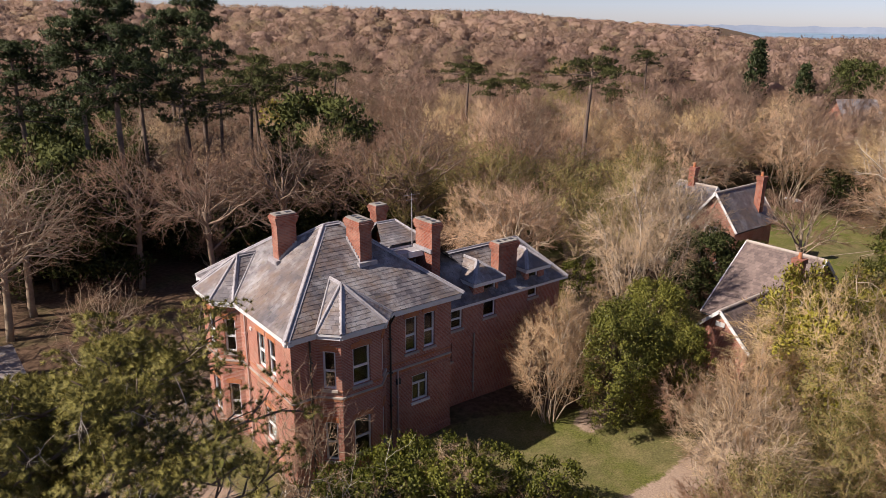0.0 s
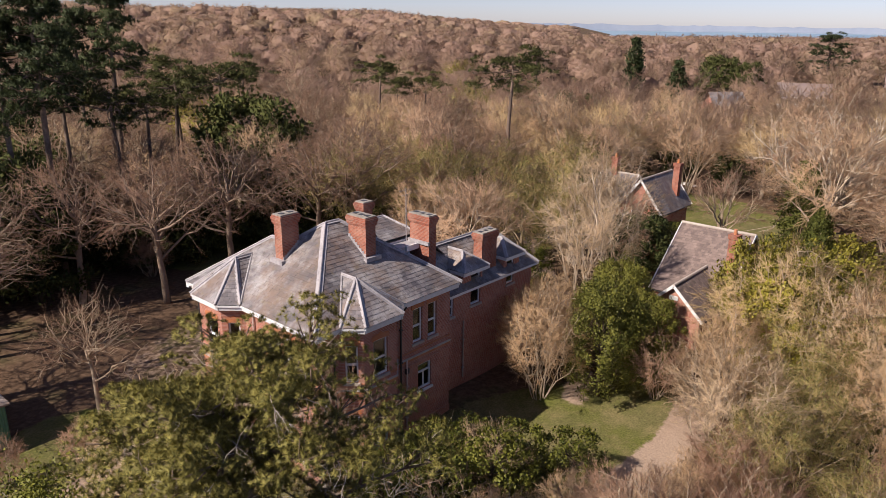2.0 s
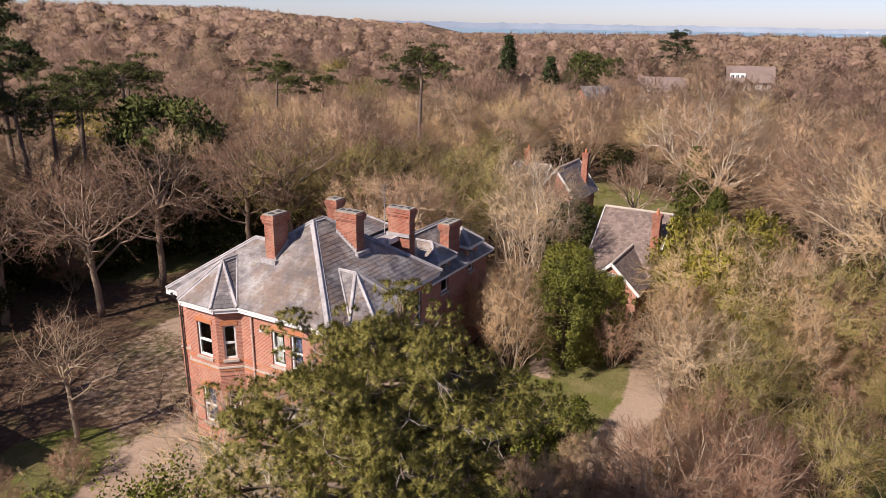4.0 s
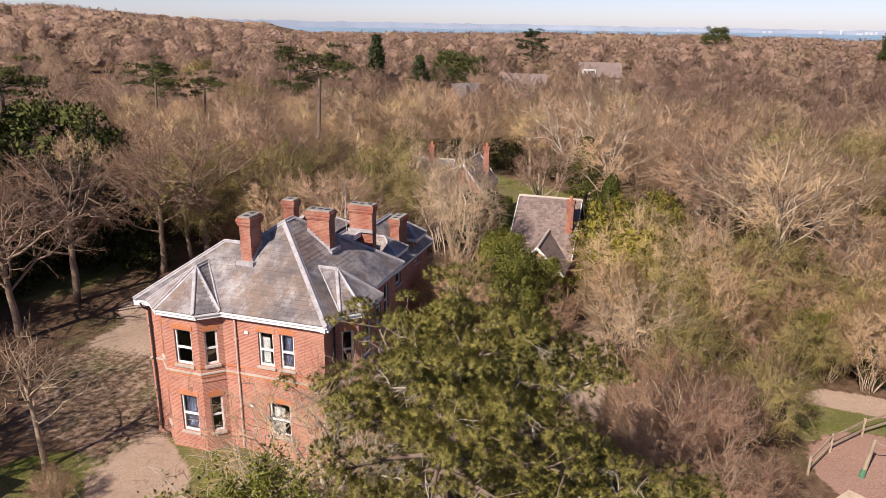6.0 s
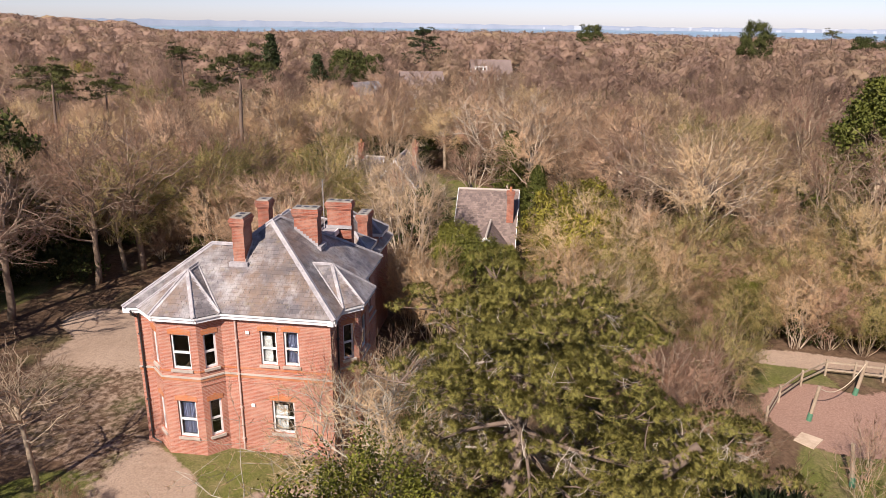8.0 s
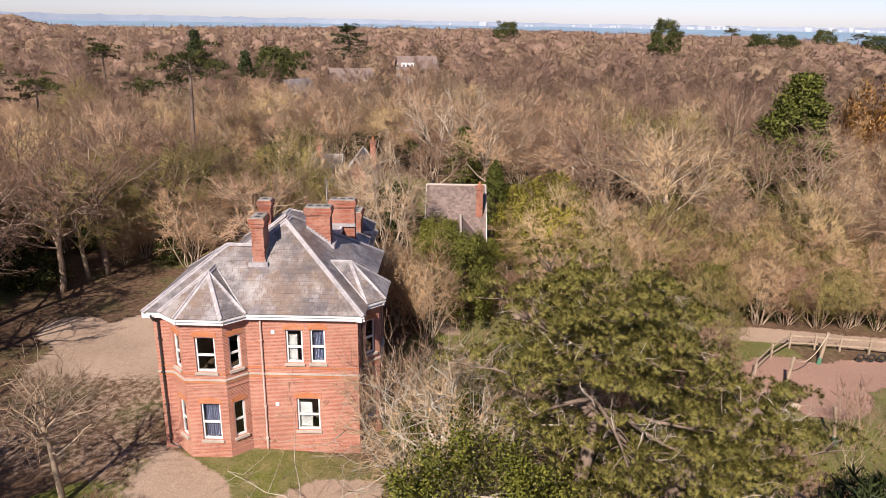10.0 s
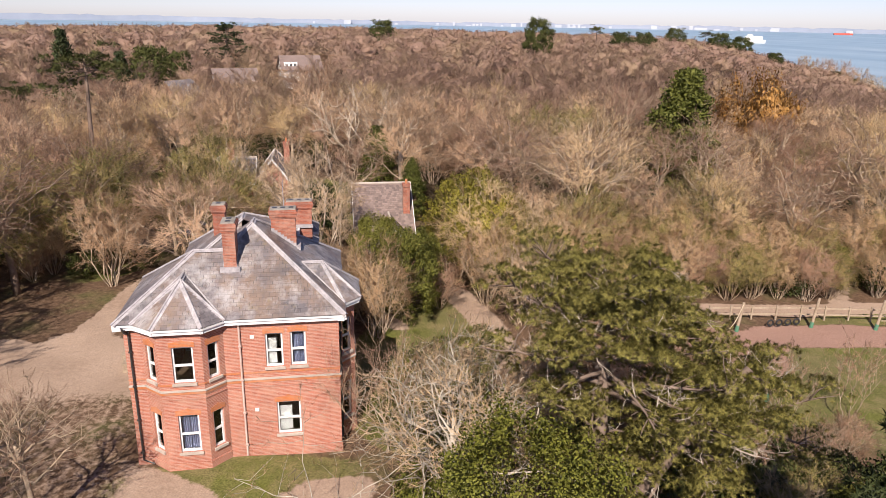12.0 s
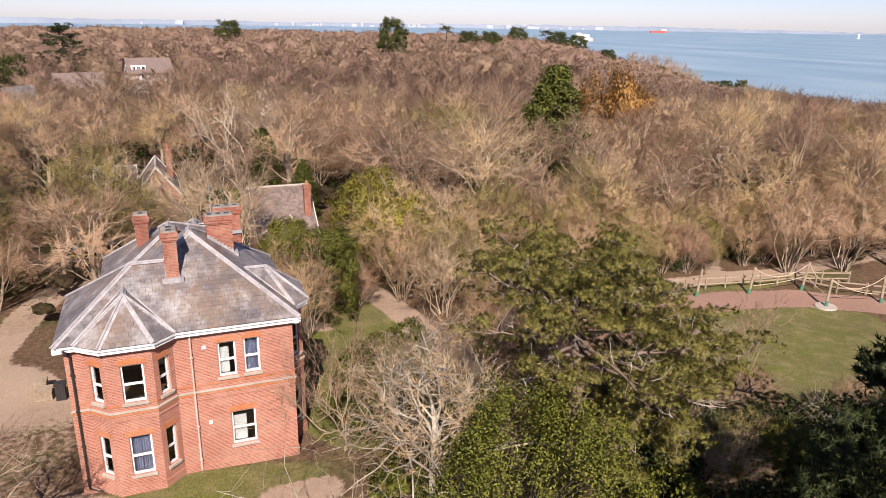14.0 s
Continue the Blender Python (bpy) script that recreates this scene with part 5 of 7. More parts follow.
def pine(seed, height, radius, low, boughs, pads, tufts, per, long, wide, dead=True, pad=0.5, trunk_r=0.28, fork=False, bend=(0.5, -0.2), mat=None, lop=(0.0, 0.0)):
    """An old pine: bare stem, crooked spreading boughs, and flat pads of needle tufts at their ends."""
    def make():
        rnd = random.Random(seed)
        rng = np.random.default_rng(seed)
        w, dw = Geo(), Geo()
        o, d, face = [], [], []

        def rv():
            return Vector((rnd.gauss(0, 1), rnd.gauss(0, 1), rnd.gauss(0, 1)))

        def snag(q, dirn, L, r, lev):
            pts, rad = [q.copy()], [r]
            for k in range(5):
                dirn = (dirn + rv() * 0.36).normalized()
                q = q + dirn * L / 5
                pts.append(q.copy())
                rad.append(r * (1 - 0.8 * (k + 1) / 5))
            dw.tube(pts, rad, 4 if lev else 5, cap=False)
            if lev < 2:
                for k in range(3):
                    i = rnd.randint(1, 4)
                    snag(pts[i], (dirn + rv() * 0.8).normalized(), L * rnd.uniform(0.35, 0.6), rad[i] * 0.7, lev + 1)

        lx, ly = bend
        stems = [[Vector((0, 0, -0.3)), Vector((lx * 0.25 + 0.1, ly * 0.25, height * 0.35)), Vector((lx * 0.6, ly * 0.7, height * 0.6)), Vector((lx * 0.95, ly * 0.9, height * 0.82)), Vector((lx, ly, height * 0.97))]]
        if fork:
            stems.append([Vector((0.3, -1.0, -0.3)), Vector((0.9, -2.4, height * 0.38)), Vector((1.2, -4.6, height * 0.60)), Vector((1.4, -6.5, height * 0.75))])
        for st in stems:
            w.tube(st, [trunk_r, trunk_r * 0.85, trunk_r * 0.7, trunk_r * 0.5, trunk_r * 0.25][:len(st)], 9)
        for b in range(boughs):
            second = fork and b % 5 < 2
            st = stems[1] if second else stems[0]
            foot = low * 0.82 if second else low
            f = foot + (0.99 - foot) * (b + rnd.random()) / boughs
            x = f * (len(st) - 1)
            i = min(int(x), len(st) - 2)
            p = st[i].lerp(st[i + 1], x - i)
            rel = max(0.0, (f - low) / (1 - low))
            reach = radius * (1.0 - 0.66 * rel ** 1.5) * rnd.uniform(0.70, 1.08) * (0.8 if second else 1.0)
            a = b * 2.399 + rnd.uniform(-0.3, 0.3)
            reach *= 1 + lop[0] * math.cos(a) + lop[1] * math.sin(a)
            dirn = Vector((math.cos(a), math.sin(a), rnd.uniform(-0.12, 0.16) + 0.35 * rel - (0.15 if second else 0))).normalized()
            pts, rad = [p.copy()], [trunk_r * 0.30 * (1 - 0.5 * rel)]
            n = 6
            for k in range(n):
                dirn = (dirn + rv() * 0.20 + Vector((0, 0, 0.05 if k > 2 else -0.04))).normalized()
                p = p + dirn * (reach / n)
                pts.append(p.copy())
                rad.append(rad[0] * (1 - 0.8 * (k + 1) / n))
            w.tube(pts, rad, 6)
            for s in range(pads):
                k = rnd.choice((2, 3, 3, 4, 4, 5, 5, 6, 6, 6))
                q = pts[k].lerp(pts[max(k - 1, 0)], rnd.random())
                sd = ((pts[k] - pts[k - 1]).normalized() * 0.7 + Vector((rnd.gauss(0, 0.8), rnd.gauss(0, 0.8), rnd.gauss(0, 0.25))) + Vector((0, 0, 0.25))).normalized()
                L = reach * rnd.uniform(0.12, 0.30)
                c = q + sd * L
                w.tube([q, q + sd * L * 0.5 + rv() * 0.06, c], [0.032, 0.022, 0.012], 4)
                R = pad * rnd.uniform(0.7, 1.35)
                for t in range(tufts):
                    u = rv().normalized()
                    u.z = abs(u.z) if rnd.random() < 0.85 else u.z
                    k2 = rnd.uniform(0.6, 1.0)
                    v = Vector((u.x * R * k2, u.y * R * k2, u.z * R * 0.5 * k2))
                    o.append(tuple(c + v))
                    face.append((u.x, u.y, u.z + 0.25))
                    d.append(tuple(u + Vector((0, 0, 0.8)) + rv() * 0.25))
            if dead:
                for s in range(4 if second else 2):
                    k = rnd.choice((2, 3, 4, 5))
                    snag(pts[k], (rv() * 0.8 + (pts[k] - pts[k - 1]).normalized() + Vector((0, 0, 0.25))).normalized(), rnd.uniform(0.7, 1.5), 0.019, 0)
        if dead:
            for x, y, z, ex, ey, ez in ((lx * 0.7, ly * 0.75, 0.66, -0.5, 2.6, 0.3), (lx * 0.3, ly * 0.3, 0.44, 0.4, 3.6, 0.5), (lx * 0.9, ly * 0.85, 0.84, -0.8, 2.0, 0.7), (1.2, -4.4, 0.55, -1.6, -1.6, 0.1)):
                q = Vector((x, y, z * height))
                e = Vector((ex, ey, ez))
                m = q + e * 0.5 + rv() * 0.2
                dw.tube([q, m, q + e], [0.05, 0.035, 0.015], 6, cap=False)
                for k in range(4):
                    snag(m.lerp(q + e, k / 3.0), (e.normalized() * 0.6 + rv() * 0.6).normalized(), rnd.uniform(0.7, 1.4), 0.026, 0)
        o, d = np.array(o), unit(np.array(d))
        out = [("trunk", w, BARK_PINE, ""), ("crown", needles(rng, o, d, per, long, wide, unit(np.array(face))), mat or NEEDLE, "")]
        if dead:
            ob = ("deadwood", dw, DEAD, "bleached bare dead branches")
            out.append(ob)
        return out
    return make


NAMES, KINDS = {}, {}


def kind(key, name, label, category, build, group=""):
    NAMES[key], KINDS[key] = name, (build, label, category, group)


kind("oak1", "bare_tree", "broad bare deciduous tree with grey crooked limbs", "tree", crowned(11, BARK_GREY, TWIG_DARK, 12.2, 6.0, 0.32, branches=9, radius=0.30, limb=0.095, wiggle=0.36, per=7, shoots=7, splay=0.5), "bare trees in the woods")
kind("oak2", "bare_tree", "broad domed bare tree with tan twigs", "tree", crowned(12, BARK_PALE, TWIG, 11.0, 5.6, 0.22, limbs=11, limb=0.07, per=12, shoots=15), "bare trees in the woods")
kind("ash1", "bare_tree", "tall bare tree with upswept grey limbs", "tree", crowned(13, BARK_GREY, TWIG_DARK, 12.8, 4.9, 0.34, low=0.1, limb=0.085, radius=0.24, arch=0.0, wiggle=0.2, per=9, shoots=9), "bare trees in the woods")
kind("copse", "bare_tree", "multi-stemmed bare tree with a dense brown crown", "tree", crowned(14, BARK_PALE, TWIG, 10.2, 5.2, 0.15, stems=4, limbs=12, limb=0.075, per=12, shoots=15, low=0.0), "bare trees in the woods")
kind("red", "bare_tree", "bare tree with reddish-brown budding twigs", "tree", crowned(15, BARK_BROWN, TWIG_RED, 9.6, 4.8, 0.22, limb=0.07, radius=0.22, per=12, shoots=14), "bare trees in the woods")
kind("olive", "budding_tree", "budding olive-tinted tree with fine upright twigs", "tree", crowned(16, BARK_GREY, TWIG_OLIVE, 10.0, 4.9, 0.2, limb=0.07, radius=0.22, per=10, shoots=12, leaf=(LEAF_OLIVE, 7000, 0.085)), "budding trees")
kind("big_bare", "bare_tree", "big spreading bare tree with pale radiating limbs", "tree", crowned(41, BARK_BROWN, TWIG_DARK, 13.6, 7.2, 0.30, limbs=14, branches=10, radius=0.34, limb=0.11, wiggle=0.26, per=8, shoots=9, low=-0.2, splay=0.45), "bare trees in the woods")
kind("drive_oak", "bare_tree", "stout bare tree with heavy crooked limbs beside the drive", "tree", crowned(43, BARK_GREY, TWIG_DARK, 12.5, 6.4, 0.30, limbs=12, branches=10, radius=0.30, limb=0.10, wiggle=0.38, per=7, shoots=7, wide=0.014, low=-0.3, splay=0.48), "trees by the drive")
kind("pale_oak", "bare_oak", "old bare oak with pale twisting limbs", "tree", bare(17, BARK_WHITE, TWIG_PALE, height=12.5, spread=5.8, limbs=7, forks=(6, 6), twigs=9, trunk=0.26, radius=0.50, wiggle=0.36, rise=0.35, wide=0.024, long=0.45, side=3, bold=0.74, dome=0.9), "old oaks")
kind("white_tree", "bare_tree", "tall bare tree with whitish upright stems", "tree", crowned(18, BARK_WHITE, TWIG_PALE, 11.5, 4.6, 0.10, stems=3, limbs=11, branches=10, limb=0.072, low=0.05, per=10, shoots=12, wide=0.016), "bare trees in the woods")
kind("tall_pale", "bare_tree", "tall bare tree with a pale trunk and branching limbs", "tree", crowned(47, BARK_PALE, TWIG, 15.0, 6.0, 0.30, limbs=13, branches=10, radius=0.34, limb=0.085, wiggle=0.22, per=9, shoots=13, low=-0.15), "bare trees in the woods")
kind("crooked", "bare_tree", "bare tree with pale crooked lichened branches", "tree", bare(19, BARK_LICHEN, TWIG_PALE, height=9.6, spread=4.6, limbs=8, forks=(6, 6), twigs=9, trunk=0.2, radius=0.21, wiggle=0.52, rise=0.08, wide=0.016, long=0.42, side=3, bold=0.77, fork_out=1.0, lean_mesh=False), "bare trees by the house")
kind("lichened", "bare_tree", "bare tree with crooked lichened limbs and tan twig tips", "tree", crowned(51, BARK_LICHEN, TWIG, 10.4, 4.7, 0.30, limbs=17, branches=12, radius=0.2, limb=0.060, wiggle=0.46, per=7, shoots=8, spray=0.75, wide=0.013, low=-0.05, splay=0.45), "bare trees by the house")
kind("crooked_red", "bare_tree", "bare twiggy tree with brown crooked branches", "tree", bare(20, BARK_GREY, TWIG_RED, height=8.2, spread=3.4, limbs=7, forks=(6, 5), twigs=6, trunk=0.25, radius=0.17, wiggle=0.36, rise=0.4, wide=0.018, long=0.5, side=3, bold=0.72, lean_mesh=False), "bare trees by the house")
kind("haze", "bare_shrub", "tall bare shrub with dense tan upright twigs", "shrub", crowned(21, BARK_PALE, TWIG_TAN, 6.8, 3.0, 0.04, stems=6, limbs=16, branches=8, per=11, shoots=13, spray=0.6, shoot=0.30, wide=0.012, limb=0.035, low=-0.1), "shrubs by the lawn")
kind("haze_olive", "budding_shrub", "tall budding shrub with olive-yellow twigs", "shrub", crowned(22, BARK_GREY, TWIG_OLIVE, 6.5, 3.2, 0.05, stems=5, limbs=15, branches=8, per=10, shoots=12, spray=0.62, shoot=0.30, wide=0.012, limb=0.038, leaf=(LEAF_OLIVE, 9000, 0.06)), "shrubs by the lawn")
kind("haze_red", "bare_shrub", "bare shrub with fine reddish-tan twigs", "shrub", crowned(23, BARK_PALE, TWIG_RED, 5.5, 2.9, 0.05, stems=5, limbs=15, branches=8, per=11, shoots=13, spray=0.58, shoot=0.28, wide=0.011, limb=0.032), "shrubs by the lawn")
kind("haze_pale", "bare_shrub", "bare shrub with pale grey arching stems", "shrub", crowned(24, BARK_PALE, TWIG_PALE, 6.5, 3.5, 0.05, stems=5, limbs=15, branches=9, per=10, shoots=12, spray=0.65, shoot=0.32, wide=0.012, limb=0.042, wiggle=0.3), "shrubs by the lawn")
kind("yellow", "gorse_shrub", "dense yellow-green leafy shrub", "shrub", crowned(25, BARK_BROWN, TWIG_OLIVE, 6.8, 3.1, 0.06, stems=4, limbs=14, branches=8, per=8, shoots=8, spray=0.6, shoot=0.3, wide=0.012, limb=0.04, leaf=(LEAF_YEL, 17000, 0.105)), "yellow-green shrubs")
kind("holly", "holly_tree", "dense dark green holly with lighter shoots", "tree", bushy(26, 7.6, 2.4, LEAF_MID, 240, 110, 0.095, upright=1.7), "evergreen trees")
kind("laurel", "laurel_tree", "tall glossy green laurel with upright leafy shoots", "tree", bushy(27, 9.6, 3.3, LEAF_LAUREL, 270, 170, 0.068, upright=2.6), "evergreen trees")
kind("low_laurel", "laurel_bush", "low glossy evergreen laurel bush", "shrub", bushy(28, 3.2, 1.7, LEAF_LAUREL, 75, 60, 0.10, upright=1.1), "evergreen shrubs")
kind("holm", "holm_oak", "round dark evergreen oak", "tree", bushy(29, 10.5, 4.3, LEAF_DARK, 150, 76, 0.24), "evergreen trees")
kind("rhodo", "evergreen_shrub", "dark evergreen undergrowth shrub in the shade", "shrub", bushy(42, 4.2, 3.2, LEAF_DARK, 70, 34, 0.24), "dark undergrowth")
kind("cypress", "conifer", "dense dark green pointed conifer", "tree", bushy(30, 14.0, 3.5, NEEDLE_DARK, 190, 26, 0.34, cone=True, upright=0.5, sweep=0.2), "conifers")
kind("yew", "conifer", "bushy mid-green conifer rising above bare trees", "tree", bushy(31, 15.0, 4.6, LEAF_YEW, 380, 60, 0.22, cone=True, upright=0.45, sweep=0.25), "conifers")
kind("rust", "budding_tree", "rust-orange budding tree in the woods", "tree", leafy(32, BARK_BROWN, TWIG, LEAF_RUST, 10, 0.24, 0.5, height=9.5, spread=5.0, twigs=6, long=0.9, limbs=7, forks=(4, 4), wide=0.036, side=2), "budding trees")
kind("sunny", "budding_tree", "bright yellow budding tree in the woods", "tree", leafy(33, BARK_BROWN, TWIG_OLIVE, LEAF_YEL, 6, 0.24, 0.5, height=9.5, spread=4.5, twigs=6, long=0.9, limbs=7, forks=(4, 4), wide=0.036, side=2), "budding trees")
kind("scots", "pine_tree", "tall pine with a bare stem and flat dark crown", "tree", pine(34, 14.5, 4.1, 0.82, 17, 5, 11, 10, 0.30, 0.05, False, pad=0.62, trunk_r=0.25, mat=NEEDLE_MID), "far pines")
kind("cedar", "cedar_tree", "broad dark cedar with flat spreading boughs", "tree", pine(38, 14.5, 6.2, 0.16, 34, 5, 12, 9, 0.36, 0.10, False, pad=0.85, trunk_r=0.35, bend=(0.2, 0.1), mat=NEEDLE_DARK), "conifers")
kind("tall_conifer", "conifer", "very tall dark conifer with bare stem and ragged crown", "tree", pine(39, 22.5, 4.3, 0.56, 34, 6, 12, 10, 0.34, 0.075, False, pad=0.75, trunk_r=0.32, bend=(0.3, 0.2), mat=NEEDLE_DARK), "conifers")
kind("big_pine", "pine_tree", "large old pine with crooked boughs and dead branches", "tree", pine(35, 12.5, 5.2, 0.57, 80, 12, 18, 40, 0.145, 0.0130, True, pad=0.50, trunk_r=0.34, fork=True, bend=(2.9, -1.7), lop=(0.13, -0.10)))
kind("dark_pine", "pine_tree", "dense dark pine beside the clearing", "tree", pine(36, 13.4, 2.6, 0.40, 22, 7, 20, 16, 0.22, 0.045, False, pad=0.5, trunk_r=0.2, mat=NEEDLE_SHADE))
kind("birch", "birch_tree", "young birch with slender white stems", "tree", bare(37, BARK_PALE, TWIG_RED, height=6.0, spread=1.7, limbs=4, forks=(4,), stems=3, lean=0.25, twigs=6, trunk=0.45, radius=0.07, rise=0.8, wide=0.02, long=0.6), "birches")

# ---- planting ----
rp = random.Random(77)


def T(key, x, y, size=1.0, turn=None, tall=None, label=""):
    return place(key, x, y, rp.uniform(0, 6.28) if turn is None else turn, size, tall, label)


# round the house and in front of it
T("big_pine", -0.3, 18.6, 1.0, 0.0)
T("crooked", 11.4, 20.9, 0.88, 1.0, tall=0.62)
T("lichened", 4.3, 22.2, 0.98, 4.4)
T("crooked", 1.0, 24.7, 0.95, 3.0, tall=0.92)
T("crooked_red", 11.8, 24.2, 0.72, 0.3, tall=0.98)
T("crooked_red", 11.4, 18.0, 0.8, 2.0, tall=0.65)
T("laurel", -2.2, 21.3, 1.13, 0.0, tall=1.0)
T("haze_red", 5.6, 36.6, 0.4)
T("haze_red", 2.4, 37.0, 0.5)
T("drive_oak", -2.0, 44.4, 0.95, 3.3)
T("drive_oak", 7.8, 39.4, 0.52, 5.0, tall=0.6)
T("drive_oak", 3.0, 47.4, 0.95, 1.6)
T("drive_oak", 6.6, 56.3, 0.98, 2.4)
T("drive_oak", -2.2, 48.5, 0.95, 1.0)
T("drive_oak", 4.5, 52.5, 0.95, 4.0)
T("oak2", 1.5, 55.5, 1.0)
for x, y, s in ((14.2, 23.3, 0.8), (15.6, 22.4, 1.0), (17.3, 21.3, 0.95), (18.8, 19.8, 0.9), (12.6, 22.6, 0.9), (16.4, 19.6, 1.05), (20.3, 17.8, 0.85), (13.8, 20.6, 1.1)):
    T("low_laurel", x, y, s)
T("haze_pale", 17.4, 20.6, 0.55)
T("haze", 26.0, 23.6, 1.02)
T("haze", 28.4, 25.6, 0.95)
T("haze", 33.0, 27.0, 0.8)
T("haze_red", 30.5, 24.4, 0.8)
T("holly", 28.6, 21.2, 0.92)
T("holly", 31.4, 19.8, 0.75)
T("haze_pale", 26.4, 13.0, 1.05)
T("haze_red", 22.6, 11.4, 0.85)
T("haze_red", 30.6, 18.6, 0.8)
T("haze", 31.0, 14.8, 1.0)
T("haze_olive", 33.0, 11.4, 1.15)
T("haze_olive", 28.6, 10.0, 0.95)
T("haze_pale", 35.2, 14.4, 1.05)
T("haze", 37.5, 11.2, 1.15)
T("yellow", 41.6, 14.8, 1.15)
T("yellow", 44.0, 12.6, 1.2)
T("holly", 43.2, 11.6, 0.8)
T("yellow", 37.2, 16.0, 1.0, tall=1.3)
T("yellow", 35.0, 13.4, 1.2)
T("haze_pale", 34.6, 9.4, 1.2, tall=1.3)
T("oak2", 34.0, -5.0, 0.9)
T("holly", 34.2, 23.2, 0.85)
T("holly", 38.2, 14.2, 0.9)
T("haze_olive", 23.8, 10.2, 0.9)
T("haze_red", 14.0, 11.6, 1.2, tall=1.25)
T("haze_red", 17.0, 9.0, 1.0, tall=1.1)
T("crooked_red", 12.2, 9.0, 0.85)
T("haze_red", 20.0, 9.6, 0.9)
T("haze_olive", 22.0, 6.0, 0.85)
T("haze_red", 25.6, 5.6, 0.75)
T("haze_red", 13.0, 7.9, 0.78)
T("haze_red", 16.4, 6.2, 0.5)
T("dark_pine", -9.4, 13.6, 1.06, 0.0)
T("low_laurel", -5.0, 14.6, 1.3)
T("birch", 11.0, -1.4, 1.0)
T("birch", 14.6, 0.8, 0.6)
T("haze_red", 8.0, 1.0, 0.5)
T("rhodo", 5.0, 6.0, 0.6)
T("holm", -8.0, 7.0, 1.0)
T("holm", -6.2, 1.8, 0.9)
T("low_laurel", 5.0, 10.5, 1.2)
T("haze_pale", 1.5, 9.0, 0.65)
T("low_laurel", 0.0, 13.6, 1.1)
T("low_laurel", -2.5, 17.2, 1.2)
# the shaded thicket between the pine and the play area
for key, x, y, s in (("rhodo", 1.2, 3.4, 0.62), ("rhodo", 3.8, 2.2, 0.55), ("holly", 0.6, 6.6, 0.55), ("rhodo", 5.0, 8.2, 0.6), ("haze_olive", 3.6, 6.4, 0.55), ("crooked_red", 6.6, 3.6, 0.5), ("rhodo", 8.6, 3.4, 0.42),
                     ("crooked_red", 7.2, 6.8, 0.5), ("rhodo", 3.0, 11.4, 0.7), ("birch", 5.6, 5.0, 0.8), ("birch", 9.0, 6.4, 0.75), ("rhodo", 10.2, 8.4, 0.5), ("rhodo", -2.0, 9.6, 0.7), ("rhodo", 0.4, -0.6, 0.55),
                     ("birch", 11.2, 2.4, 0.85), ("haze", 4.4, -2.2, 0.5), ("rhodo", 7.6, 10.6, 0.6), ("yellow", 2.2, 8.6, 0.45), ("haze_red", 3.4, 4.6, 0.5), ("crooked", 1.0, 1.0, 0.55), ("rhodo", 1.4, -2.6, 0.75), ("rhodo", -3.2, 5.2, 0.9), ("rhodo", 3.2, 0.2, 0.6), ("rhodo", 4.4, 4.0, 0.55)):
    T(key, x, y, s)
for x, y, s in ((19.0, 12.4, 0.6), (21.5, 12.6, 0.5), (13.2, 17.0, 0.6), (16.2, 15.4, 0.6), (11.0, 15.8, 0.65), (17.8, 12.6, 0.6)):
    T("haze", x, y, s)
T("rhodo", 8.8, 14.6, 0.6)
T("low_laurel", 9.5, 18.6, 1.2)
T("low_laurel", 5.5, 23.2, 1.0)
T("white_tree", 37.6, 27.6, 1.05, 0.9)
T("white_tree", 46.0, 30.2, 0.95, 2.9)
T("white_tree", 48.5, 34.6, 0.9, 4.4)
T("haze_red", 50.0, 31.6, 0.9)
T("holm", 47.0, 28.2, 0.62)
T("low_laurel", 40.4, 34.4, 1.1)
T("yellow", 33.6, 33.6, 0.52)
T("yellow", 36.0, 31.8, 0.4)
T("pale_oak", 74.2, 21.6, 1.28, 0.6)
T("tall_pale", 38.4, 4.5, 1.0, 2.6, label="tall bare tree with a pale trunk and branching limbs")
T("big_bare", 54.0, 7.0, 0.9, 0.2)
T("yew", 63.5, -17.0, 1.30, tall=1.08)
T("sunny", 61.0, -21.0, 0.6)
T("sunny", 58.0, -6.0, 0.55)
T("rust", 71.6, -33.6, 0.85, tall=1.48)
T("rust", 74.2, -36.6, 0.80, tall=1.42)
T("rust", 77.0, -33.5, 0.75, tall=1.40)
for d, th, s in ((468, -36.2, 1.7), (474, -37.2, 1.9), (480, -38.4, 1.8), (486, -39.4, 1.7), (462, -35.0, 1.5)):
    T("copse", d * math.cos(radians(th)) - 15, 20 + d * math.sin(radians(th)), s)
T("oak2", 54.5, 47.0, 0.8)
T("oak2", 55.0, 53.5, 0.85)
T("olive", 43.0, 37.4, 0.95)
T("olive", 45.0, 33.8, 0.78)
T("olive", 50.2, 37.4, 1.05, tall=1.1)
T("rhodo", 41, 47, 0.5)
T("olive", 37.0, 52.5, 1.0)
T("olive", 42.5, 47.0, 1.05)
T("olive", 46.0, 53.0, 1.0)
T("olive", 51.0, 46.5, 0.95)
T("big_bare", 25.5, 54.5, 0.92, 2.2)
T("big_bare", 41.5, 60.0, 0.95, 4.2)
T("big_bare", 22.0, 62.0, 0.9, 5.2)
T("oak2", 33.5, 60.0, 1.1)
T("holm", 33.8, 63.2, 1.3, tall=1.35)
T("holm", 48.5, 46.7, 0.5, tall=0.7)
T("holm", 90.0, 61.0, 1.0)
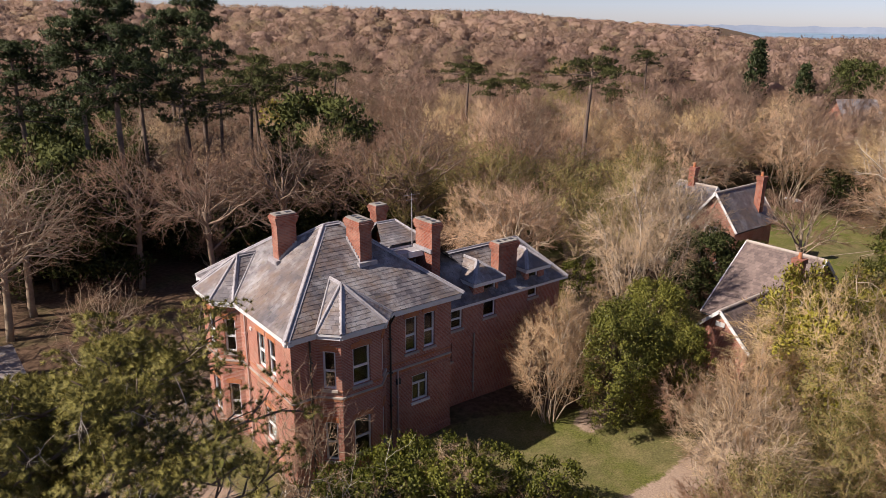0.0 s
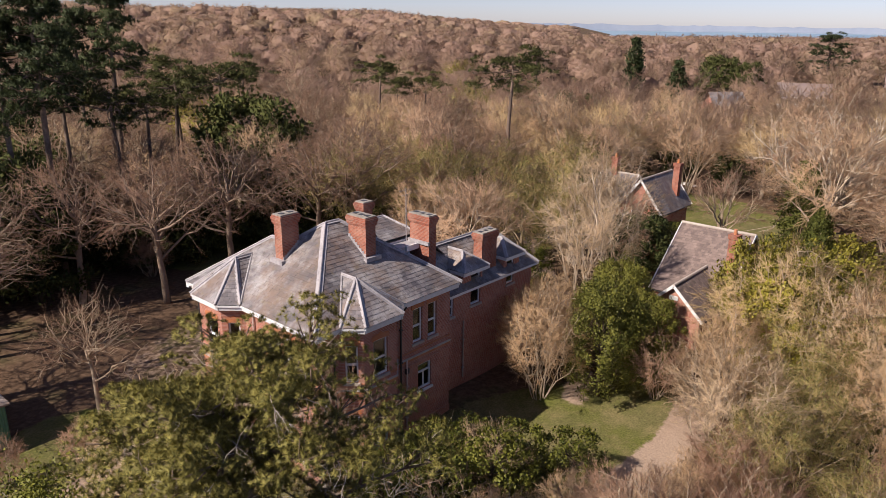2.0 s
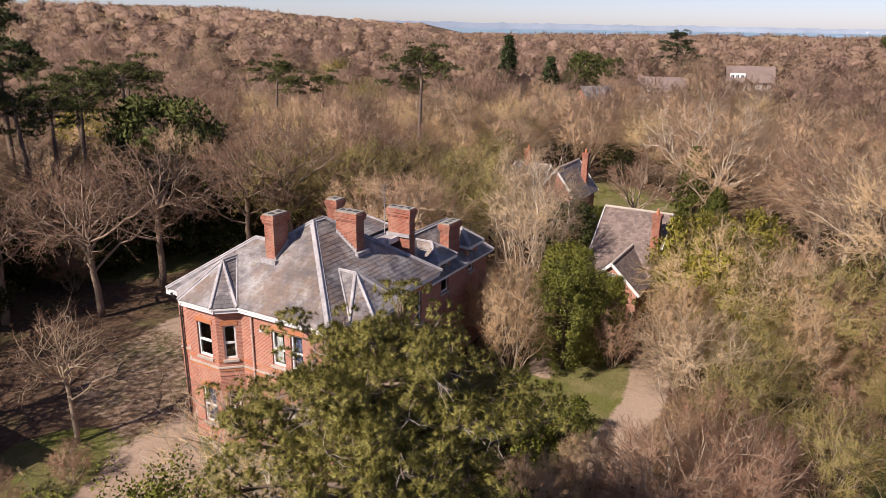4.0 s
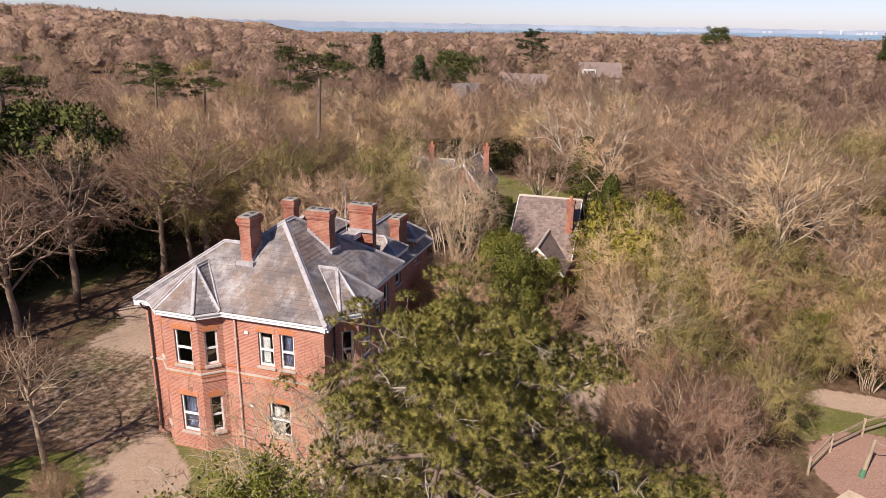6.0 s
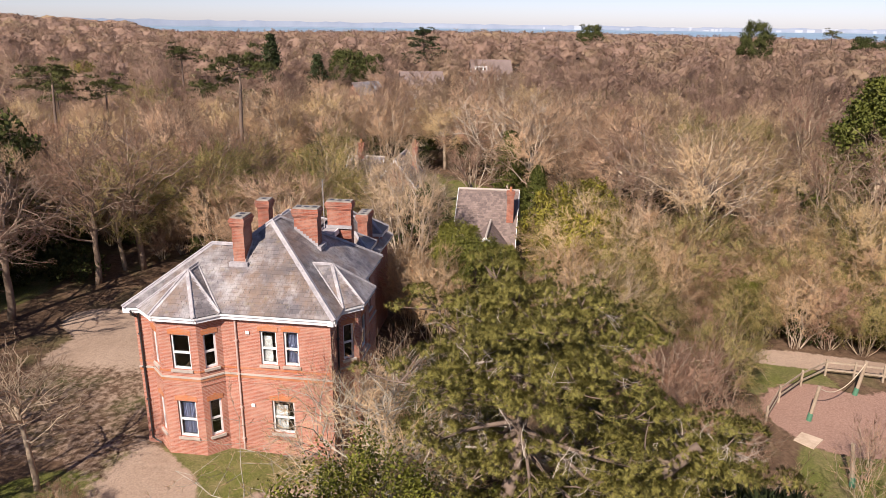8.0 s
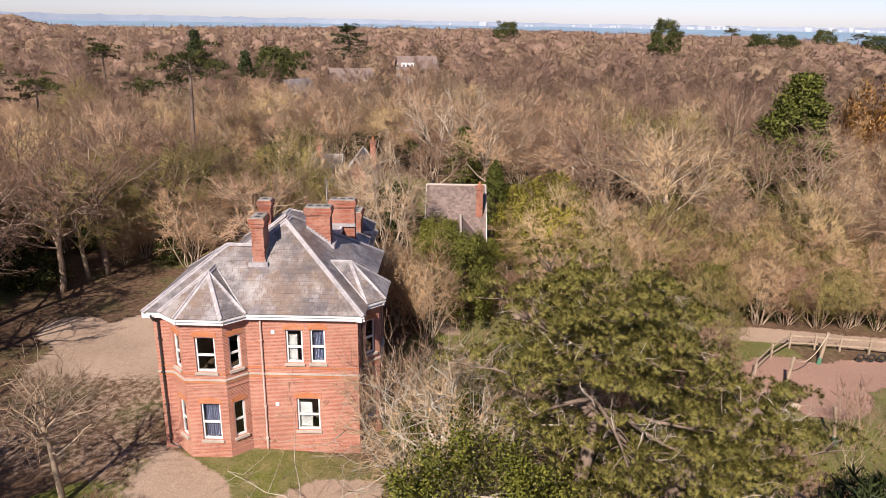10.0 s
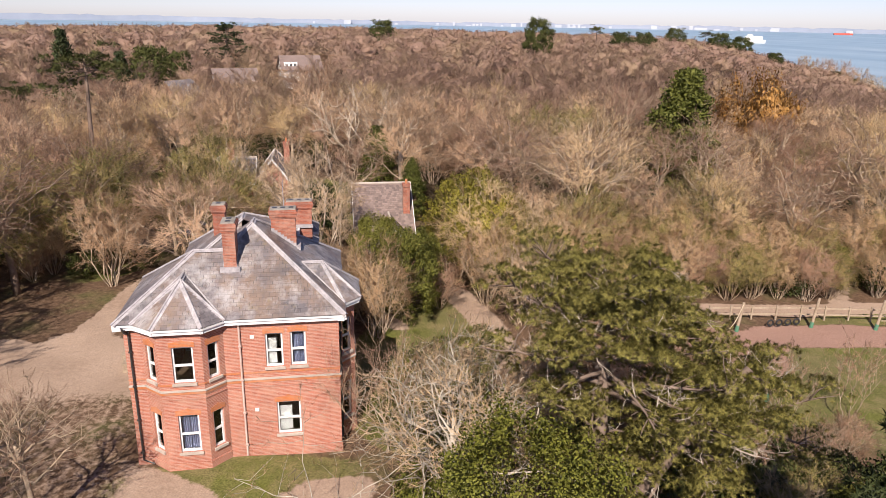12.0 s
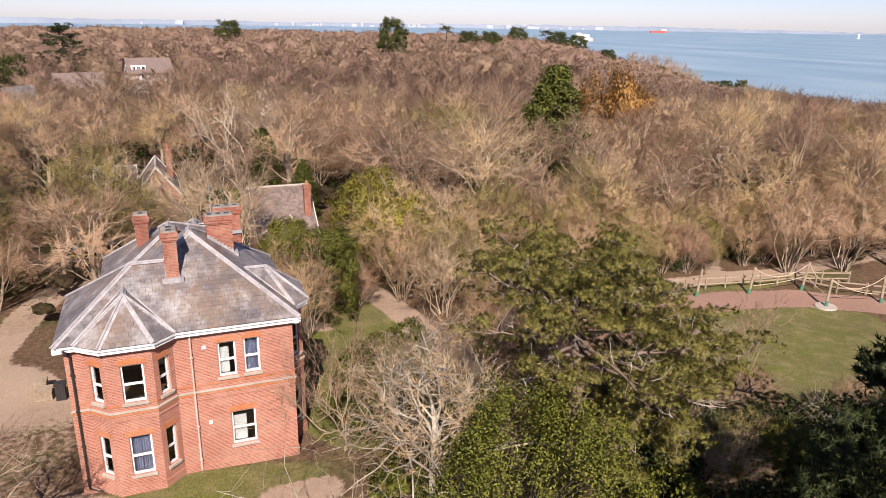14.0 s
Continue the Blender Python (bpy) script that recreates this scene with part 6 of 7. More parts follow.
for k in range(26):
    a, q = rp.uniform(0, 6.28), math.sqrt(rp.random())
    x, y = 25 + 26 * q * math.cos(a), 68 + 16 * q * math.sin(a)
    if y > 58:
        T(("rhodo", "haze_red", "haze")[k % 3], x, y, rp.uniform(0.7, 1.25))
for x, y, s in ((16, 68, 0.8), (5, 63, 0.7), (3, 72, 0.9)):
    T("holm", x, y, s)
for k in range(30):
    a, q = rp.uniform(0, 6.28), math.sqrt(rp.random())
    x, y = 48 + 17 * q * math.cos(a), 63 + 15 * q * math.sin(a)
    if (x - 57) ** 2 + (y - 50) ** 2 > 30:
        T(("haze_red", "haze", "rhodo")[k % 3], x, y, rp.uniform(0.45, 0.85))
for k in range(10):
    T("rhodo", rp.uniform(12, 46), rp.uniform(60, 68), rp.uniform(0.7, 1.2))
for x, y, sc in ((10.0, 74.0, 1.2), (14.5, 70.0, 1.0), (6.5, 68.5, 1.1), (17.5, 72.5, 0.9), (11.5, 64.0, 0.9), (20.0, 88.0, 1.1)):
    T("holm", x, y, sc)
T("holm", 12.0, 82.0, 1.15)
T("holm", 18.0, 76.0, 1.0)
T("holm", 9.0, 68.0, 0.8)
T("yew", 63.8, 20.7, 0.62)
T("yew", 57.0, 17.5, 0.45)
T("holly", 52.5, 27.4, 0.6)
# pines on the hill
for x, y, s in ((58.2, 50.6, 1.2), (64.6, 77.6, 1.05), (34.6, 69.4, 1.14), (28.7, 67.8, 1.12), (22.0, 64.0, 1.06), (25.2, 66.2, 1.0), (31.5, 71.0, 1.05),
                (70, 74, 0.9), (75, 84, 0.85), (82, 66, 0.8), (52, 92, 1.05), (43, 99, 1.1)):
    T("scots", x, y, s)
for x, y, s, h in ((15.4, 62.5, 0.92, 1.0), (13.2, 64.0, 0.85, 0.93), (18.6, 66.5, 0.7, 0.9), (28.2, 78.0, 0.95, 1.06), (25.6, 80.0, 0.75, 0.97), (9.5, 67.0, 0.9, 0.85)):
    T("tall_conifer", x, y, s, tall=h)
for x, y, s, h in ((9.0, 61.0, 1.0, 1.15), (12.4, 59.5, 0.8, 0.9), (12.0, 63.5, 0.9, 1.05)):
    T("holm", x, y, s, tall=h)
T("sunny", 41.2, 84.0, 1.15)
T("sunny", 128, 116, 0.9)
T("sunny", 120, 92, 0.8)
# evergreens that stand up out of the far woods
for key, d, th, s, tall in (("cypress", 168, 20.5, 0.95, 1.15), ("scots", 150, 27.0, 1.0, 1.0), ("holm", 172, 14.6, 1.15, 1.2), ("cedar", 204, 8.9, 1.05, 1.0), ("holm", 172, 13.0, 0.9, 1.1), ("cypress", 160, 17.0, 0.9, 0.9),
                            ("holm", 320, -3.5, 1.3, 1.25), ("holm", 246, -15.3, 1.15, 1.7), ("holm", 330, -22.0, 1.2, 1.1), ("holm", 338, -23.6, 1.2, 1.1), ("scots", 300, -20.0, 0.9, 0.9), ("holm", 420, -29.0, 1.5, 1.2),
                            ("holm", 430, -30.6, 1.4, 1.2), ("holm", 415, -26.0, 1.3, 1.2), ("holm", 400, -33.0, 1.1, 1.0), ("scots", 380, -28.0, 1.0, 0.9), ("holm", 470, -37.0, 1.3, 1.1), ("holm", 480, -38.2, 1.5, 1.1),
                            ("holm", 500, -40.0, 1.3, 1.0), ("holm", 515, -41.0, 1.4, 1.0), ("holm", 530, -42.0, 1.2, 1.0), ("holm", 545, -43.0, 1.1, 1.0)):
    T(key, d * math.cos(radians(th)) - 15, 20 + d * math.sin(radians(th)), s, tall=tall * (1.05 if d > 290 else 1.0))
# crowns that hide the walls of the far houses
for hx, hy, big in ((180, 32, 1.0), (150, 46, 1.3), (133, 55, 1.45)):
    a = math.atan2(hy - 14, hx + 8)
    for off, back, s in ((-7, 9, 0.62), (-3, 8, 0.50), (1, 9, 0.44), (5, 9, 0.54), (9, 8, 0.62)):
        T("oak2", hx - back * math.cos(a) - off * math.sin(a), hy - back * math.sin(a) + off * math.cos(a), s * big)
# big bare trees round the drive
for x, y, sc, tn in ((37.7, 51.2, 0.95, 0.4), (33.6, 52.9, 0.85, 2.1), (48.2, 48.8, 0.85, 1.2), (54.0, 47.6, 0.8, 3.1), (50.6, 55.6, 0.9, 5.5), (19.0, 53.0, 0.85, 0.9), (14.5, 57.5, 0.85, 2.9)):
    T("big_bare", x, y, sc, tn)
# hedge and trees along the far side of the track
for k in range(44):
    y = 10.0 - 1.05 * k
    x = float(np.interp(-y, [-9, -3, 4, 12, 20, 40], [29.0, 28.2, 27.4, 26.3, 25.8, 27.0])) + 2.1 + (1.5 if k % 2 else 0.0)
    if abs(y + 14.8 + 0.6 * (x - 28)) > 1.3:
        key = ("haze_olive", "haze_red", "haze", "holly", "haze_red", "haze", "haze_olive", "rhodo")[k * 5 % 8]
        T(key, x + rp.uniform(-0.3, 0.4), y, rp.uniform(0.62, 0.95) * {"holly": 0.7, "rhodo": 0.75}.get(key, 1.0))
        T(("haze_red", "haze_olive", "haze")[k % 3], x + 3.4 + rp.uniform(-0.6, 0.6), y + 0.5, rp.uniform(0.85, 1.2))

# ---- woods ----
KEEP_OUT = [(17, 31, 12), (26, 31, 9), (24, 20.5, 8), (19, 43, 10), (9, 36, 6), (7.6, 49.6, 5), (30, 47, 6), (27, 24, 6), (20, 2, 8), (18, -8, 11), (16, -18, 8), (26, -14, 4), (31, -16, 2.5), (28, 0, 4),
            (43, 22, 9), (57.5, 34, 9), (48, 31, 5), (44, 31, 4), (39, 33, 4), (50, 42, 5), (57, 50, 5), (66, 27, 9), (74, 34, 7), (86, 41, 4), (74.2, 21.6, 7), (67, 21.5, 5), (68, 21.5, 4), (38.4, 4.5, 3.5), (63.5, -17, 5), (58.2, -14.2, 5), (71.6, -33.6, 5), (75.5, -35, 4), (180, 32, 9), (168, 31, 8), (157, 30, 7), (150, 46, 7), (141, 44, 6), (133, 55, 6), (125, 52, 5), (2, 17, 10), (8, 24, 9), (52, 14, 5),
            (40, 51, 4), (34, 63, 3), (29, 57, 4)]


def open_ground(x, y, slack=0.0):
    return any((x - a) ** 2 + (y - b) ** 2 < (c + slack) ** 2 for a, b, c in KEEP_OUT)


def in_view(x, y, margin=6.0):
    """Inside the sweep of ground that the walk looks over."""
    th = math.degrees(math.atan2(y - 12, x + 6))
    return -62 - margin < th < 92 + margin


placed = []
tries = 0
while len(placed) < 190 and tries < 30000:
    tries += 1
    r = 24 + 70 * math.sqrt(rp.random())
    th = radians(rp.uniform(-72, 100))
    x, y = 6 + r * math.cos(th), 20 + r * math.sin(th)
    gap = (6.6 if math.degrees(th) > 42 else 4.4) + 0.02 * r
    if r < 30 or (r < 50 and math.degrees(th) > 44) or open_ground(x, y, 1.2) or not in_view(x, y) or any((x - a) ** 2 + (y - b) ** 2 < gap * gap for a, b in placed):
        continue
    placed.append((x, y))
    left = math.degrees(th) > 40
    key = rp.choices(["oak1", "oak2", "ash1", "copse", "red", "olive"], [6, 2.5, 5, 2, 1.0, 1.8] if left else [2.6, 6, 2.6, 5, 2.2, 2.4])[0]
    s = rp.uniform(0.9, 1.25) * (1.0 if r > 50 else 0.8)
    T(key, x, y, s, tall=s * rp.uniform(0.85, 1.05))


tries = 0
while tries < 60:
    tries += 1
    r, th = 34 + 55 * math.sqrt(rp.random()), radians(rp.uniform(-58, 30))
    x, y = 6 + r * math.cos(th), 20 + r * math.sin(th)
    if not open_ground(x, y, 1.5):
        T("rhodo", x, y, rp.uniform(0.55, 1.0))


def ribbons(rng, lines, mid, axes, wide0, wide1):
    """Tapering flat limbs along lines of equal length: triangles and normals."""
    P = np.stack(lines)
    m = P.shape[1] - 1
    tri = []
    for i in range(m):
        a, b = P[:, i], P[:, i + 1]
        s = unit(np.cross(b - a, unit((a - mid) / axes) + rng.normal(size=a.shape) * 0.4))
        wa, wb = wide0 + (wide1 - wide0) * i / m, wide0 + (wide1 - wide0) * (i + 1) / m
        tri += [np.stack([a - s * wa / 2, a + s * wa / 2, b + s * wb / 2], 1), np.stack([a - s * wa / 2, b + s * wb / 2, b - s * wb / 2], 1)]
    t = np.concatenate(tri)
    return t, unit(unit((t.mean(1) - mid) / axes) + rng.normal(size=(len(t), 3)) * 0.25)


def small_tree(rng, limbs, branches, per, shoots, wide, limb, heart, tall=1.0):
    """A far bare tree about 10 m high and 11 m wide: limbs, shoots and a soft heart of unresolved twigs."""
    trunk, ways, twigs, mid, axes = crown_plan(rng, 10.0 * tall, 5.6, 0.2, 1, limbs, branches, 0.25, -0.1, 0.05, 0.36, (3, 2))
    lt, ln = ribbons(rng, ways, mid, axes, limb, limb * 0.4)
    if branches > 2:
        t, n = ribbons(rng, [w for f, w in twigs], mid, axes, limb * 0.45, limb * 0.15)
        lt, ln = np.concatenate([lt, t]), np.concatenate([ln, n])
    st, sn = fray(rng, [w for f, w in twigs], mid, axes, per, shoots, 1.2 if shoots else 0.8, 0.7, wide)
    around, rings = 16, 8
    ph = rng.uniform(0, 6.28, 6)
    hv, hf = [], []
    for i in range(rings):
        e = -0.7 + 2.1 * i / (rings - 1)
        for k in range(around):
            a = 2 * math.pi * k / around
            lobes = 0.13 * math.sin(2 * a + ph[0]) + 0.11 * math.sin(3 * a + ph[1] + 3 * e) + 0.10 * math.sin(5 * a + ph[2] - 4 * e) + 0.08 * math.sin(4 * e + ph[3] + a)
            r = heart * (1 + lobes * math.cos(e) ** 0.5 + rng.uniform(-0.11, 0.11) * math.cos(e))
            hv.append(mid + np.array([math.cos(a) * math.cos(e) * r, math.sin(a) * math.cos(e) * r, math.sin(e) * r]) * axes)
    hv.append(mid + np.array([0, 0, heart * 1.02]) * axes)
    for i in range(rings - 1):
        for k in range(around):
            j = (k + 1) % around
            hf += [(i * around + k, i * around + j, (i + 1) * around + j), (i * around + k, (i + 1) * around + j, (i + 1) * around + k)]
    hf += [((rings - 1) * around + k, (rings - 1) * around + (k + 1) % around, rings * around) for k in range(around)]
    hv = np.array(hv)
    hn = unit(unit((hv - mid) / axes) * 0.55 + np.array([0, 0, 0.5]) + rng.normal(size=hv.shape) * 0.16)
    v = np.concatenate([faced(st, sn).reshape(-1, 3), faced(lt, ln).reshape(-1, 3), hv])
    n = np.concatenate([np.repeat(sn, 3, 0), np.repeat(ln, 3, 0), hn])
    ns, nl = len(st), len(lt)
    f = np.concatenate([np.arange((ns + nl) * 3).reshape(-1, 3), (ns + nl) * 3 + np.array(hf)])
    slot = np.concatenate([np.zeros(ns, int), np.ones(nl, int), np.zeros(len(hf), int)])
    return v, n, f, slot


def woods(name, label, mats, bands, seed, low_only=False):
    """Many small trees in one mesh, each turned, scaled and tinted by itself."""
    rng = np.random.default_rng(seed)
    V, N, F, S, C, base = [], [], [], [], [], 0
    for r0, r1, count, tall, size, *shape in bands:
        r = np.sqrt(rng.uniform(r0 * r0, r1 * r1, count * 3))
        th = np.radians(rng.uniform(-64, 98, count * 3))
        x, y = 2 + r * np.cos(th), 18 + r * np.sin(th)
        ok = np.array([not open_ground(a, b, 2.0) and (not low_only or b < 38 + 0.25 * a) for a, b in zip(x, y)]) & (land(x, y) > -20.5)
        gap, kept, cells = 7.2 * size, [], {}
        for i in np.flatnonzero(ok):
            c = (int(x[i] // gap), int(y[i] // gap))
            near_by = [j for dx in (-1, 0, 1) for dy in (-1, 0, 1) for j in cells.get((c[0] + dx, c[1] + dy), ())]
            if len(kept) < count and not any((x[i] - x[j]) ** 2 + (y[i] - y[j]) ** 2 < gap * gap for j in near_by):
                kept.append(i)
                cells.setdefault(c, []).append(i)
        which = rng.integers(0, 5, len(kept))
        for k in range(5):
            v, n, f, slot = small_tree(rng, *shape, tall=rng.uniform(0.90, 1.06))
            for i in np.array(kept)[which == k]:
                a, sc = rng.uniform(0, 6.28), size * rng.uniform(0.78, 1.25)
                R = np.array([[math.cos(a), -math.sin(a), 0], [math.sin(a), math.cos(a), 0], [0, 0, 1]])
                V.append(v @ R.T * np.array([sc, sc, tall * rng.uniform(0.88, 1.06)]) + np.array([x[i], y[i], float(land(x[i], y[i]))]))
                N.append(n @ R.T)
                F.append(f + base)
                S.append(slot)
                C.append(np.full(len(v), rng.random()))
                base += len(v)
    V, N, F, S, C = np.concatenate(V), np.concatenate(N), np.concatenate(F), np.concatenate(S), np.concatenate(C)
    me = bpy.data.meshes.new(name)
    n = len(F)
    me.vertices.add(len(V))
    me.vertices.foreach_set("co", V.astype(np.float32).ravel())
    me.loops.add(n * 3)
    me.loops.foreach_set("vertex_index", F.astype(np.int32).ravel())
    me.polygons.add(n)
    me.polygons.foreach_set("loop_start", np.arange(0, n * 3, 3, dtype=np.int32))
    me.polygons.foreach_set("use_smooth", np.ones(n, dtype=bool))
    for m in mats:
        me.materials.append(m)
    me.polygons.foreach_set("material_index", S.astype(np.int32))
    me.attributes.new("custom_normal", "FLOAT_VECTOR", "POINT").data.foreach_set("vector", N.astype(np.float32).ravel())
    me.attributes.new("tint", "FLOAT", "POINT").data.foreach_set("value", C.astype(np.float32))
    me.update(calc_edges=True)
    return tagged(new(name, me), label, "woodland", kind="stuff")


# from, to, trees, height and width by ten metres; limbs, branches, sprays, shoots, their width, the limbs' width, the heart
woods("far_woods", "brown bare woodland canopy stretching over hill and shore", (FAR_BARE, TWIG_PALE),
      [(86, 128, 290, 1.12, 1.05, 9, 6, 10, 3, 0.045, 0.10, 0.25), (124, 185, 430, 1.10, 1.12, 8, 5, 12, 2, 0.065, 0.12, 0.30), (180, 275, 850, 1.00, 1.12, 7, 5, 22, 0, 0.095, 0.12, 0.50),
       (270, 435, 1500, 0.92, 1.18, 6, 4, 17, 0, 0.13, 0.13, 0.60), (430, 650, 1000, 0.88, 1.40, 5, 4, 14, 0, 0.17, 0.15, 0.68), (645, 900, 500, 0.9, 2.0, 4, 3, 12, 0, 0.26, 0.2, 0.72)], 3)
# low scrub whose dark colour carries the shade under the trees
woods("undergrowth", "low brown scrub below the trees, darkened in colour for the shade there", (SCRUB, BARK_DARK),
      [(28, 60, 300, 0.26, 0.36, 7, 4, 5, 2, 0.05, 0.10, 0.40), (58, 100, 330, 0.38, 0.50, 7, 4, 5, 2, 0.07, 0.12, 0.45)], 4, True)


# ---- outbuildings ----
def gabled(name, at, label, category, x0, x1, y0, y1, wall_h, ridge_h, along, roof_mat, lap=0.3, group=""):
    """A plain gabled brick building with thick walls and a tiled roof. along: the way its ridge runs."""
    ob = thing(name, at, label, category, group)
    z = at[2]
    g = Geo()
    t = 0.3
    g.box(x0, x1, y0, y0 + t, z - 0.6, z + wall_h)
    g.box(x0, x1, y1 - t, y1, z - 0.6, z + wall_h)
    g.box(x0, x0 + t, y0 + t, y1 - t, z - 0.6, z + wall_h)
    g.box(x1 - t, x1, y0 + t, y1 - t, z - 0.6, z + wall_h)
    xm, ym = (x0 + x1) / 2, (y0 + y1) / 2
    for e in (0, 1):
        if along == "y":
            ya, yb = (y0, y0 + t) if e == 0 else (y1 - t, y1)
            tri = [(x0, z + wall_h), (x1, z + wall_h), (xm, z + ridge_h - 0.08)]
            a, b = [(p, ya, q) for p, q in tri], [(p, yb, q) for p, q in tri]
        else:
            xa, xb = (x0, x0 + t) if e == 0 else (x1 - t, x1)
            tri = [(y0, z + wall_h), (y1, z + wall_h), (ym, z + ridge_h - 0.08)]
            a, b = [(xa, p, q) for p, q in tri], [(xb, p, q) for p, q in tri]
        g.face(*a)
        g.face(*b[::-1])
        for i in range(3):
            j = (i + 1) % 3
            g.face(a[j], a[i], b[i], b[j])
    part("wall", g, BRICK, ob)
    rg = Geo()
    slope = (ridge_h - wall_h) / ((x1 - x0) / 2 if along == "y" else (y1 - y0) / 2)
    low = z + wall_h - slope * lap
    if along == "y":
        planes = [[(x0 - lap, y0 - lap, low), (x0 - lap, y1 + lap, low), (xm, y1 + lap, z + ridge_h), (xm, y0 - lap, z + ridge_h)], [(x1 + lap, y1 + lap, low), (x1 + lap, y0 - lap, low), (xm, y0 - lap, z + ridge_h), (xm, y1 + lap, z + ridge_h)]]
        ends = [[(x0 - lap, yy, low), (xm, yy, z + ridge_h), (x1 + lap, yy, low)] for yy in (y0 - lap, y1 + lap)]
    else:
        planes = [[(x1 + lap, y0 - lap, low), (x0 - lap, y0 - lap, low), (x0 - lap, ym, z + ridge_h), (x1 + lap, ym, z + ridge_h)], [(x0 - lap, y1 + lap, low), (x1 + lap, y1 + lap, low), (x1 + lap, ym, z + ridge_h), (x0 - lap, ym, z + ridge_h)]]
        ends = [[(xx, y0 - lap, low), (xx, ym, z + ridge_h), (xx, y1 + lap, low)] for xx in (x0 - lap, x1 + lap)]
    for p in planes:
        n = (Vector(p[1]) - Vector(p[0])).cross(Vector(p[2]) - Vector(p[1]))
        q = p if n.z > 0 else p[::-1]
        rg.face(*q)
        rg.face(*[(a, b, c - 0.09) for a, b, c in q[::-1]])
    rf = part("roof", rg, UNDER, ob)
    for k, p in enumerate(planes):
        tagged(part("tiling", slates(p, None, wide=0.26, gauge=0.22, seed=90 + k), roof_mat, rf, uv=False), kind="stuff")
    for e in ends:
        for i in (0, 1):
            bg = Geo()
            bg.bar(e[i], e[i + 1], 0.05, 0.2)
            part("bargeboard", bg, PAINT, rf)
    rd = Geo()
    if along == "y":
        rd.tube([(xm, y0 - lap, z + ridge_h + 0.03), (xm, y1 + lap, z + ridge_h + 0.03)], [0.11, 0.11], 8)
    else:
        rd.tube([(x0 - lap, ym, z + ridge_h + 0.03), (x1 + lap, ym, z + ridge_h + 0.03)], [0.11, 0.11], 8)
    part("ridge_tile", rd, STONE, rf)
    return ob


def stack(ob, x0, x1, y0, y1, z0, z1, pot=True):
    g = Geo()
    g.box(x0, x1, y0, y1, z0, z1 - 0.3)
    g.box(x0 - 0.06, x1 + 0.06, y0 - 0.06, y1 + 0.06, z1 - 0.3, z1)
    ch = part("chimney", g, STACK, ob)
    if pot:
        p = Geo()
        xm, ym = (x0 + x1) / 2, (y0 + y1) / 2
        p.tube([(xm, ym, z1), (xm, ym, z1 + 0.38)], [0.13, 0.11], 9)
        part("chimney_pot", p, ARCH, ch)


def flat_window(ob, a, b, z0, z1, out):
    """A framed window set on a wall face from a to b; out: the way it faces."""
    a, b, out = Vector((*a, 0)), Vector((*b, 0)), Vector((*out, 0))
    g, p, k = Geo(), Geo(), 0.06

    def slab(geo, u0, u1, lo, hi, d0, d1):
        q = [a.lerp(b, u) + out * d for u, d in ((u0, d0), (u1, d0), (u1, d1), (u0, d1))]
        geo.hexa([(v.x, v.y) for v in q], lo, hi)

    w = k / (b - a).length
    slab(g, 0, w, z0, z1, 0.0, 0.05)
    slab(g, 1 - w, 1, z0, z1, 0.0, 0.05)
    slab(g, w, 1 - w, z0, z0 + k, 0.0, 0.05)
    slab(g, w, 1 - w, z1 - k, z1, 0.0, 0.05)
    slab(g, 0.5 - w / 2, 0.5 + w / 2, z0 + k, z1 - k, 0.0, 0.045)
    win = part("window", g, PAINT, ob)
    slab(p, w, 1 - w, z0 + k, z1 - k, 0.005, 0.02)
    part("pane", p, TINT, win)


# long tiled stable range with a front gable
barn = gabled("stable", (43.0, 21.6, 0.0), "low red-brick stable with brown tiled roof and front gable", "outbuilding", 41.6, 50.4, 19.3, 24.2, 2.6, 6.4, "y", TILE)
wing = gabled("stable_wing", (40.0, 21.5, 0.0), "small red-brick gabled wing with white bargeboards", "outbuilding", 38.3, 44.0, 19.4, 23.2, 2.4, 4.2, "x", TILE)
stack(barn, 43.3, 43.9, 19.35, 19.95, 3.4, 6.9)
g = Geo()
g.bar((38.25, 21.0, 3.3), (38.25, 21.6, 3.3), 0.03, 0.3)
part("vent", g, PAINT, wing)

cottage = gabled("cottage", (57.5, 34.0, 0.0), "two-storey red-brick cottage with slate gabled roof", "house", 54.6, 60.5, 30.2, 34.2, 4.6, 7.2, "x", SLATE)
flat_window(cottage, (54.6, 33.0), (54.6, 31.9), 3.2, 4.3, (-1, 0))
stack(cottage, 58.8, 59.4, 30.6, 31.2, 5.0, 8.3)
cot2 = gabled("cottage_wing", (57.5, 36.0, 0.0), "brick cottage wing with white sash windows", "house", 55.0, 60.0, 34.25, 37.6, 4.6, 6.9, "y", SLATE)
flat_window(cot2, (55.0, 36.2), (55.0, 35.0), 3.0, 4.3, (-1, 0))
stack(cot2, 57.2, 57.8, 36.2, 36.8, 5.4, 8.4)
lean = gabled("lean_to", (53.0, 28.0, 0.0), "low dark slate outhouse beside the cottage", "outbuilding", 51.0, 56.0, 27.6, 29.8, 2.2, 3.2, "x", SLATE)

# houses far off among the trees
WHITE_WALL = speckled("white_render", (0.60, 0.58, 0.55), (0.78, 0.76, 0.73), 2.0, 0.3, 0.8, 0.05)


